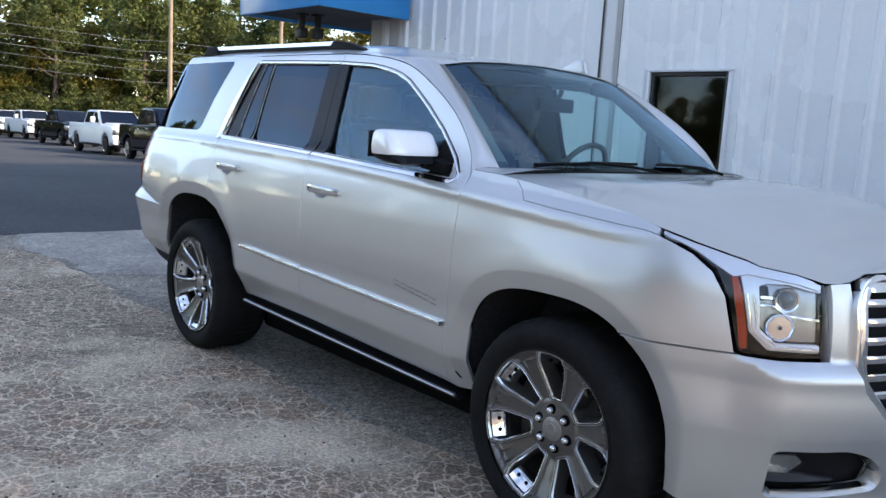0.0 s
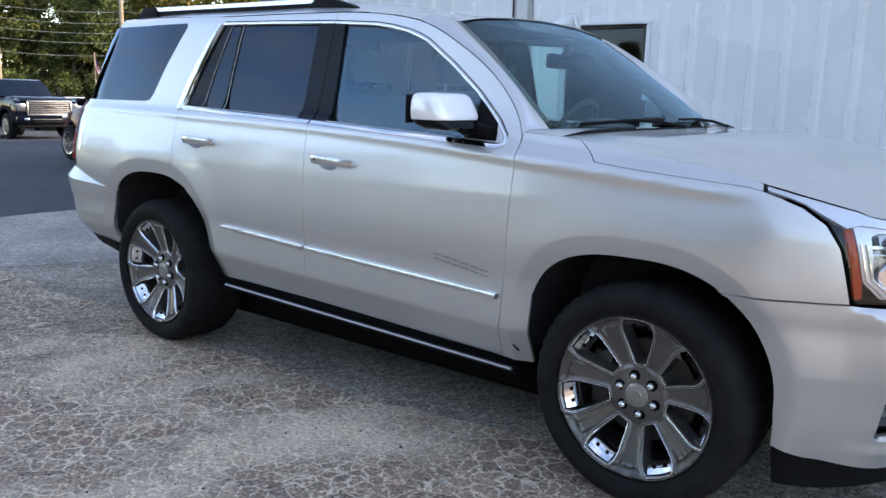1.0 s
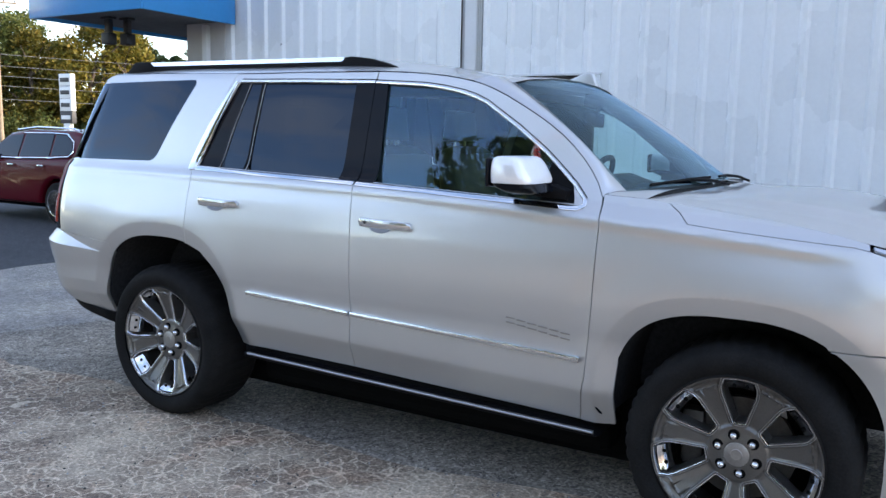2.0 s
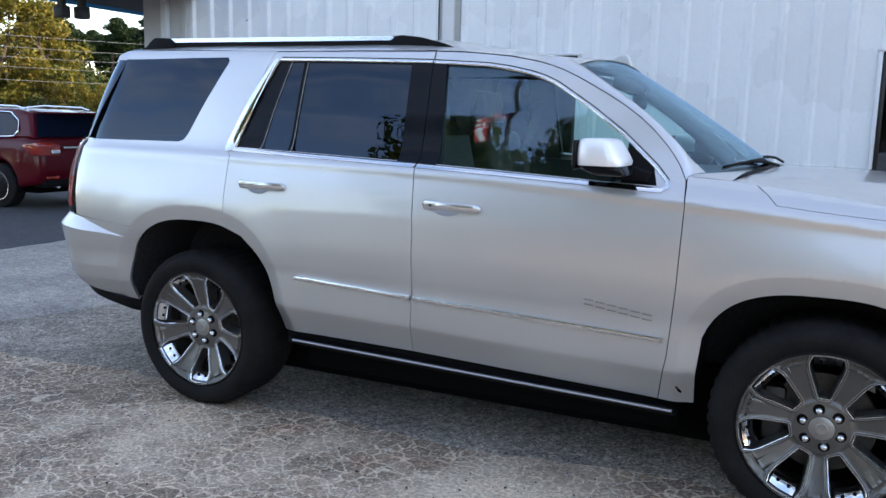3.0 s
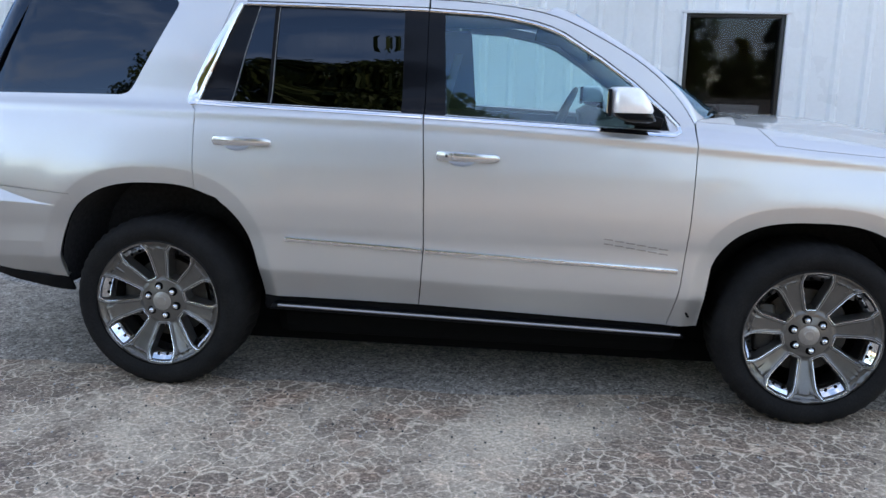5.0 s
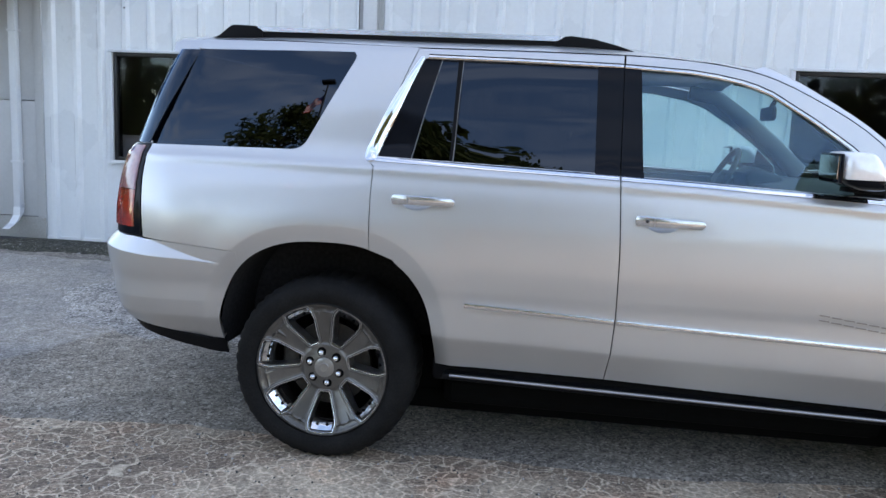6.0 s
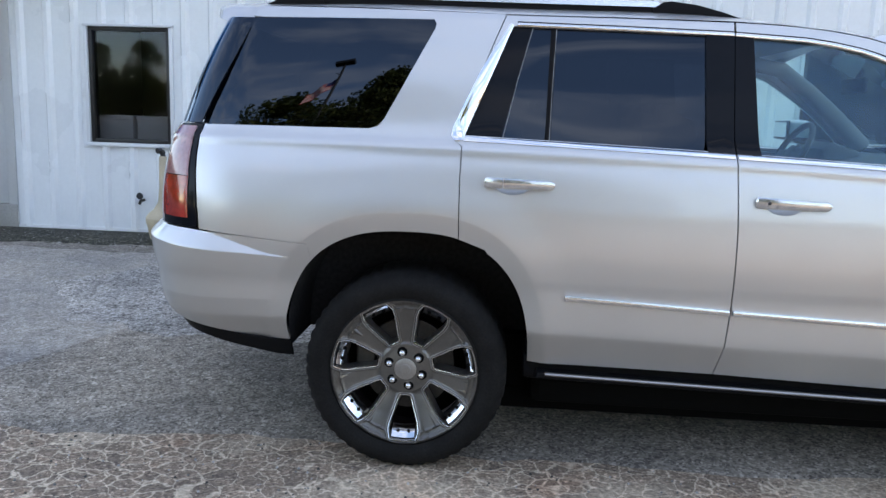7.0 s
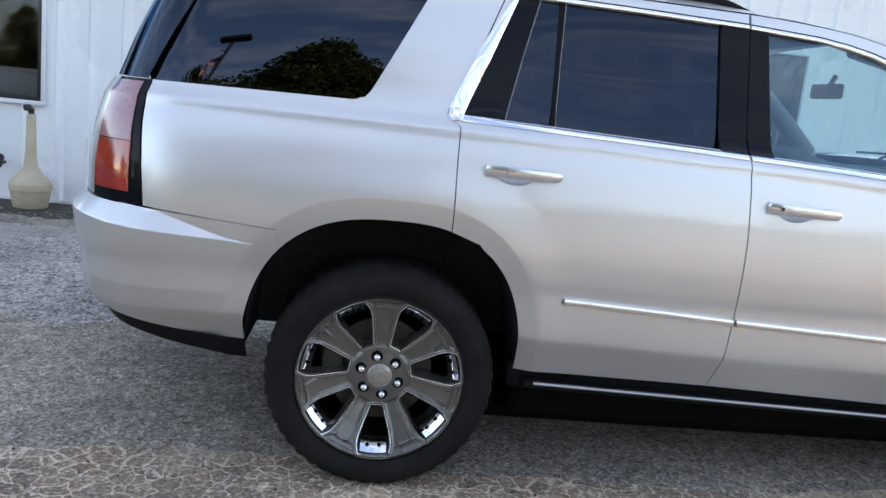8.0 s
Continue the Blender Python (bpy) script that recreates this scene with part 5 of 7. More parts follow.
skin("fog_lamp", [(FOG0 + 0.040, 0.462), (FOG0 + 0.038, 0.520), (FOG0 + 0.128, 0.522), (FOG0 + 0.150, 0.500), (FOG0 + 0.112, 0.462)], M_LAMPGREY, "grey fog lamp bowl", gap=0.0, spacing=0.02, flange=0.03, out=-0.024, corner=0.010, parent=front_bumper)
skin("fog_reflector", [(FOG0 + 0.042, 0.466), (FOG0 + 0.042, 0.496), (FOG0 + 0.062, 0.486), (FOG0 + 0.075, 0.490), (FOG0 + 0.092, 0.478), (FOG0 + 0.104, 0.481), (FOG0 + 0.110, 0.464)], M_CHROME, "bright crumpled reflector", gap=0.0, spacing=0.012, flange=0.02, out=-0.018, parent=front_bumper)
skin("fog_lens", [(FOG0 + 0.038, 0.460), (FOG0 + 0.036, 0.523), (FOG0 + 0.130, 0.525), (FOG0 + 0.153, 0.500), (FOG0 + 0.114, 0.460)], M_LENS, "clear fog lamp lens", gap=0.0, spacing=0.03, flange=0.004, out=-0.010, corner=0.010, parent=front_bumper)
skin("fog_lamp_shelf", [(FOG0 + 0.040, 0.425), (FOG0 + 0.042, 0.457), (FOG0 + 0.15, 0.457), (FOG0 + 0.30, 0.428)], M_STEEL, "dark shelf", gap=0.0, spacing=0.03, flange=0.02, out=-0.030, parent=front_bumper)
ribbon("fog_lamp_bar", [(FOG0 + 0.06, 0.400), (FOG0 + 0.20, 0.402), (FOG0 + 0.41, 0.408)], 0.024, front_bumper, M_CHROME, 0.014, "chrome bar", 0.04)

# grille
grille_back = skin("grille", GRILLE, M_BLACK, "black mesh backing of the chrome grille", gap=0.0, spacing=0.05, flange=0.0, out=-0.045)
gl = rounded_line([Vector(GRILLE[k]) for k in (3, 2, 1, 0, 8, 7, 6, 5, 4)], 0.03, False, 0.05)
ribbon("grille_surround", gl, 0.014, grille_back, M_CHROME, 0.020, "bright chrome surround", 0.03)
inner = [Vector((q.x + 0.026, min(q.y, 1.066))) for q in gl if q.x + 0.03 < S_NOSE]
ribbon("grille_inner_frame", inner, 0.040, grille_back, M_CHROME, 0.004, "chrome inner frame", 0.03)
for k in range(7):
    z = 0.665 + k * 0.058
    s0 = S_GR0 + 0.05 + (0.08 if z < 0.72 else 0.0)
    ribbon("grille_bar", [(s0, z), (S_GR0 + 0.3, z), (S_NOSE - 0.002, z)], 0.026, grille_back, M_CHROME, -0.008, "chrome bar", 0.025)

# headlamp
HL = [(3.338, 1.186), (s_front_x(3.42), 1.172), (s_front_x(3.52), 1.150), (s_front_x(3.62), 1.122), (s_front(0.13), 1.108), (s_front(0.20), 1.092), (s_front(0.262), 1.066), (s_front(0.270), 0.846),
      (s_front(0.16), 0.842), (s_front_x(3.592), 0.848), (s_front_x(3.568), 1.010), (s_front_x(3.537), 1.085), (s_front_x(3.475), 1.132), (s_front_x(3.40), 1.157), (3.345, 1.168)]
headlamp = skin("headlamp", HL, M_BLACK, "black headlamp housing with clear lens", gap=0.0, spacing=0.03, flange=0.0, out=-0.055)
skin("lens", HL, M_LENS, "clear polycarbonate lens", gap=0.0025, spacing=0.03, flange=0.01, out=0.004, parent=headlamp)
LAMP_L, LAMP_R = s_front_x(3.59), s_front(0.27)


def lamp(u, v):
    """Across the lamp's face: u from its outer to its inner edge, v up from its foot, both 0 to 1."""
    return (LAMP_L + (LAMP_R - LAMP_L) * (0.80 * u + 0.20 * u * u), 0.848 + 0.222 * v)


def lamp_part(name, line, material, label, out, flange=0.02, corner=0.006, spacing=0.012):
    return skin(name, [lamp(u, v) for u, v in line], material, label, gap=0.0, spacing=spacing, flange=flange, out=out, parent=headlamp, per=0.012, corner=corner)


lamp_part("side_reflector", [(-0.06, 1.00), (0.03, 1.00), (0.08, 0.75), (0.135, 0.25), (0.135, 0.05), (0.045, 0.04), (0.0, 0.50), (-0.04, 0.80)], M_AMBER, "amber side reflector", -0.010)
lamp_part("lamp_tube", [(0.07, 1.06), (0.43, 1.06), (0.73, 1.02), (0.94, 0.92), (0.95, 0.86), (0.84, 0.88), (0.64, 0.95), (0.38, 0.945), (0.29, 0.90), (0.29, 0.34), (0.45, 0.15), (0.92, 0.16), (0.92, 0.05), (0.38, 0.05), (0.16, 0.28), (0.11, 0.72)], M_LAMPWING, "bright C-shaped lamp tube", -0.016)
for a, b in ((0.006, 0.004), (0.024, 0.010)):
    ribbon("tube_ridge", [lamp(0.12 + a * 4, 0.80), lamp(0.17 + a * 4, 0.30 + a), lamp(0.385 + a * 4, 0.075 + a * 2), lamp(0.91, 0.075 + a * 2)], 0.007, headlamp, M_CHROME, -0.008, "chrome ridge", 0.010)
WING = [(3.350, 1.181), (s_front_x(3.42), 1.168), (s_front_x(3.52), 1.146), (s_front_x(3.62), 1.118), (s_front(0.13), 1.104), (s_front(0.20), 1.088), (s_front(0.255), 1.062),
        (s_front(0.25), 1.046), (s_front(0.20), 1.064), (s_front(0.13), 1.078), (s_front_x(3.62), 1.082), (s_front_x(3.585), 1.072), (s_front_x(3.55), 1.094), (s_front_x(3.48), 1.136), (s_front_x(3.42), 1.156), (3.352, 1.172)]
skin("upper_wing", WING, M_LAMPWING, "pale chrome wing", gap=0.0, spacing=0.012, flange=0.02, out=-0.005, parent=headlamp, per=0.012)
lamp_part("upper_bowl", [(0.30, 0.90), (0.39, 0.935), (0.64, 0.94), (0.93, 0.85), (0.925, 0.50), (0.60, 0.545), (0.47, 0.66), (0.30, 0.67)], M_LAMPGREY, "grey reflector bowl", -0.040)
lamp_part("lower_bowl", [(0.305, 0.63), (0.46, 0.62), (0.58, 0.51), (0.92, 0.475), (0.91, 0.175), (0.46, 0.17), (0.305, 0.35)], M_LAMPGREY, "grey reflector bowl", -0.036)
lamp_part("bulb_shield", [(0.30, 0.70), (0.30, 0.90), (0.40, 0.91), (0.42, 0.72)], M_GLOSSBLACK, "black shield", -0.028)
lamp_part("shield_bar", [(0.31, 0.735), (0.31, 0.775), (0.45, 0.77), (0.45, 0.735)], M_CHROME, "chrome bar", -0.022)
ribbon("bowl_rim", [lamp(0.30, 0.65), lamp(0.46, 0.645), lamp(0.59, 0.53), lamp(0.92, 0.49)], 0.008, headlamp, M_CHROME, -0.018, "chrome rim", 0.02)
for u, v, rr, kind in ((0.605, 0.735, 0.036, 0), (0.52, 0.36, 0.036, 1)):
    s, z = lamp(u, v)
    c = Vector(body(s, z, -0.034))
    nrm = (Vector(body(s, z, 0.0)) - c).normalized()
    turn_to = nrm.to_track_quat("Z", "Y").to_matrix().to_4x4()
    for m in (0, 1):
        for nm, prof, mt, lb in ((("eye_ring", [(rr * 0.80, 0.004), (rr * 0.86, 0.012), (rr, 0.014), (rr * 1.06, 0.0)], M_CHROME, "chrome ring"), ("projector", [(0.0, 0.020), (rr * 0.35, 0.018), (rr * 0.62, 0.012), (rr * 0.80, 0.002)], M_EYE, "clear projector eye")) if kind == 0 else
                                 (("bulb_cup", [(0.006, -0.016), (rr * 0.45, -0.010), (rr * 0.55, -0.012), (rr * 0.85, 0.006), (rr * 1.1, 0.016), (rr * 1.22, 0.012)], M_CHROME, "faceted chrome reflector cup"), ("bulb", [(0.0, 0.016), (0.010, 0.010), (0.012, -0.012)], M_EYE, "clear bulb"))):
            bm = lathe(prof, "z", 9 if nm == "bulb_cup" else 24)
            bmesh.ops.transform(bm, matrix=Matrix.Translation(c) @ turn_to, verts=bm.verts)
            if m:
                bmesh.ops.transform(bm, matrix=Matrix.Translation((0, 2 * YC, 0)) @ Matrix.Diagonal((1, -1, 1, 1)), verts=bm.verts)
                bmesh.ops.reverse_faces(bm, faces=bm.faces[:])
            part(nm, bm, mt, headlamp if m == 0 else suv, lb, smooth=nm != "bulb_cup")

# hood, screen, pillars and roof
edge_sz = [(2.56, 1.297), (2.70, 1.283), (2.85, 1.266), (3.0, 1.247), (3.15, 1.224), (3.30, 1.196), (s_front_x(3.42), 1.176), (s_front_x(3.52), 1.154), (s_front_x(3.62), 1.126), (s_front(0.13), 1.110), (s_front(0.20), 1.094), (s_front(0.262), 1.072), (s_front(0.30), 1.071), (s_front(0.335), 1.078), (s_front(0.40), 1.102), (s_front(0.70), 1.112), (S_NOSE - 0.012, 1.112)]
edge_l = rounded_line([Vector(p) for p in edge_sz], 0.03, False)
rows = []
for p in edge_l:
    ex, ey, ez = body(p.x, p.y)
    ey, ez = ey - 0.001, ez - 0.0015
    half_w = YC - ey
    rise = 0.085 * (0.26 + 0.74 * step(2.60, 3.35, ex)) * min(1.0, half_w / 0.75)**1.2 * step(3.99, 3.45, ex) ** 0.6
    row = []
    for k in range(33):
        u = -1 + 2 * k / 32
        u = math.copysign(abs(u)**0.8, u)
        au = abs(u)
        z = ez + rise * (1 - au**3.2) * 0.82 + 0.018 * step(0.80, 0.73, au) * step(3.95, 3.3, ex) * step(2.56, 3.0, ex)
        row.append((ex + 0.03 * (1 - u * u) * step(2.9, 2.56, ex) * 3, YC + u * half_w, z))
    rows.append(row)
bm = loft(rows)
bmesh.ops.recalc_face_normals(bm, faces=bm.faces)
part("hood", bm, M_SILVER, suv)

WS_BASE = [(2.455, 0.150, 1.312), (2.53, 0.35, 1.325), (2.60, 0.65, 1.332), (2.625, YC, 1.335)]
WS_TOP = [(1.868, 0.318, 1.748), (1.885, 0.45, 1.772), (1.895, 0.70, 1.792), (1.90, YC, 1.798)]


def full(c):
    pts = [Vector(p) for p in c]
    fine = []
    for i in range(9):
        t = i / 8 * (len(pts) - 1)
        k = min(int(t), len(pts) - 2)
        fine.append(pts[k].lerp(pts[k + 1], t - k))
    other = [Vector((p.x, 2 * YC - p.y, p.z)) for p in fine[::-1][1:]]
    return fine + other


wb, wt = full(WS_BASE), full(WS_TOP)
rows = []
for i in range(9):
    t = i / 8
    rows.append([a.lerp(b, t) + Vector((0.35, 0, 0.62)) * 0.06 * t * (1 - t) for a, b in zip(wb, wt)])
bm = loft(rows)
bmesh.ops.recalc_face_normals(bm, faces=bm.faces)
part("windscreen", bm, M_GLASS_CLEAR, suv, "clear tinted glass")

pillar_o = rounded_line([Vector(p) for p in [q for q in ROOFSEAM if q[0] > 1.735] + [(2.397, 1.303)]], 0.03, False)
po = [Vector(body(p.x, p.y + 0.002)) for p in pillar_o]


def a_pillar(flip):
    rows = []
    n = len(po)
    for i, p in enumerate(po):
        t = i / (n - 1)
        w = rows_ws(1 - t)
        row = []
        for k in range(7):
            u = k / 6
            q = p.lerp(w, u)
            bulge = (0.018 * math.sin(math.pi * u) + 0.010 * math.sin(math.pi * u)**0.5) * (1 - 0.75 * step(0.80, 1.0, t))
            q = q + Vector((0.35, -0.45, 0.80)).normalized() * bulge
            row.append((q.x, q.y if not flip else 2 * YC - q.y, q.z))
        rows.append(row)
    bm = loft(rows)
    bmesh.ops.recalc_face_normals(bm, faces=bm.faces)
    if bm.faces[:][0].normal.z < 0:
        bmesh.ops.reverse_faces(bm, faces=bm.faces[:])
    part("front_pillar", bm, M_SILVER, suv)


def rows_ws(t):
    """The edge of the windscreen, from its foot (0) to its top (1)."""
    return wb[0].lerp(wt[0], t) + Vector((0.35, 0, 0.62)) * 0.06 * t * (1 - t) + Vector((-0.004, -0.002, 0.004))


a_pillar(False)
a_pillar(True)

roof_o = [(-0.80, 1.835), (-0.30, 1.835), (0.345, 1.818), (0.80, 1.816), (1.23, 1.809), (1.40, 1.801), (1.60, 1.781), (1.74, 1.755)]
rl = rounded_line([Vector(p) for p in roof_o], 0.06, False)
rows = []
for p in rl:
    e = Vector(body(p.x, p.y))
    half_w = YC - e.y
    front = step(0.9, 1.74, p.x)
    zc = 1.905 - 0.107 * front**1.5 - 0.02 * step(0.0, -0.8, p.x)
    row = []
    for k in range(33):
        u = -1 + 2 * k / 32
        u = math.copysign(abs(u)**0.7, u)
        au = abs(u)
        row.append((e.x + 0.155 * front**3 * (1 - au**2.5) ** 0.5, YC + u * half_w, e.z + (zc - e.z) * (1 - au**(3.6 - 1.0 * front))))
    rows.append(row)
bm = loft(rows)
bmesh.ops.recalc_face_normals(bm, faces=bm.faces)
part("roof", bm, M_SILVER, suv)
# the roof's header over the windscreen
top_y, top_x, top_z = [p.y for p in wt], [p.x for p in wt], [p.z for p in wt]
head = [[Vector(p) for p in rows[-1]], []]
for p in head[0]:
    y = min(max(p.y, wt[0].y), wt[-1].y)
    head[1].append(Vector((float(np.interp(y, top_y, top_x)) + 0.004, y, float(np.interp(y, top_y, top_z)) + 0.004)))
bm = loft([head[0], [a.lerp(b, 0.5) + Vector((0, 0, 0.003)) for a, b in zip(*head)], head[1]])
bmesh.ops.recalc_face_normals(bm, faces=bm.faces)
part("roof_header", bm, M_SILVER, suv)
# rear spoiler lip
rows = []
for k in range(25):
    u = -1 + 2 * k / 24
    y = YC + u * 0.665
    z = 1.835 + 0.045 * (1 - abs(u)**3.5)
    xo = -0.765 - 0.12 * (1 - abs(u)**3)
    t, m = y - 0.035 * u, y - 0.022 * u
    rows.append([(-0.62, t, z + 0.010), (xo - 0.05, t, z + 0.004), (xo - 0.085, m, z - 0.014), (xo - 0.083, y, z - 0.050), (xo - 0.03, y + 0.010 * u, z - 0.066), (-0.62, y + 0.012 * u, z - 0.055)])
bm = loft(rows, closed=True)
ends = [e for e in bm.edges if e.is_boundary]
for e in ends:
    e.smooth = False
bmesh.ops.holes_fill(bm, edges=ends)
bmesh.ops.recalc_face_normals(bm, faces=bm.faces)
part("spoiler", bm, M_SILVER, suv)
# aerial fin
bm = extrude_outline([(1.70, 1.838), (1.75, 1.856), (1.79, 1.876), (1.815, 1.880), (1.845, 1.868), (1.868, 1.800), (1.70, 1.800)], 1.350, 1.400, 0.014, 3)
part("aerial_fin", bm, M_SILVER, suv)


def roof_rail(flip):
    s = (lambda y: 2 * YC - y) if flip else (lambda y: y)
    y0 = 0.330

    def rz(x):
        return 1.868 - 0.010 * (x + 0.2)
    bm = loft([[(x, s(y0 + a), rz(x) + 0.012 + b) for a, b in ((-0.020, 0.0), (-0.016, 0.022), (0.016, 0.022), (0.020, 0.0))] for x in np.linspace(-0.44, 0.95, 16)], closed=True)
    bmesh.ops.recalc_face_normals(bm, faces=bm.faces)
    rail = part("roof_rail", bm, M_SATIN, suv, "satin aluminium roof rail")
    under = loft([[(x, s(y0 + a), rz(x) - 0.022 + b) for a, b in ((-0.016, 0.0), (-0.014, 0.033), (0.014, 0.033), (0.016, 0.0))] for x in np.linspace(-0.44, 0.95, 16)], closed=True)
    bmesh.ops.recalc_face_normals(under, faces=under.faces)
    part("rail_base", under, M_BLACK, rail)
    for pts in ([(-0.66, 1.845), (-0.62, 1.862), (-0.565, 1.906), (-0.545, 1.910), (-0.445, 1.906), (-0.41, 1.884), (-0.41, 1.845)], [(0.925, 1.83), (0.925, 1.862), (0.968, 1.889), (1.0, 1.892), (1.10, 1.880), (1.20, 1.855), (1.30, 1.822), (1.30, 1.808)]):
        part("rail_foot", extrude_outline(pts, s(y0 - 0.026), s(y0 + 0.026), 0.007), M_BLACK, rail, "black plastic foot")


roof_rail(False)
roof_rail(True)

# sills and running boards
for m in (0, 1):
    f = (lambda y: y) if m == 0 else (lambda y: 2 * YC - y)
    part("sill", joined(boxed(0.47, 2.38, min(f(0.10), f(0.35)), max(f(0.10), f(0.35)), 0.36, 0.47, 0.02)), M_BLACK, suv, "black plastic sill")
    board = part("running_board", extrude_outline([(0.52, 0.388), (0.53, 0.412), (2.38, 0.370), (2.42, 0.350), (2.40, 0.343), (0.53, 0.384)], min(f(0.035), f(0.24)), max(f(0.035), f(0.24)), 0.010), M_BLACK, suv, "black retractable step")
    bm = loft([[(x, f(0.026 + a), 0.407 - 0.0225 * (x - 0.56) + b) for a, b in ((0.0, -0.0055), (-0.004, 0.0), (0.0, 0.0055), (0.012, 0.006), (0.012, -0.006))] for x in np.linspace(0.56, 2.40, 20)], closed=True)
    bmesh.ops.recalc_face_normals(bm, faces=bm.faces)
    part("edge_trim", bm, M_CAP, board, "bright edge strip")

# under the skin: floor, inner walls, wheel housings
# added black blocks: they pass for under-car shade and darken the ground
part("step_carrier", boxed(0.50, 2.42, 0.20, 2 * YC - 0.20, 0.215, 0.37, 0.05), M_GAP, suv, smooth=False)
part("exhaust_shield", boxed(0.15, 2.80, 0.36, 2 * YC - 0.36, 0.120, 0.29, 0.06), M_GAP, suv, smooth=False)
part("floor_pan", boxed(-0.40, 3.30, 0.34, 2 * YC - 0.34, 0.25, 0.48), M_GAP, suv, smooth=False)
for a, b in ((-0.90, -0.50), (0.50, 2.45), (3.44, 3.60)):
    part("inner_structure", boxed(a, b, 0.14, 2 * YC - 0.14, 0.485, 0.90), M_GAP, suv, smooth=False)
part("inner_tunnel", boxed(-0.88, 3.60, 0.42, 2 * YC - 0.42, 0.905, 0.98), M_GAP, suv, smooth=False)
for cx, a in ((R_AXLE, rear_a), (F_AXLE, front_a)):
    for m in (0, 1):
        f = (lambda y: y) if m == 0 else (lambda y: 2 * YC - y)
        line = arch_line(a, -1, 0.45, a[1] + a[3] * 0.9, 10) + arch_over(a, a[0] - a[2] * 0.5, a[0] + a[2] * 0.5, 10) + arch_line(a, 1, a[1] + a[3] * 0.9, 0.45, 10)
        line = [((x - a[0]) * 1.012 + a[0], z * 1.006) for x, z in line]
        bm = loft([[(x, f(body(x, z)[1] + 0.022 if y == 0.0 else y), z) for x, z in line] for y in (0.0, 0.20, 0.42)])
        back = bm.faces.new([v for v in bm.verts if abs(v.co.y - f(0.42)) < 1e-6])
        bmesh.ops.triangulate(bm, faces=[back])
        part("wheel_housing", bm, M_WELL, suv, "black liner")

# mirrors
def side_mirror(flip):
    s = (lambda y: 2 * YC - y) if flip else (lambda y: y)
    holder = part("mirror_arm", joined(extrude_outline([(2.10, 1.286), (2.25, 1.275), (2.26, 1.315), (2.19, 1.335), (2.11, 1.33)], min(s(0.02), s(0.12)), max(s(0.02), s(0.12)), 0.015)), M_BLACK, suv, "black mirror arm")
    YM = -0.062

    def ring(z, fore, aft, half, lean):
        out = []
        for j in range(32):
            a = 2 * math.pi * j / 32
            c, q = math.cos(a), math.sin(a)
            ex = math.copysign(abs(c)**0.48, c)
            out.append((2.094 + lean + (fore if ex > 0 else aft) * ex, s(YM + half * math.copysign(abs(q)**0.45, q)), z))
        return out
    cap = [ring(1.342, 0.096, 0.080, 0.134, 0.0), ring(1.356, 0.098, 0.081, 0.137, 0.0), ring(1.380, 0.088, 0.080, 0.137, -0.002), ring(1.405, 0.074, 0.078, 0.134, -0.004), ring(1.424, 0.062, 0.075, 0.129, -0.005), ring(1.435, 0.052, 0.070, 0.122, -0.006), ring(1.442, 0.038, 0.058, 0.108, -0.007), ring(1.444, 0.015, 0.03, 0.06, -0.008)]
    bm = loft(cap, closed=True)
    bmesh.ops.holes_fill(bm, edges=[e for e in bm.edges if e.is_boundary])
    bmesh.ops.recalc_face_normals(bm, faces=bm.faces)
    part("mirror_cap", bm, M_MIRRORCAP, holder, "polished bright mirror cap")
    bm = loft([ring(1.341, 0.094, 0.078, 0.132, 0.0), ring(1.326, 0.096, 0.072, 0.128, 0.008), ring(1.310, 0.090, 0.052, 0.108, 0.022), ring(1.300, 0.06, 0.035, 0.07, 0.034)], closed=True)
    bmesh.ops.holes_fill(bm, edges=[e for e in bm.edges if e.is_boundary])
    bmesh.ops.recalc_face_normals(bm, faces=bm.faces)
    part("mirror_base", bm, M_GLOSSBLACK, holder, "gloss black lower housing")
    part("mirror_bezel", boxed(2.004, 2.018, min(s(YM - 0.127), s(YM + 0.127)), max(s(YM - 0.127), s(YM + 0.127)), 1.325, 1.436, 0.006), M_GLOSSBLACK, holder, "gloss black bezel")
    part("mirror_glass", boxed(2.000, 2.0035, min(s(YM - 0.112), s(YM + 0.112)), max(s(YM - 0.112), s(YM + 0.112)), 1.340, 1.427), M_CHROME, holder, "mirror glass")


side_mirror(False)
side_mirror(True)

# wipers and cowl
bm = loft([[p + Vector((0.0, 0, -0.014)), p + Vector((0.05, 0, -0.028)), p + Vector((0.11, 0, -0.052))] for p in wb])
part("cowl", bm, M_BLACK, suv, "black plastic cowl")
for base, mid, a, b in (((2.67, 0.95, 1.322), (2.575, 0.62, 1.352), (2.50, 0.30, 1.336), (2.605, 0.86, 1.354)), ((2.66, 1.50, 1.318), (2.597, 1.24, 1.352), (2.615, 1.00, 1.354), (2.545, 1.54, 1.340))):
    arm = part("wiper_arm", tube([base, (2.63, (base[1] + mid[1]) / 2, 1.343), mid], 0.007, 8), M_BLACK, suv, "black wiper arm")
    part("wiper_blade", tube([a, mid, b], 0.006, 8), M_BLACK, arm)
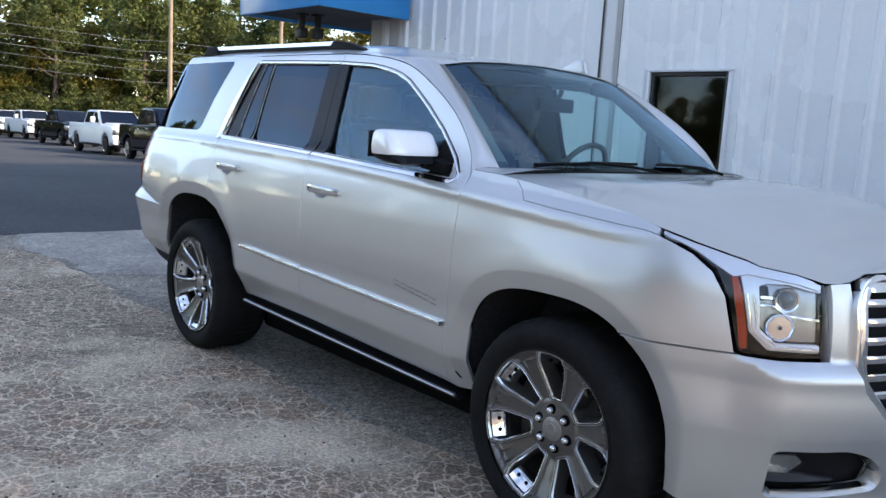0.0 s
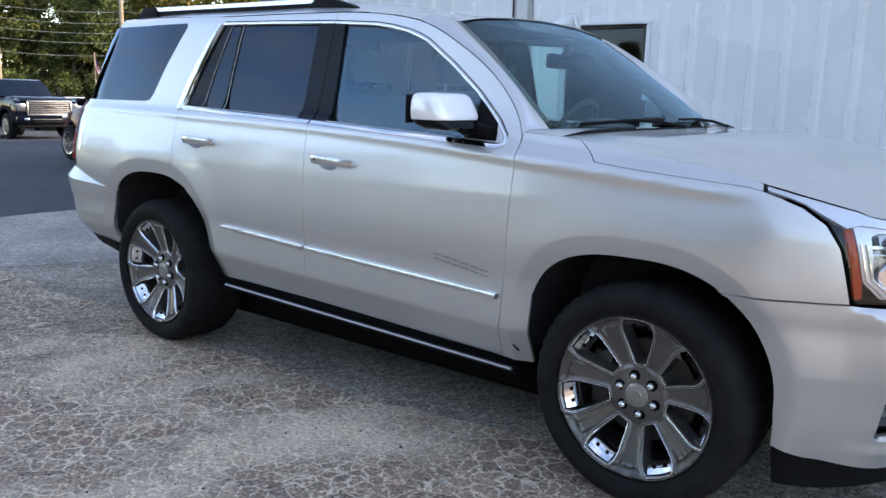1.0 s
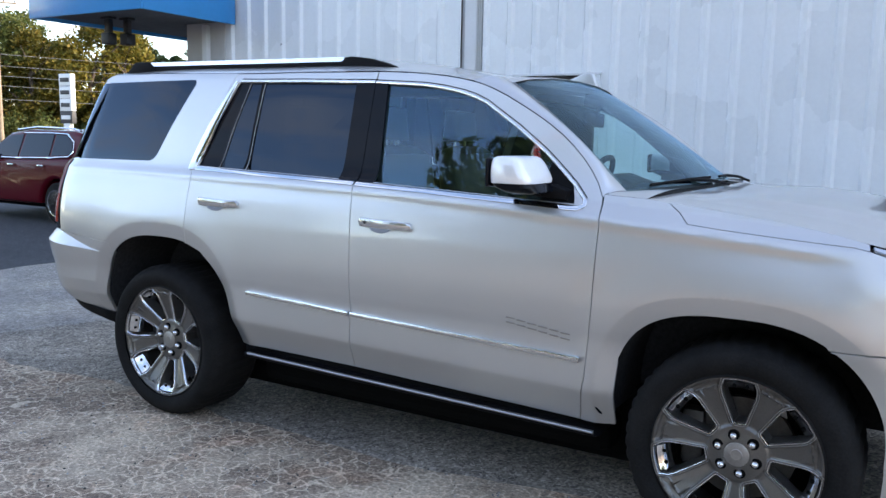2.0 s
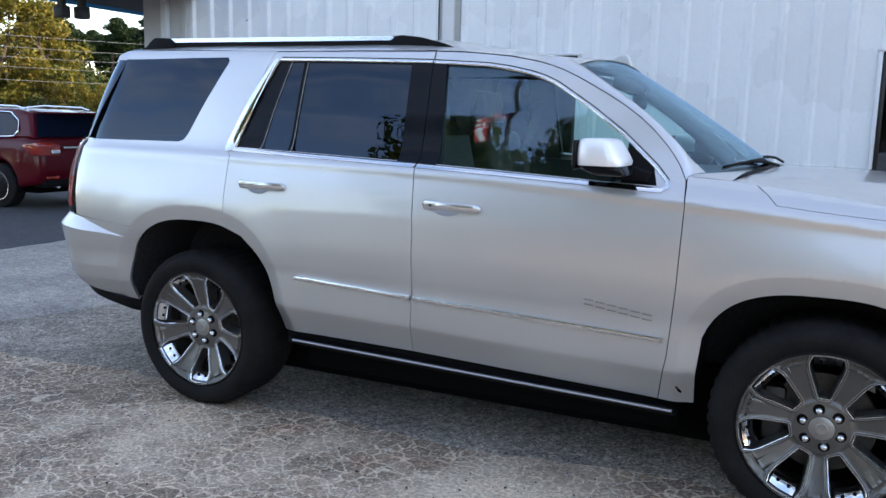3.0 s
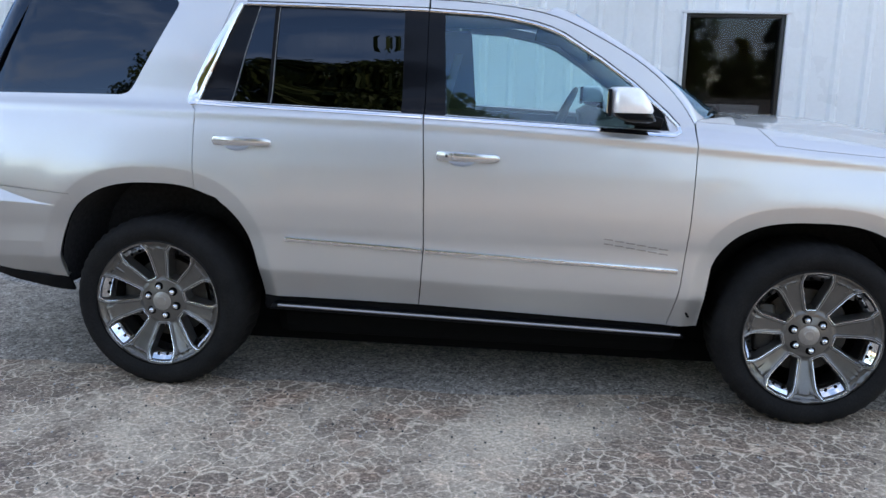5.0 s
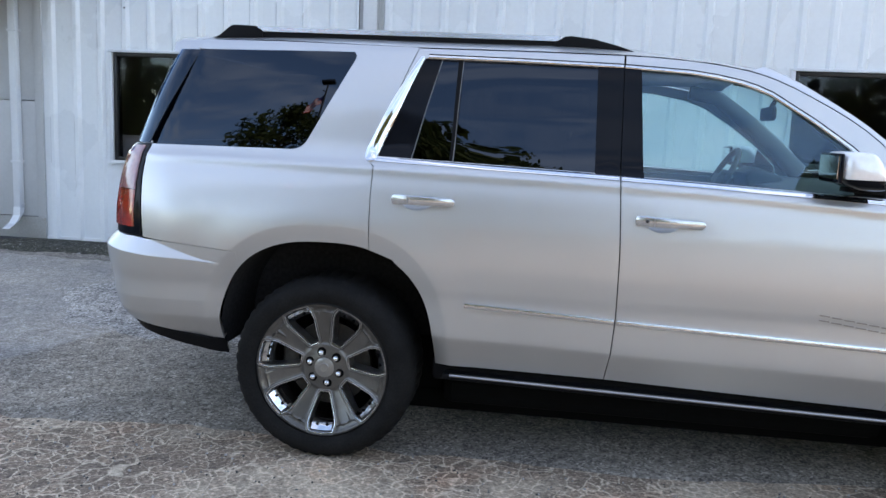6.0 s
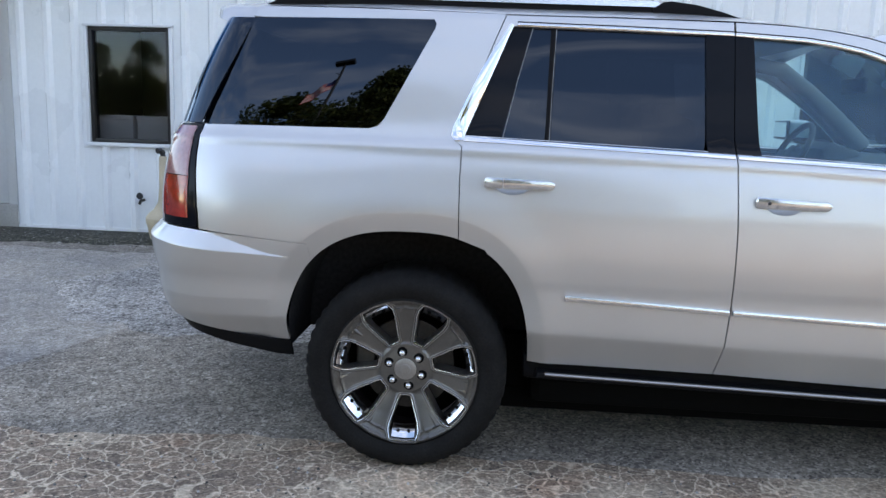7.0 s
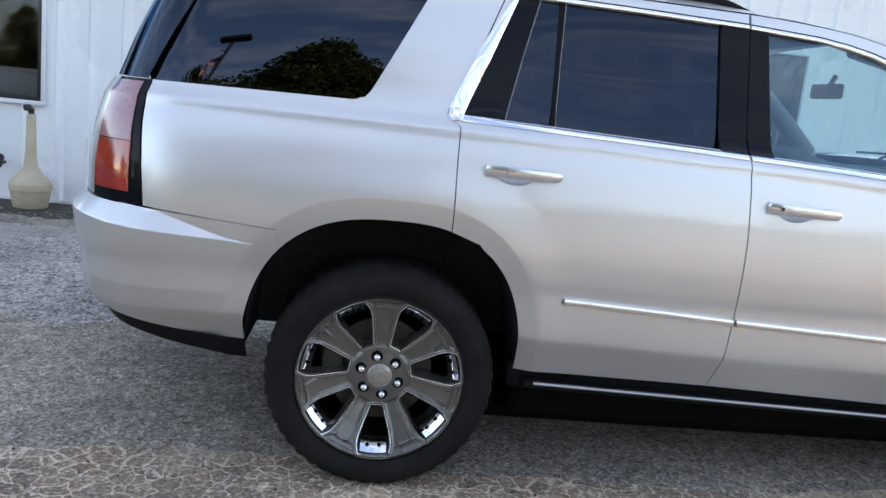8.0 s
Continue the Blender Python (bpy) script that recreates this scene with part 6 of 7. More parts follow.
for m in (0, 1):
    crest = [Vector(body(s, z)) for s, z in ((2.400, 1.304), (2.44, 1.303), (2.48, 1.301), (2.52, 1.299), (2.56, 1.296))]
    inner = [Vector(q) + Vector((0.012, -0.004, -0.004)) for q in ((2.447, 0.140, 1.311), (2.47, 0.175, 1.315), (2.50, 0.25, 1.321), (2.545, 0.33, 1.325), (2.60, 0.42, 1.327))]
    rows = [[a.lerp(b, u) + Vector((0, 0, 0.010 * math.sin(math.pi * u))) for a, b in zip(crest, inner)] for u in (0, 0.2, 0.4, 0.6, 0.8, 1)]
    if m:
        rows = [[Vector((q.x, 2 * YC - q.y, q.z)) for q in r] for r in rows]
    bm = loft(rows)
    bmesh.ops.recalc_face_normals(bm, faces=bm.faces)
    part("cowl_corner", bm, M_SILVER, suv)


# interior
def seat(x, y, name="seat", tall=1.0):
    st = part(name, extrude_outline([(x - 0.30, 0.74), (x - 0.28, 0.90), (x + 0.26, 0.93), (x + 0.28, 0.78)], y - 0.26, y + 0.26, 0.05, 3), M_SEAT, suv, "charcoal leather seat")
    part("backrest", extrude_outline([(x - 0.34, 0.86), (x - 0.16, 0.90), (x - 0.28, 1.42), (x - 0.36, 1.46), (x - 0.44, 1.42)], y - 0.25, y + 0.25, 0.05, 3), M_SEAT, st)
    part("headrest", extrude_outline([(x - 0.46, 1.49), (x - 0.34, 1.49), (x - 0.36, 1.66), (x - 0.44, 1.67)], y - 0.13, y + 0.13, 0.035, 3), M_SEAT, st)
    for q in (-0.06, 0.06):
        part("headrest_post", tube([(x - 0.40, y + q, 1.44), (x - 0.40, y + q, 1.50)], 0.007, 6), M_CHROME, st)


for y in (YC - 0.38, YC + 0.38):
    seat(1.42, y, "front_seat")
    seat(0.86, y, "rear_seat")
dash = part("dashboard", extrude_outline([(2.02, 0.85), (1.98, 1.10), (2.03, 1.245), (2.20, 1.275), (2.52, 1.270), (2.52, 0.85)], 0.14, 2 * YC - 0.14, 0.03, 3), M_DASH, suv, "dark padded dashboard")
part("instrument_hood", extrude_outline([(1.97, 1.20), (1.96, 1.30), (2.02, 1.335), (2.16, 1.29), (2.16, 1.20)], YC + 0.22, YC + 0.58, 0.03, 3), M_DASH, dash)
sw = Matrix.Translation((1.86, YC + 0.40, 1.255)) @ Matrix.Rotation(radians(-62), 4, "Y")
bm = lathe([(0.185 + 0.016 * math.cos(a), 0.016 * math.sin(a)) for a in [2 * math.pi * k / 10 for k in range(10)]], "z", 36, closed=True)
bmesh.ops.transform(bm, matrix=sw, verts=bm.verts)
wheel_rim = part("steering_wheel", bm, M_DASH, suv, "dark leather steering wheel")
bm = boxed(-0.18, 0.18, -0.025, 0.025, -0.012, 0.012, 0.01)
box(bm, -0.02, 0.18, -0.03, 0.03, -0.012, 0.012, 0.01)
box(bm, -0.065, 0.065, -0.065, 0.065, -0.035, 0.014, 0.025)
bmesh.ops.transform(bm, matrix=sw @ Matrix.Rotation(radians(90), 4, "Z"), verts=bm.verts)
part("spokes", bm, M_DASH, wheel_rim)
part("steering_column", tube([(1.88, YC + 0.40, 1.19), (2.15, YC + 0.40, 1.08)], 0.05, 12), M_DASH, wheel_rim)
rm = part("rear_view_mirror", boxed(1.985, 2.01, YC - 0.13, YC + 0.13, 1.575, 1.645, 0.012), M_BLACK, suv, "black interior mirror")
part("stalk", tube([(2.0, YC, 1.62), (2.03, YC, 1.685)], 0.012, 8), M_BLACK, rm)
part("headliner", loft([[(x, y, 1.775 - 0.0 * x) for y in np.linspace(0.27, 2 * YC - 0.27, 6)] for x in (-0.6, 0.4, 1.2, 1.72)]), M_LINER, suv, "pale grey headliner")
for q in (0, 1):
    f = (lambda y: y) if q == 0 else (lambda y: 2 * YC - y)
    part("door_trim", extrude_outline([(0.56, 0.55), (0.56, 1.29), (1.2, 1.275), (2.2, 1.24), (2.2, 0.55)], min(f(0.10), f(0.15)), max(f(0.10), f(0.15)), 0.01), M_DASH, suv, "dark inner door trim")
    part("centre_pillar", loft([[(1.13, f(0.10), 1.25), (1.33, f(0.10), 1.25)], [(1.13, f(0.225), 1.76), (1.29, f(0.225), 1.76)]]), M_DASH, suv, "dark inner pillar")
    part("seat_belt", loft([[(1.20, f(0.245), 1.62), (1.25, f(0.245), 1.62)], [(1.12, f(0.30), 1.30), (1.17, f(0.30), 1.30)], [(1.20, f(0.30), 0.95), (1.25, f(0.30), 0.95)]]), M_LINER, suv, "grey seat belt")
for q in (0, 1):
    f = (lambda y: y) if q == 0 else (lambda y: 2 * YC - y)
    line = [(1.70, 0.315, 1.742), (1.86, 0.310, 1.712), (2.02, 0.282, 1.600), (2.20, 0.245, 1.455), (2.37, 0.215, 1.300)]
    part("pillar_trim", tube([(x, f(y), z) for x, y, z in line], 0.040, 10, 0.055), M_LINER, suv, "pale grey inner pillar trim")
part("console", extrude_outline([(1.2, 0.5), (1.2, 1.02), (1.9, 1.04), (2.05, 0.95), (2.05, 0.5)], YC - 0.14, YC + 0.14, 0.03), M_DASH, suv, "dark centre console")


# wheels
def wheel(cx, y_face, flip, turn):
    """One wheel: y_face is the plane of the cap; turn is the angle of a gap between spokes."""
    sg = -1 if flip else 1
    w = part("wheel", boxed(cx - 0.05, cx + 0.05, y_face + min(0.05 * sg, 0.2 * sg), y_face + max(0.05 * sg, 0.2 * sg), HUB_Z - 0.05, HUB_Z + 0.05, 0.02), M_BRAKE, suv, "22-inch seven-spoke wheel with dark spokes and bright edges")
    at = (cx, y_face, HUB_Z)
    T = TYRE_R
    prof = [(0.2945, -0.006), (0.3035, 0.000), (0.312, -0.006), (0.330, -0.014), (0.352, -0.016), (0.372, -0.010), (0.386, 0.002), (0.395, 0.014), (0.402, 0.026), (T - 0.001, 0.045), (T, 0.085), (T, 0.125), (T, 0.165), (T, 0.205), (T - 0.001, 0.245),
            (0.402, 0.262), (0.39, 0.285), (0.35, 0.30), (0.30, 0.275)]
    bm = bmesh.new()
    seg = 144
    rings = []
    for k, (r, h) in enumerate(prof):
        ring = []
        for i in range(seg):
            a = 2 * math.pi * i / seg
            q = r
            if 7 <= k <= 14 and i % 3 == (0 if k < 10 else 1):
                q -= 0.007
            if k == 11:
                q -= 0.005
            ring.append(bm.verts.new((cx + q * math.cos(a), y_face + sg * (h - 0.033 * (1 - step(0.03, 0.16, h))), HUB_Z + q * math.sin(a))))
        rings.append(ring)
    for a, b in zip(rings[:-1], rings[1:]):
        for i in range(seg):
            j = (i + 1) % seg
            bm.faces.new((a[i], a[j], b[j], b[i]))
    bmesh.ops.recalc_face_normals(bm, faces=bm.faces)
    part("tyre", bm, M_RUBBER, w, "black road tyre")

    def dish(r):
        """How far back the face lies at radius r."""
        return float(np.interp(r, [0, 0.05, 0.085, 0.12, 0.20, 0.26, 0.285, 0.296, 0.302], [0.016, 0.016, 0.024, 0.026, 0.002, -0.020, -0.030, -0.031, -0.026]))

    N = 7

    def spoke_half(r):
        """Half the width of a spoke at radius r."""
        return r * 0.45 - float(np.interp(r, [0.10, 0.117, 0.225, 0.25, 0.281], [0.0, 0.019, 0.054, 0.057, 0.050]))

    holes = []
    for k in range(N):
        c = turn + 2 * math.pi * k / N
        pts = []
        for a, b in ((0.117, -0.019), (0.117, 0.019), (0.225, 0.054), (0.25, 0.057), (0.279, 0.049), (0.284, 0.0), (0.279, -0.049), (0.25, -0.057), (0.225, -0.054)):
            pts.append(Vector((a * math.cos(c) - b * math.sin(c), a * math.sin(c) + b * math.cos(c))))
        holes.append(rounded_line(pts, 0.010, True, 0.003))
    rim_line = [Vector((0.2975 * math.cos(2 * math.pi * i / 96), 0.2975 * math.sin(2 * math.pi * i / 96))) for i in range(96)]

    def place(u, v):
        r = math.hypot(u, v)
        a = math.atan2(v, u)
        ph = ((a - turn) / (2 * math.pi / N) + 0.5) % 1.0 - 0.5
        side = r * math.sin((0.5 - abs(ph)) * 2 * math.pi / N)
        ch = spoke_half(r) - 0.015
        groove = 0.0065 * (1 - step(ch - 0.003, ch + 0.003, side)) * step(0.098, 0.112, r) * (1 - step(0.257, 0.261, r))
        groove += 0.012 * (1 - step(ch - 0.007, ch - 0.001, side)) * step(0.261, 0.266, r) * (1 - step(0.282, 0.287, r))
        return (cx + u, y_face + sg * (dish(r) + groove), HUB_Z + v)

    folds = []
    for k in range(N):
        c = turn + 2 * math.pi * (k + 0.5) / N
        for r in np.arange(0.105, 0.288, 0.008):
            for o in (-0.018, -0.012):
                for q in (-1, 1):
                    b = q * (spoke_half(r) + o)
                    folds.append((r * math.cos(c) - b * math.sin(c), r * math.sin(c) + b * math.cos(c)))
        for r in (0.257, 0.261, 0.266, 0.282, 0.287):
            for b in np.arange(-0.035, 0.036, 0.01):
                folds.append((r * math.cos(c) - b * math.sin(c), r * math.sin(c) + b * math.cos(c)))
    me = panel_mesh("spokes", rim_line, [shrink(h, -0.007) for h in holes], place, 0.0075, 0.05, None, folds)
    if sg < 0:
        me.flip_normals()
    me.materials.append(M_WHEEL)
    attach(new("spokes", me), w)
    for h in holes:
        lines = []
        for lp, dz in ((shrink(h, -0.0072), 0.0006), (shrink(h, -0.0058), -0.0012), (shrink(h, -0.0036), -0.0008), (h, 0.006)):
            lines.append([Vector(place(q.x, q.y)) + Vector((0, sg * dz, 0)) for q in lp])
        ridge = [[Vector(place(q.x, q.y)) + Vector((0, sg * dz, 0)) for q in shrink(h, -o)] for o, dz in ((0.0110, 0.0004), (0.0122, -0.0016), (0.0134, -0.0016), (0.0146, 0.0004))]
        bm = loft(ridge, closed=True)
        bmesh.ops.recalc_face_normals(bm, faces=bm.faces)
        part("spoke_ridge", bm, M_CAP, w, "thin satin ridge")
        walls = [lines[-1], [Vector(place(p.x, p.y)) + Vector((0, sg * 0.075, 0)) for p in shrink(h, 0.002)]]
        for nm, ls, mt, lb in (("bright_edge", lines, M_SATIN, "machined bright edge"), ("spoke_wall", walls, M_WHEEL, "")):
            bm = loft(ls, closed=True)
            bmesh.ops.recalc_face_normals(bm, faces=bm.faces)
            part(nm, bm, mt, w, lb)
    part("barrel",
         loft([[(cx + r * math.cos(2 * math.pi * i / 72), y_face + sg * h, HUB_Z + r * math.sin(2 * math.pi * i / 72)) for i in range(72)] for r, h in ((0.2985, -0.026), (0.2985, -0.016), (0.288, -0.004), (0.283, 0.03), (0.279, 0.12), (0.272, 0.25))], closed=True), M_WHEEL, w, "dark inner barrel")
    for k in range(N):
        c = turn + 2 * math.pi * k / N

        def spot(r, a, h):
            return Vector((cx + r * math.cos(c + a), y_face + sg * h, HUB_Z + r * math.sin(c + a)))
        rows = [[spot(r, a * wd, h) for a in (-1, -0.6, -0.2, 0.2, 0.6, 1)] for r, wd, h in ((0.278, 0.170, -0.019), (0.266, 0.176, -0.006), (0.247, 0.188, 0.014), (0.243, 0.190, 0.045))]
        bm = loft(rows)
        bmesh.ops.recalc_face_normals(bm, faces=bm.faces)
        plate = part("rim_insert", bm, M_CHROME, w, "bright chrome insert with two rivets")
        for a in (-0.085, 0.085):
            bm = bmesh.new()
            bmesh.ops.create_uvsphere(bm, u_segments=8, v_segments=6, radius=0.0078, matrix=Matrix.Translation(spot(0.2575, a, 0.003)))
            part("rivet", bm, M_GAP, plate)
    part("brake_disc", lathe([(0.0, 0.10 * sg), (0.19, 0.10 * sg), (0.19, 0.128 * sg), (0.0, 0.128 * sg)], "y", 48, at), M_BRAKE, w)
    part("backing_plate", lathe([(0.0, 0.17 * sg), (0.265, 0.17 * sg), (0.265, 0.18 * sg), (0.0, 0.18 * sg)], "y", 40, at), M_GAP, w)
    part("caliper", boxed(cx - 0.215, cx - 0.13, y_face + min(0.075 * sg, 0.15 * sg), y_face + max(0.075 * sg, 0.15 * sg), HUB_Z - 0.10, HUB_Z + 0.12, 0.02), M_BRAKE, w)
    part("centre_cap", lathe([(0.0, 0.009 * sg), (0.020, 0.008 * sg), (0.022, 0.010 * sg), (0.036, 0.011 * sg), (0.044, 0.014 * sg), (0.046, 0.020 * sg), (0.046, 0.034 * sg)], "y", 32, at), M_CAP, w, "plain satin cap")
    for k in range(6):
        a = turn + 0.2 + k * math.pi / 3
        lx, lz = cx + 0.0695 * math.cos(a), HUB_Z + 0.0695 * math.sin(a)
        part("lug_recess", lathe([(0.0, 0.0045 * sg), (0.0195, 0.0045 * sg), (0.0225, 0.0125 * sg)], "y", 18, (lx, y_face + 0.013 * sg, lz)), M_GAP, w, "black recess")
        part("lug_nut", lathe([(0.0, -0.013 * sg), (0.006, -0.0125 * sg), (0.0105, -0.009 * sg), (0.0128, -0.003 * sg), (0.0136, 0.02 * sg)], "y", 12, (lx, y_face + 0.013 * sg, lz)), M_CHROME, w, "bright chrome nut")
    return w


wheel(R_AXLE, 0.0, False, radians(-90))
wheel(F_AXLE, 0.0, False, radians(90))
wheel(R_AXLE, 2 * YC, True, radians(-70))
wheel(F_AXLE, 2 * YC, True, radians(80))


# ---- trees ----
def crown_mesh(name, material, height, spread, base, count, leaf, seed, pine=False, n=46):
    """Many small leaf sprays in clumps round the limbs, with gaps between."""
    rnd = random.Random(seed)
    verts, faces = [], []
    clumps = []
    for k in range(n):
        t = rnd.random()
        z = base + (height - base) * (0.05 + 0.95 * t)
        if pine:
            r = spread * (1.0 - 0.85 * (z - base) / (height - base)) * rnd.uniform(0.3, 1.0)
        else:
            r = spread * math.sin(math.pi * min(0.97, 0.12 + 0.86 * (z - base) / (height - base)))**0.6 * rnd.uniform(0.25, 1.0)
        a = rnd.uniform(0, 6.283)
        clumps.append((r * math.cos(a), r * math.sin(a), z, rnd.uniform(0.55, 1.25) * spread * (0.26 if pine else 0.34)))
    for i in range(count):
        cx, cy, cz, cr = clumps[rnd.randrange(n)]
        d = Vector((rnd.gauss(0, 1), rnd.gauss(0, 1), rnd.gauss(0, 1))).normalized() * cr * rnd.random()**0.45
        p = Vector((cx, cy, cz)) + Vector((d.x, d.y, d.z * (0.55 if pine else 0.75)))
        u = Vector((rnd.gauss(0, 1), rnd.gauss(0, 1), rnd.gauss(0, 0.7))).normalized()
        v = u.cross(Vector((rnd.gauss(0, 1), rnd.gauss(0, 1), rnd.gauss(0, 1)))).normalized()
        s = leaf * rnd.uniform(0.6, 1.4)
        k = len(verts)
        verts += [p - u * s, p + v * s * 0.55, p + u * s, p - v * s * 0.55]
        faces += [(k, k + 1, k + 2), (k, k + 2, k + 3)]
    me = bpy.data.meshes.new(name)
    me.from_pydata(verts, [], faces)
    me.materials.append(material)
    return me


def trunk_bm(height, r, seed, pine=False):
    rnd = random.Random(seed)
    line = [(0.12 * rnd.uniform(-1, 1) * i, 0.12 * rnd.uniform(-1, 1) * i, height * 0.9 * i / 5 - (0.3 if i == 0 else 0)) for i in range(6)]
    parts = [tube(line, r, 9, r * 0.25)]
    for k in range(9):
        z0 = height * (0.25 + 0.06 * k)
        i = min(4, int(z0 / (height * 0.18)))
        p0 = Vector(line[i]).lerp(Vector(line[i + 1]), (z0 - line[i][2]) / (line[i + 1][2] - line[i][2]))
        a = rnd.uniform(0, 6.283)
        ln = height * rnd.uniform(0.12, 0.24)
        up = 0.15 if pine else 0.55
        parts.append(tube([p0, p0 + Vector((math.cos(a) * ln * 0.5, math.sin(a) * ln * 0.5, ln * up * 0.5)), p0 + Vector((math.cos(a) * ln, math.sin(a) * ln, ln * up * 1.2))], r * 0.35, 6, r * 0.08))
    return joined(*parts)


def tree_kind(name, label, material, height, spread, base, count, leaf, seed, pine=False, n=46):
    t = new(name)
    tagged(t, label, "tree")
    part("trunk", trunk_bm(height, 0.20 + height * 0.008, seed, pine), M_BARK, t)
    c = new("crown", crown_mesh("crown", material, height, spread, base, count, leaf, seed + 50, pine, n))
    attach(c, t)
    return t


KINDS = [tree_kind("broadleaf_tree", "tall green broadleaf tree at the edge of the lot", M_LEAF, 11.5, 3.6, 0.6, 9500, 0.15, 1),
         tree_kind("broadleaf_tree", "green broadleaf tree with thin upper branches", M_LEAF, 12.5, 3.3, 0.9, 9000, 0.15, 2),
         tree_kind("broadleaf_tree", "yellowing autumn broadleaf tree beyond the lot", M_LEAFYELLOW, 9.5, 3.4, 0.5, 8500, 0.15, 3),
         tree_kind("pine_tree", "dark green pine rising behind the other trees", M_PINE, 13.0, 2.9, 1.2, 10500, 0.16, 4, True),
         tree_kind("shrub", "dense green shrub under the trees", M_LEAF, 3.6, 2.6, 0.05, 4200, 0.13, 5),
         tree_kind("broadleaf_tree", "broad dense green tree across the lot", M_LEAF, 15.4, 4.4, 1.2, 130000, 0.15, 6, False, 320)]
FAR = "trees beyond the lot"
for k in KINDS:
    tagged(k, group=FAR)


def polar(az, d):
    return 4.0 + d * math.cos(radians(az)), -2.5 + d * math.sin(radians(az))


rt = random.Random(21)
placed = []
az = 136.0
while az < 184:
    for d, picks in ((rt.uniform(82, 87), "a"), (rt.uniform(91, 97), "b"), (rt.uniform(100, 108), "c")):
        x, y = polar(az + rt.uniform(-0.8, 0.8), d)
        if az < 141.5:
            k = KINDS[3] if picks != "a" else KINDS[2]
            sc = rt.uniform(0.74, 0.92) if picks != "a" else rt.uniform(0.50, 0.62)
        elif az < 147:
            k, sc = KINDS[2], rt.uniform(1.05, 1.30)
        else:
            k = rt.choice([KINDS[0], KINDS[1], KINDS[0], KINDS[3]] if picks != "a" else [KINDS[0], KINDS[1], KINDS[0], KINDS[1], KINDS[2]])
            sc = rt.uniform(0.86, 1.16) * (1.0 if picks == "a" else 1.12)
        placed.append((k, x, y, sc))
    x, y = polar(az + rt.uniform(-0.5, 0.5), 79 + rt.uniform(-1.5, 1.5))
    placed.append((KINDS[4], x, y, rt.uniform(0.8, 1.2)))
    az += 2.1
# one broad tree and a small one near the lamp post across the lot, a stand further along, and the far tree line
for k, x, y, sc in ((5, -3.3, -20.5, 0.88), (5, 0.4, -23.0, 0.80), (1, -9.9, -21.8, 1.12)):
    placed.append((KINDS[k], x, y, sc))
for i in range(4):
    placed.append((rt.choice(KINDS[:2]), 1.5 + 2.6 * i + rt.uniform(-0.8, 0.8), -30 - 0.3 * i + rt.uniform(-2, 2), rt.uniform(0.50, 0.70)))
for i in range(40):
    placed.append((KINDS[4], -150 + i * 6.2 + rt.uniform(-2, 2), -104 + rt.uniform(-3, 3), rt.uniform(1.3, 1.9)))
for i in range(12):
    placed.append((rt.choice(KINDS[:2]), -30 - 2.2 * i + rt.uniform(-1, 1), -34 + 1.6 * i + rt.uniform(-2, 2), rt.uniform(0.75, 1.0)))
for i in range(56):
    placed.append((rt.choice(KINDS[:4]), -150 + i * 4.6 + rt.uniform(-1.5, 1.5), -112 + rt.uniform(-6, 6), rt.uniform(0.75, 1.15)))
for i in range(30):
    a = -68 + i * 4.6 + rt.uniform(-1.2, 1.2)
    placed.append((rt.choice(KINDS[:4]), 4 + 78 * math.cos(radians(a)), -2.5 + 78 * math.sin(radians(a)), rt.uniform(0.75, 1.05)))
for i in range(14):
    x, y = polar(134.5 + 0.62 * i + rt.uniform(-0.2, 0.2), rt.uniform(88, 104))
    placed.append((KINDS[3], x, y, rt.uniform(0.84, 0.98)))
for i in range(7):
    x, y = polar(136.0 + 0.95 * i + rt.uniform(-0.2, 0.2), rt.uniform(76, 80))
    placed.append((KINDS[2], x, y, rt.uniform(0.42, 0.56)))
    x, y = polar(135.0 + 1.1 * i + rt.uniform(-0.2, 0.2), rt.uniform(82, 86))
    placed.append((KINDS[4], x, y, rt.uniform(1.3, 1.7)))
first = {}
for k, x, y, sc in placed:
    m = pose(x, y, fall(x, y) - 0.1, 0, 0, rt.uniform(0, 360)) @ Matrix.Scale(sc, 4)
    if k not in first:
        first[k] = True
        k.matrix_basis = m
    else:
        c = copy_thing(k, Matrix.Identity(4))
        c.matrix_basis = m


# ---- other vehicles: built at the origin, nose towards +x ----
def paint(name, color, metal=0.3):
    return mat(name, color, 0.35, metal, grain=0.05, scale=500, coat=0.35, stain=0.03, spec=0.35)


M_WHITE = paint("white_car_paint", (0.74, 0.75, 0.76), 0.0)
M_BLACKPAINT = mat("black_car_paint", (0.003, 0.004, 0.009), 0.08, 0.0, grain=0.1, scale=300, spec=0.12)
M_RED = mat("dark_red_metallic_paint", (0.085, 0.003, 0.008), 0.22, 0.0, grain=0.05, scale=500, coat=0.25, stain=0.03, spec=0.10)
M_GREYPAINT = paint("grey_car_paint", (0.22, 0.23, 0.25), 0.4)


def arch_points(cx, r, z0, n=9):
    """Points of a wheel opening from front to rear, open at the bottom."""
    return [(cx + r * math.cos(math.pi * i / n), z0 + r * 1.02 * math.sin(math.pi * i / n)) for i in range(n + 1)]


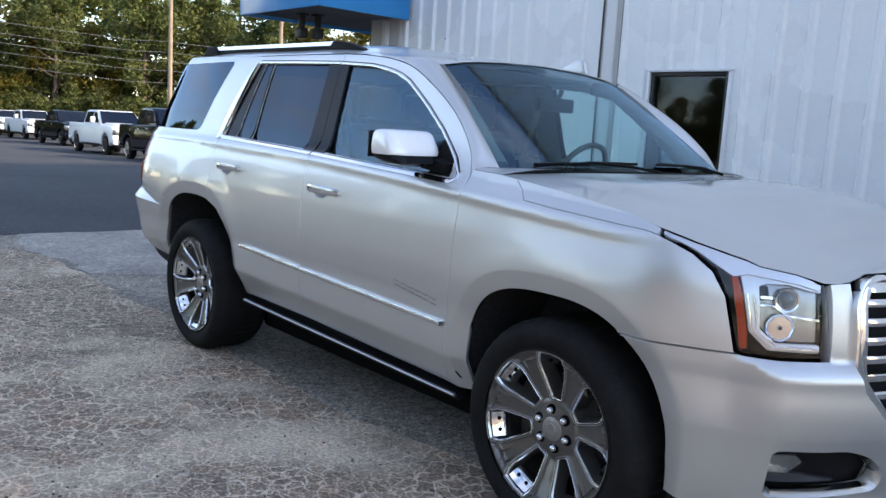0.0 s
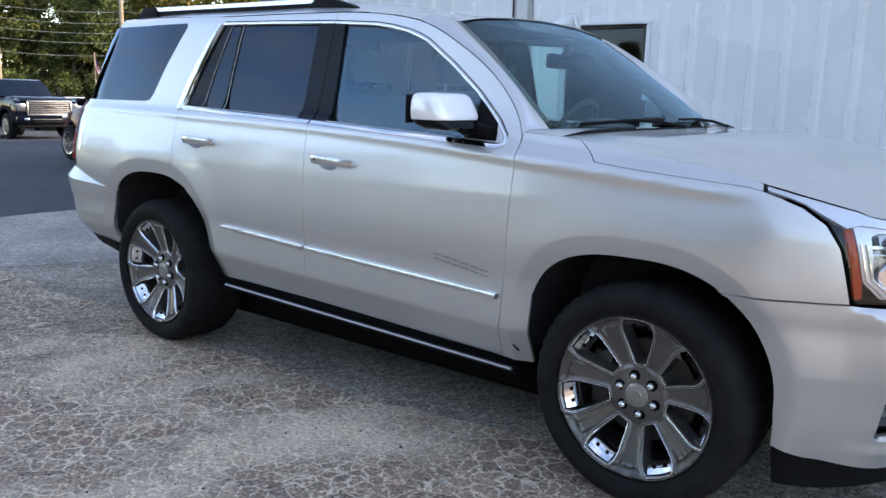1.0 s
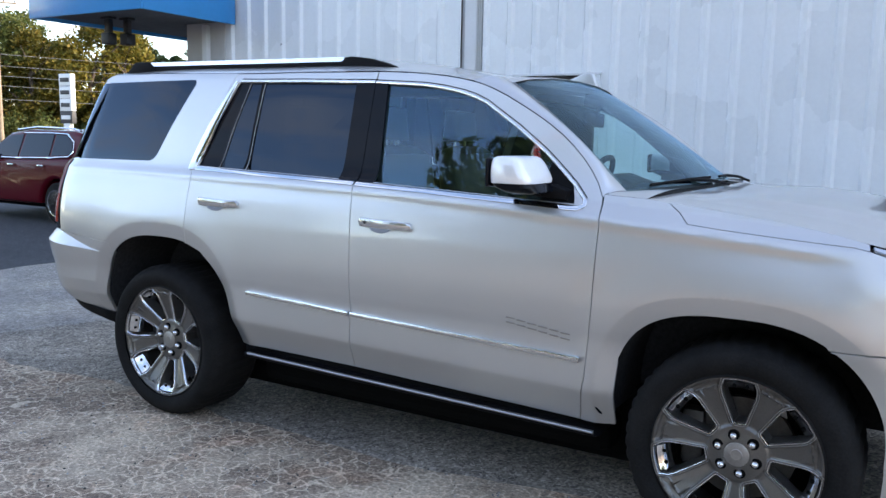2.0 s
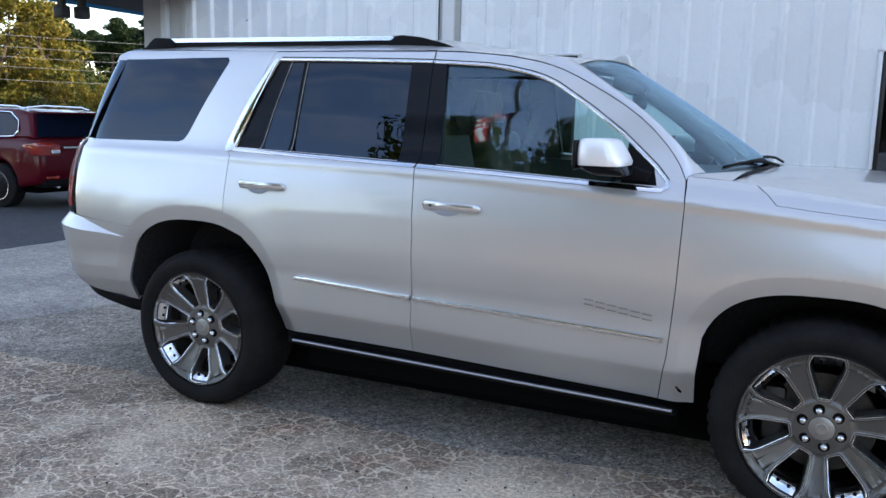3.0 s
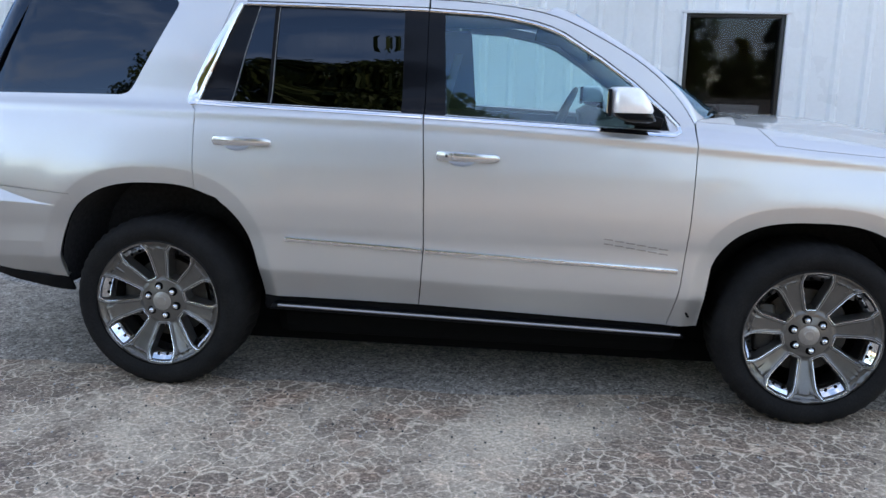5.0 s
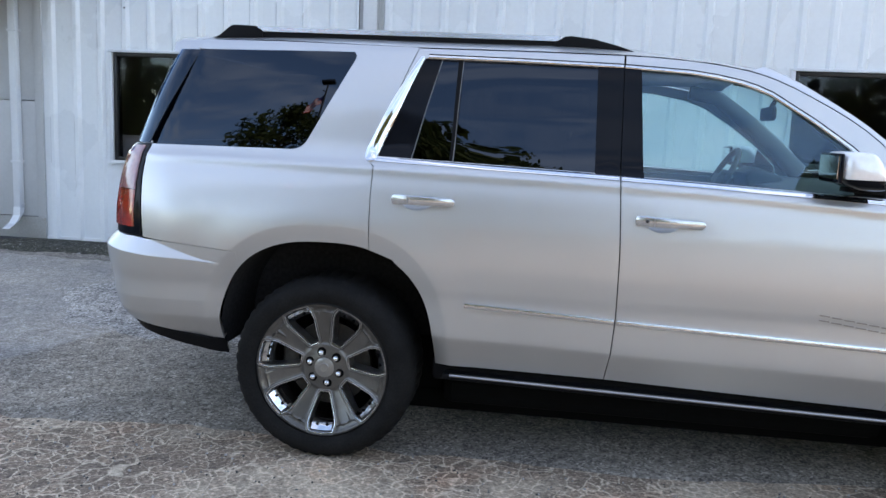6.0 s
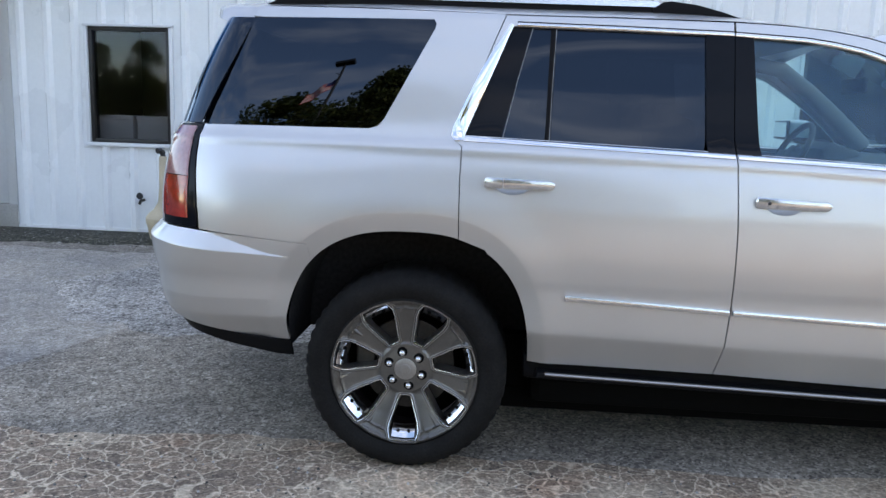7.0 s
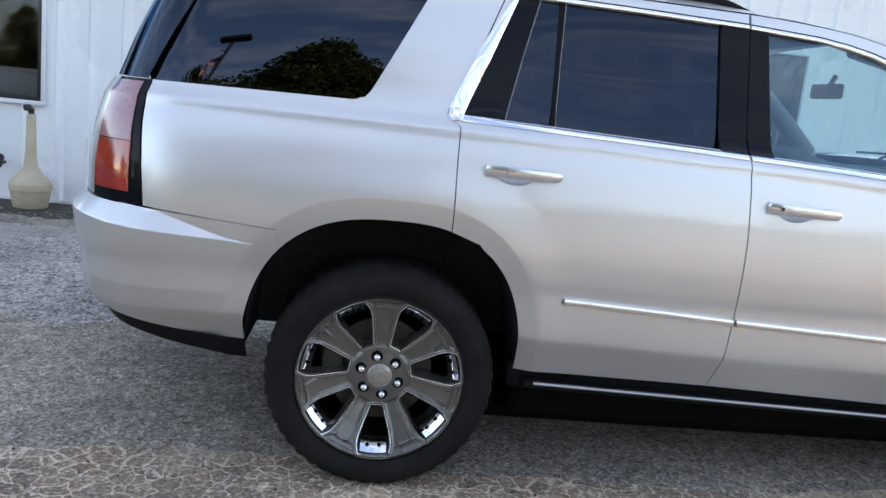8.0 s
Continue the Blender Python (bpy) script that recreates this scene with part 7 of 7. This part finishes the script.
def car_wheel(x, y, r, parent, rim_mat, out, spokes=6):
    """A wheel whose outer face looks towards out (-1 or 1 in y)."""
    o = out
    w = part("wheel", lathe([(r * 0.62, 0.0), (r * 0.7, -0.015 * -o * -1), (r * 0.93, 0.02 * -o), (r, 0.05 * -o), (r, 0.20 * -o), (r * 0.9, 0.25 * -o), (r * 0.6, 0.25 * -o)], "y", 32, (x, y, r)), M_RUBBER, parent)
    part("rim", lathe([(r * 0.63, 0.005 * -o), (r * 0.60, 0.02 * -o), (r * 0.57, 0.06 * -o), (0.02, 0.06 * -o)], "y", 24, (x, y, r)), M_GAP, w)
    bm = bmesh.new()
    for k in range(spokes):
        a = 2 * math.pi * k / spokes + 0.2
        b2 = boxed(0.02, r * 0.62, -0.014, 0.014, -0.17 / spokes, 0.17 / spokes, 0.006)
        bmesh.ops.transform(b2, matrix=Matrix.Translation((x, y - 0.018 * o, r)) @ Matrix.Rotation(a, 4, "Y"), verts=b2.verts)
        bm = joined(bm, b2)
    part("spokes", bm, rim_mat, w)
    part("rim_lip", lathe([(r * 0.64, 0.0), (r * 0.64, -0.006 * -o), (r * 0.60, -0.004 * -o), (r * 0.59, 0.03 * -o)], "y", 32, (x, y, r)), rim_mat, w)
    return w


def pickup(name, label, material, grille_mat, rim_mat, group):
    t = new(name)
    tagged(t, label, "pickup truck", group)
    W, r = 1.0, 0.41
    fa, ra = 1.95, -1.85
    prof = [(2.88, 0.62), (2.90, 1.05), (2.82, 1.18), (2.55, 1.24), (1.35, 1.30), (1.25, 1.31), (-0.95, 1.31), (-0.98, 1.33), (-2.92, 1.33), (-2.95, 0.62), (-2.40, 0.55)]
    prof += [p for p in arch_points(ra, 0.50, 0.42)[::-1]] + [(-1.2, 0.45), (1.3, 0.45)] + [p for p in arch_points(fa, 0.50, 0.42)[::-1]] + [(2.6, 0.52)]
    part("body", extrude_outline(prof, -W, W, 0.05, 3, 0.05, 1.0, 1.35), material, t)
    cab = [(1.30, 1.28), (0.62, 1.86), (0.40, 1.92), (-0.62, 1.92), (-0.80, 1.88), (-0.98, 1.29)]
    part("cab", extrude_outline(cab, -0.94, 0.94, 0.06, 3, 0.14, 1.3, 1.92), material, t)
    for y, s in ((-0.945, -1), (0.945, 1)):
        lean = 0.14
        for pts in ([(1.02, 1.36), (0.60, 1.80), (0.28, 1.83), (0.28, 1.36)], [(0.18, 1.36), (0.18, 1.83), (-0.62, 1.83), (-0.78, 1.36)]):
            bm = bmesh.new()
            vs = [bm.verts.new((x, y - s * (lean * (z - 1.3) / 0.62) + s * 0.006, z)) for x, z in pts]
            bm.faces.new(vs)
            g = bmesh.ops.extrude_face_region(bm, geom=bm.faces[:])
            bmesh.ops.translate(bm, vec=(0, -s * 0.02, 0), verts=[v for v in g["geom"] if isinstance(v, bmesh.types.BMVert)])
            bmesh.ops.recalc_face_normals(bm, faces=bm.faces)
            part("side_window", bm, M_CARGLASS, t, "dark glass", smooth=False)
        part("mirror", boxed(0.95, 1.05, y + s * 0.22 - 0.10, y + s * 0.22 + 0.10, 1.36, 1.62, 0.03), M_BLACK if material is not M_WHITE else M_WHITE, t)
        part("mirror_arm", boxed(0.97, 1.03, min(y - s * 0.02, y + s * 0.14), max(y - s * 0.02, y + s * 0.14), 1.38, 1.44, 0.01), M_BLACK, t)
        for hx in (0.30, -0.70):
            part("door_handle", boxed(hx, hx + 0.16, y + s * 0.04 - 0.015, y + s * 0.04 + 0.015, 1.13, 1.17, 0.008), M_CHROME, t)
        part("side_step", boxed(-1.2, 1.3, min(y, y + s * 0.1), max(y, y + s * 0.1), 0.36, 0.42, 0.02), M_BLACK, t)
        part("headlamp", boxed(2.74, 2.915, min(s * 0.70, s * 0.985), max(s * 0.705, s * 0.985), 0.86, 1.11, 0.03), M_LAMPGREY, t, "clear headlamp")
        part("fog_lamp", boxed(2.95, 3.015, min(s * 0.66, s * 0.82), max(s * 0.66, s * 0.82), 0.58, 0.66, 0.02), M_CHROME, t, "round fog lamp")
        for ax in (fa, ra):
            car_wheel(ax, s * 0.99, r, t, rim_mat, s)
    bm = bmesh.new()
    vs = [bm.verts.new(p) for p in ((1.29, -0.86, 1.335), (1.29, 0.86, 1.335), (0.66, 0.74, 1.862), (0.66, -0.74, 1.862))]
    bm.faces.new(vs)
    g = bmesh.ops.extrude_face_region(bm, geom=bm.faces[:])
    bmesh.ops.translate(bm, vec=(0.012, 0, 0.015), verts=[v for v in g["geom"] if isinstance(v, bmesh.types.BMVert)])
    bmesh.ops.recalc_face_normals(bm, faces=bm.faces)
    part("windscreen", bm, M_CARGLASS, t, "dark glass", smooth=False)
    hood = extrude_outline([(2.84, 1.10), (2.85, 1.19), (2.72, 1.27), (2.35, 1.335), (1.75, 1.375), (1.22, 1.385), (1.22, 1.15)], -0.80, 0.80, 0.05, 3)
    for v in hood.verts:
        v.co.y *= 1 - 0.12 * step(1.30, 1.385, v.co.z)
    part("hood", hood, material, t)
    gr = part("grille", boxed(2.86, 2.925, -0.68, 0.68, 0.76, 1.17, 0.03), M_BLACK, t)
    for k in range(6):
        part("grille_bar", boxed(2.925, 2.945, -0.62, 0.62, 0.80 + k * 0.060, 0.824 + k * 0.060, 0.006), grille_mat, gr)
    part("grille_badge", boxed(2.946, 2.958, -0.16, 0.16, 0.955, 1.02, 0.006), M_BRONZE, gr, "plain dark badge")
    part("grille_frame", joined(boxed(2.92, 2.955, -0.69, 0.69, 1.15, 1.19, 0.01), boxed(2.92, 2.955, -0.69, 0.69, 0.745, 0.775, 0.01), boxed(2.92, 2.955, -0.70, -0.645, 0.776, 1.149, 0.01), boxed(2.92, 2.955, 0.645, 0.70, 0.776, 1.149, 0.01)), M_CAP if grille_mat is M_DULLCHROME else grille_mat, gr)
    bumper = part("front_bumper", boxed(2.72, 3.0, -1.0, 1.0, 0.46, 0.74, 0.06, 3), material, t)
    part("air_intake", boxed(2.985, 3.006, -0.52, 0.52, 0.50, 0.60, 0.02), M_BLACK, bumper)
    part("bumper_strip", boxed(2.985, 3.012, -0.56, 0.56, 0.612, 0.626, 0.006), M_DULLCHROME, bumper, "dull chrome strip")
    part("lower_valance", boxed(2.70, 2.93, -0.92, 0.92, 0.36, 0.498, 0.03), M_BLACK, t)
    part("rear_bumper", boxed(-3.05, -2.9, -0.97, 0.97, 0.50, 0.70, 0.04), M_CHROME, t)
    part("underbody", boxed(-2.6, 2.6, -0.75, 0.75, 0.35, 0.60), M_GAP, t)
    part("bed_floor", boxed(-2.85, -1.05, -0.86, 0.86, 1.331, 1.338), M_BLACK, t)
    return t


ROW = "parked pickup trucks in a row"


def stand(t, x, y, rz):
    """Puts a vehicle on the sloping lot."""
    dz = (fall(x + 1.5, y) - fall(x - 1.5, y)) / 3.0
    t.matrix_basis = pose(x, y, fall(x, y) + 0.012, 0, -math.degrees(math.atan(dz)), rz)
    return t


# each place is the near front wheel's
def row_place(wx, wy, rz):
    a = radians(rz)
    return wx - 1.95 * math.cos(a) - 0.99 * math.sin(a), wy - 1.95 * math.sin(a) + 0.99 * math.cos(a)


black_truck = pickup("pickup_truck", "black crew-cab pickup truck with a broad chrome grille", M_BLACKPAINT, M_DULLCHROME, M_SATIN, ROW)
x, y = row_place(-22.9, 9.20, -3)
stand(black_truck, x, y, -3)
white_truck = pickup("pickup_truck", "white crew-cab pickup truck with a white bumper", M_WHITE, M_WHITE, M_CHROME, ROW)
x, y = row_place(-31.2, 10.1, 0)
stand(white_truck, x, y, 0)
for wx, wy, src in ((-42.5, 11.6, black_truck), (-54.0, 12.7, white_truck), (-64.0, 13.4, white_truck), (-75.0, 14.2, black_truck)):
    x, y = row_place(wx, wy, 0)
    stand(copy_thing(src, Matrix.Identity(4)), x, y, 0)


def low_car(name, label, material):
    """A plain saloon, far off."""
    t = new(name)
    tagged(t, label, "car")
    prof = [(2.25, 0.45), (2.28, 0.70), (2.05, 0.86), (1.0, 0.98), (-1.7, 1.02), (-2.2, 0.98), (-2.25, 0.45)] + arch_points(-1.35, 0.36, 0.30)[::-1] + [(-0.9, 0.28), (0.9, 0.28)] + arch_points(1.38, 0.36, 0.30)[::-1]
    part("body", extrude_outline(prof, -0.9, 0.9, 0.07, 3, 0.05, 0.7, 1.02), material, t)
    part("cabin", extrude_outline([(1.02, 0.96), (0.35, 1.40), (-0.75, 1.42), (-1.65, 1.02)], -0.80, 0.80, 0.06, 3, 0.16, 0.96, 1.42), M_CARGLASS, t, "dark glass cabin")
    part("roof", extrude_outline([(0.36, 1.40), (0.30, 1.43), (-0.70, 1.45), (-0.78, 1.42)], -0.66, 0.66, 0.02), material, t)
    for s in (-1, 1):
        part("headlamp", boxed(2.02, 2.27, min(s * 0.5, s * 0.86), max(s * 0.5, s * 0.86), 0.66, 0.78, 0.03), M_CHROME, t)
        for ax in (1.38, -1.35):
            car_wheel(ax, s * 0.89, 0.33, t, M_SATIN, s)
    return t


saloon = low_car("saloon_car", "white saloon car parked far across the lot", M_WHITE)
stand(saloon, -32.6, 15.6, -25)
stand(copy_thing(saloon, Matrix.Identity(4)), -40.5, 20.5, -25)
grey = low_car("saloon_car", "grey saloon car parked far across the lot", M_GREYPAINT)
stand(grey, -36.0, 16.0, -25)


def crossover():
    t = new("crossover_car")
    tagged(t, "dark red metallic crossover with chrome window trim", "car")
    W, r = 0.93, 0.36
    fa, ra = 1.42, -1.36
    prof = [(2.05, 0.50), (2.07, 0.80), (1.96, 0.93), (1.25, 1.06), (0.9, 1.09), (-1.9, 1.16), (-2.22, 1.12), (-2.30, 0.90), (-2.33, 0.60), (-2.25, 0.42), (-1.95, 0.36)]
    prof += arch_points(ra, 0.43, 0.34)[::-1] + [(-0.85, 0.32), (0.9, 0.32)] + arch_points(fa, 0.43, 0.34)[::-1] + [(1.95, 0.36)]
    shell = extrude_outline(prof, -W, W, 0.08, 4, 0.07, 0.75, 1.16)
    for v in shell.verts:
        v.co.y *= 1 - 0.24 * step(1.25, 2.0, v.co.x) - 0.10 * step(-1.9, -2.4, v.co.x)
    part("body", shell, M_RED, t)
    part("cabin", extrude_outline([(1.05, 1.06), (0.25, 1.56), (-0.3, 1.62), (-1.55, 1.60), (-1.90, 1.54), (-2.12, 1.13)], -0.86, 0.86, 0.07, 4, 0.20, 1.1, 1.62), M_RED, t)
    for s in (-1, 1):
        def yy(z):
            return s * (0.868 - 0.20 * max(0.0, (z - 1.1) / 0.52))
        for pts in ([(0.86, 1.13), (0.22, 1.50), (-0.18, 1.535), (-0.18, 1.14)], [(-0.25, 1.14), (-0.25, 1.54), (-1.08, 1.54), (-1.10, 1.16)], [(-1.16, 1.17), (-1.14, 1.54), (-1.45, 1.52), (-1.66, 1.40), (-1.72, 1.26), (-1.66, 1.19)]):
            bm = bmesh.new()
            bm.faces.new([bm.verts.new((x, yy(z) + s * 0.004, z)) for x, z in pts])
            g = bmesh.ops.extrude_face_region(bm, geom=bm.faces[:])
            bmesh.ops.translate(bm, vec=(0, -s * 0.03, 0), verts=[v for v in g["geom"] if isinstance(v, bmesh.types.BMVert)])
            bmesh.ops.recalc_face_normals(bm, faces=bm.faces)
            part("side_window", bm, M_CARGLASS, t, "dark glass", smooth=False)
        line = [(0.92, 1.11), (-0.2, 1.115), (-1.1, 1.135), (-1.68, 1.165), (-1.76, 1.26), (-1.69, 1.42), (-1.46, 1.545), (-1.0, 1.56), (-0.2, 1.555)]
        part("window_trim", tube([(x, yy(z) + s * 0.008, z) for x, z in line], 0.013, 6), M_CHROME, t, "chrome window trim")
        part("tail_lamp", extrude_outline([(-1.90, 1.03), (-2.24, 1.08), (-2.33, 1.03), (-2.32, 0.88), (-2.15, 0.87)], min(s * 0.50, s * 0.90), max(s * 0.50, s * 0.90), 0.02), M_TAIL, t, "red tail lamp")
        part("reversing_lamp", boxed(-2.345, -2.30, min(s * 0.52, s * 0.68), max(s * 0.52, s * 0.68), 0.90, 0.96, 0.01), M_CHROME, t)
        part("reflector", boxed(-2.34, -2.30, min(s * 0.55, s * 0.78), max(s * 0.55, s * 0.78), 0.50, 0.54, 0.008), M_TAIL, t)
        part("exhaust_tip", lathe([(0.055, 0), (0.06, 0.02), (0.055, 0.10)], "z", 20), M_CHROME, t).matrix_basis = Matrix.Translation((-2.30, s * 0.55, 0.40)) @ Matrix.Rotation(radians(90), 4, "Y")
        part("mirror", boxed(0.55, 0.68, min(s * 0.93, s * 1.10), max(s * 0.93, s * 1.10), 1.12, 1.26, 0.04), M_BLACK, t, "black mirror housing")
        part("roof_rail", tube([(0.1, s * 0.63, 1.61), (-0.5, s * 0.64, 1.66), (-1.5, s * 0.63, 1.64), (-1.7, s * 0.62, 1.60)], 0.018, 8), M_SATIN, t)
        for hx in (-0.15, -1.05):
            part("door_handle", boxed(hx, hx + 0.17, min(s * 0.90, s * 0.945), max(s * 0.90, s * 0.945), 0.98, 1.01, 0.008), M_CHROME, t)
        for ax in (fa, ra):
            car_wheel(ax, s * 0.925, r, t, M_SATIN, s, 10)
        part("headlamp", boxed(1.75, 2.0, min(s * 0.50, s * 0.90), max(s * 0.50, s * 0.76), 0.78, 0.92, 0.04), M_CHROME, t)
    bm = bmesh.new()
    bm.faces.new([bm.verts.new(p) for p in ((-2.13, -0.76, 1.15), (-1.93, -0.62, 1.53), (-1.93, 0.62, 1.53), (-2.13, 0.76, 1.15))])
    g = bmesh.ops.extrude_face_region(bm, geom=bm.faces[:])
    bmesh.ops.translate(bm, vec=(-0.02, 0, 0.01), verts=[v for v in g["geom"] if isinstance(v, bmesh.types.BMVert)])
    bmesh.ops.recalc_face_normals(bm, faces=bm.faces)
    part("rear_window", bm, M_CARGLASS, t, "dark glass", smooth=False)
    bm = bmesh.new()
    bm.faces.new([bm.verts.new(p) for p in ((1.00, -0.78, 1.105), (1.00, 0.78, 1.105), (0.30, 0.62, 1.543), (0.30, -0.62, 1.543))])
    g = bmesh.ops.extrude_face_region(bm, geom=bm.faces[:])
    bmesh.ops.translate(bm, vec=(0.012, 0, 0.018), verts=[v for v in g["geom"] if isinstance(v, bmesh.types.BMVert)])
    bmesh.ops.recalc_face_normals(bm, faces=bm.faces)
    part("windscreen", bm, M_CARGLASS, t, "dark glass", smooth=False)
    part("spoiler", extrude_outline([(-1.75, 1.59), (-2.05, 1.56), (-2.06, 1.53), (-1.75, 1.53)], -0.60, 0.60, 0.02), M_RED, t)
    part("number_plate", boxed(-2.345, -2.32, -0.16, 0.16, 0.72, 0.86, 0.004), M_SIGNWHITE, t, "plain pale plate")
    part("chrome_strip", boxed(-2.345, -2.31, -0.45, 0.45, 0.98, 1.01, 0.006), M_CHROME, t)
    part("rear_valance", boxed(-2.31, -2.0, -0.80, 0.80, 0.36, 0.48, 0.03), M_BLACK, t)
    part("underbody", boxed(-2.0, 1.7, -0.70, 0.70, 0.25, 0.50), M_GAP, t)
    return t


red_car = crossover()
# the near side is the car's left, its nose points away along -x
red_car.matrix_basis = pose(-9.80, 6.03, 0.014, 0, 0, 179) @ Matrix.Scale(0.935, 4)


# ---- poles, cables, sign, flags ----
def utility_pole(x, y, h):
    z = fall(x, y)
    t = thing("utility_pole", x, y, z, "weathered wooden utility pole with a crossarm", "utility pole")
    part("pole", tube([(x, y, z - 0.3), (x, y, z + h * 0.5), (x, y, z + h)], 0.17, 12, 0.12), M_POLE, t)
    d = Vector((0.37, 0.93, 0))
    a, b = Vector((x, y, z + h - 0.6)) - d * 1.2, Vector((x, y, z + h - 0.6)) + d * 1.2
    part("crossarm", tube([a, b], 0.06, 6), M_POLE, t)
    for k in (-1.1, -0.5, 0.5, 1.1):
        p = Vector((x, y, z + h - 0.54)) + d * k
        part("insulator", lathe([(0.03, 0.0), (0.045, 0.05), (0.03, 0.12)], "z", 10, p), M_STEEL, t)
    return Vector((x, y, z))


P1, P2 = polar(156.6, 58), polar(149.5, 58)
utility_pole(*P1, 10.6)
utility_pole(*P2, 10.6)
ends = [polar(178, 66), P1, P2, polar(131, 62)]
for h in (6.9, 6.2, 5.6, 5.0, 4.2):
    pts = []
    for (xa, ya), (xb, yb) in zip(ends[:-1], ends[1:]):
        n = 10
        for i in range(n):
            s = i / n
            pts.append((xa + (xb - xa) * s, ya + (yb - ya) * s, fall(xa, ya) + h - 0.55 * s * (1 - s) + (1.8 * (1 - s) if (xa, ya) == ends[0] else 0)))
    pts.append((ends[-1][0], ends[-1][1], fall(*ends[-1]) + h))
    c = mesh_object("power_cable", tube(pts, 0.014, 5), M_WIRE)
    tagged(c, "thin grey overhead cable between utility poles", "cable", "overhead cables")

sx, sy = polar(145.9, 46)
sz = fall(sx, sy)
sign = thing("pylon_sign", sx, sy, sz, "tall white pylon sign with rows of dark lettering", "sign", rz=50)
part("post", boxed(sx - 0.22, sx + 0.22, sy - 0.12, sy + 0.12, sz, sz + 2.5, 0.02), M_SIGNWHITE, sign)
for k in range(4):
    z0 = sz + 2.5 + k * 0.62
    dark = k == 0
    b = part("sign_panel", boxed(sx - 0.42, sx + 0.42, sy - 0.14, sy + 0.14, z0, z0 + 0.60, 0.02), M_SIGNDARK if dark else M_SIGNWHITE, sign, "dark panel" if dark else "")
    for q in (-1, 1):
        part("lettering_bar", boxed(sx - 0.32, sx + 0.30, sy + q * 0.15 - 0.012, sy + q * 0.15 + 0.012, z0 + 0.20, z0 + 0.40, 0.004), M_SIGNWHITE if dark else M_SIGNDARK, b)
sign.matrix_basis = pose(sx, sy, sz, 0, 0, 55)


def flag(parent, x, y, z, w, h, heading, drape):
    """A hanging striped flag in folds: stripes are strips of their own."""
    d = Vector((math.cos(radians(heading)), math.sin(radians(heading)), 0))
    side = Vector((-d.y, d.x, 0))

    def at(u, v):
        p = Vector((x, y, z)) + d * (w * u * (1 - 0.35 * drape)) - Vector((0, 0, 1)) * (h * v + w * u * drape)
        return p + side * 0.10 * w * math.sin(u * 9 + v * 2)
    n = 9
    for k in range(n):
        rows = [[at(i / 14, (k + j) / n) for i in range(15)] for j in (0, 1)]
        part("stripe", loft(rows), M_FLAGRED if k % 2 == 0 else M_FLAGWHITE, parent)
    rows = [[at(0.34 * i / 6, 0.45 * j / 4) + side * 0.012 for i in range(7)] for j in range(5)]
    part("canton", loft(rows), M_FLAGBLUE, parent)
    rows = [[at(0.34 * i / 6, 0.45 * j / 4) - side * 0.012 for i in range(7)] for j in range(5)]
    part("canton", loft(rows), M_FLAGBLUE, parent)


fx, fy = polar(151.2, 50)
fz = fall(fx, fy)
far_flag = thing("flagpole", fx, fy, fz, "slim pole with a small striped flag across the lot", "flagpole")
part("pole", tube([(fx, fy, fz), (fx, fy, fz + 3.9)], 0.04, 8), M_POLE, far_flag)
flag(far_flag, fx + 0.03, fy, fz + 3.6, 0.9, 0.50, 40, 1.25)

lx, ly = -7.2, -20.0
lamp = thing("street_lamp", lx, ly, 0, "tall dark lot lamp post carrying a striped flag", "street lamp")
part("pole", tube([(lx, ly, 0), (lx, ly, 8), (lx, ly, 15.4)], 0.13, 12, 0.07), M_STEEL, lamp)
part("lamp_head", boxed(lx - 0.55, lx + 0.55, ly - 0.3, ly + 0.3, 15.4, 15.65, 0.05), M_STEEL, lamp)
part("flag_arm", tube([(lx, ly, 14.5), (lx - 0.3, ly, 14.7)], 0.03, 8), M_STEEL, lamp)
flag(lamp, lx - 0.08, ly + 0.05, 14.2, 1.4, 0.85, 178, 0.75)
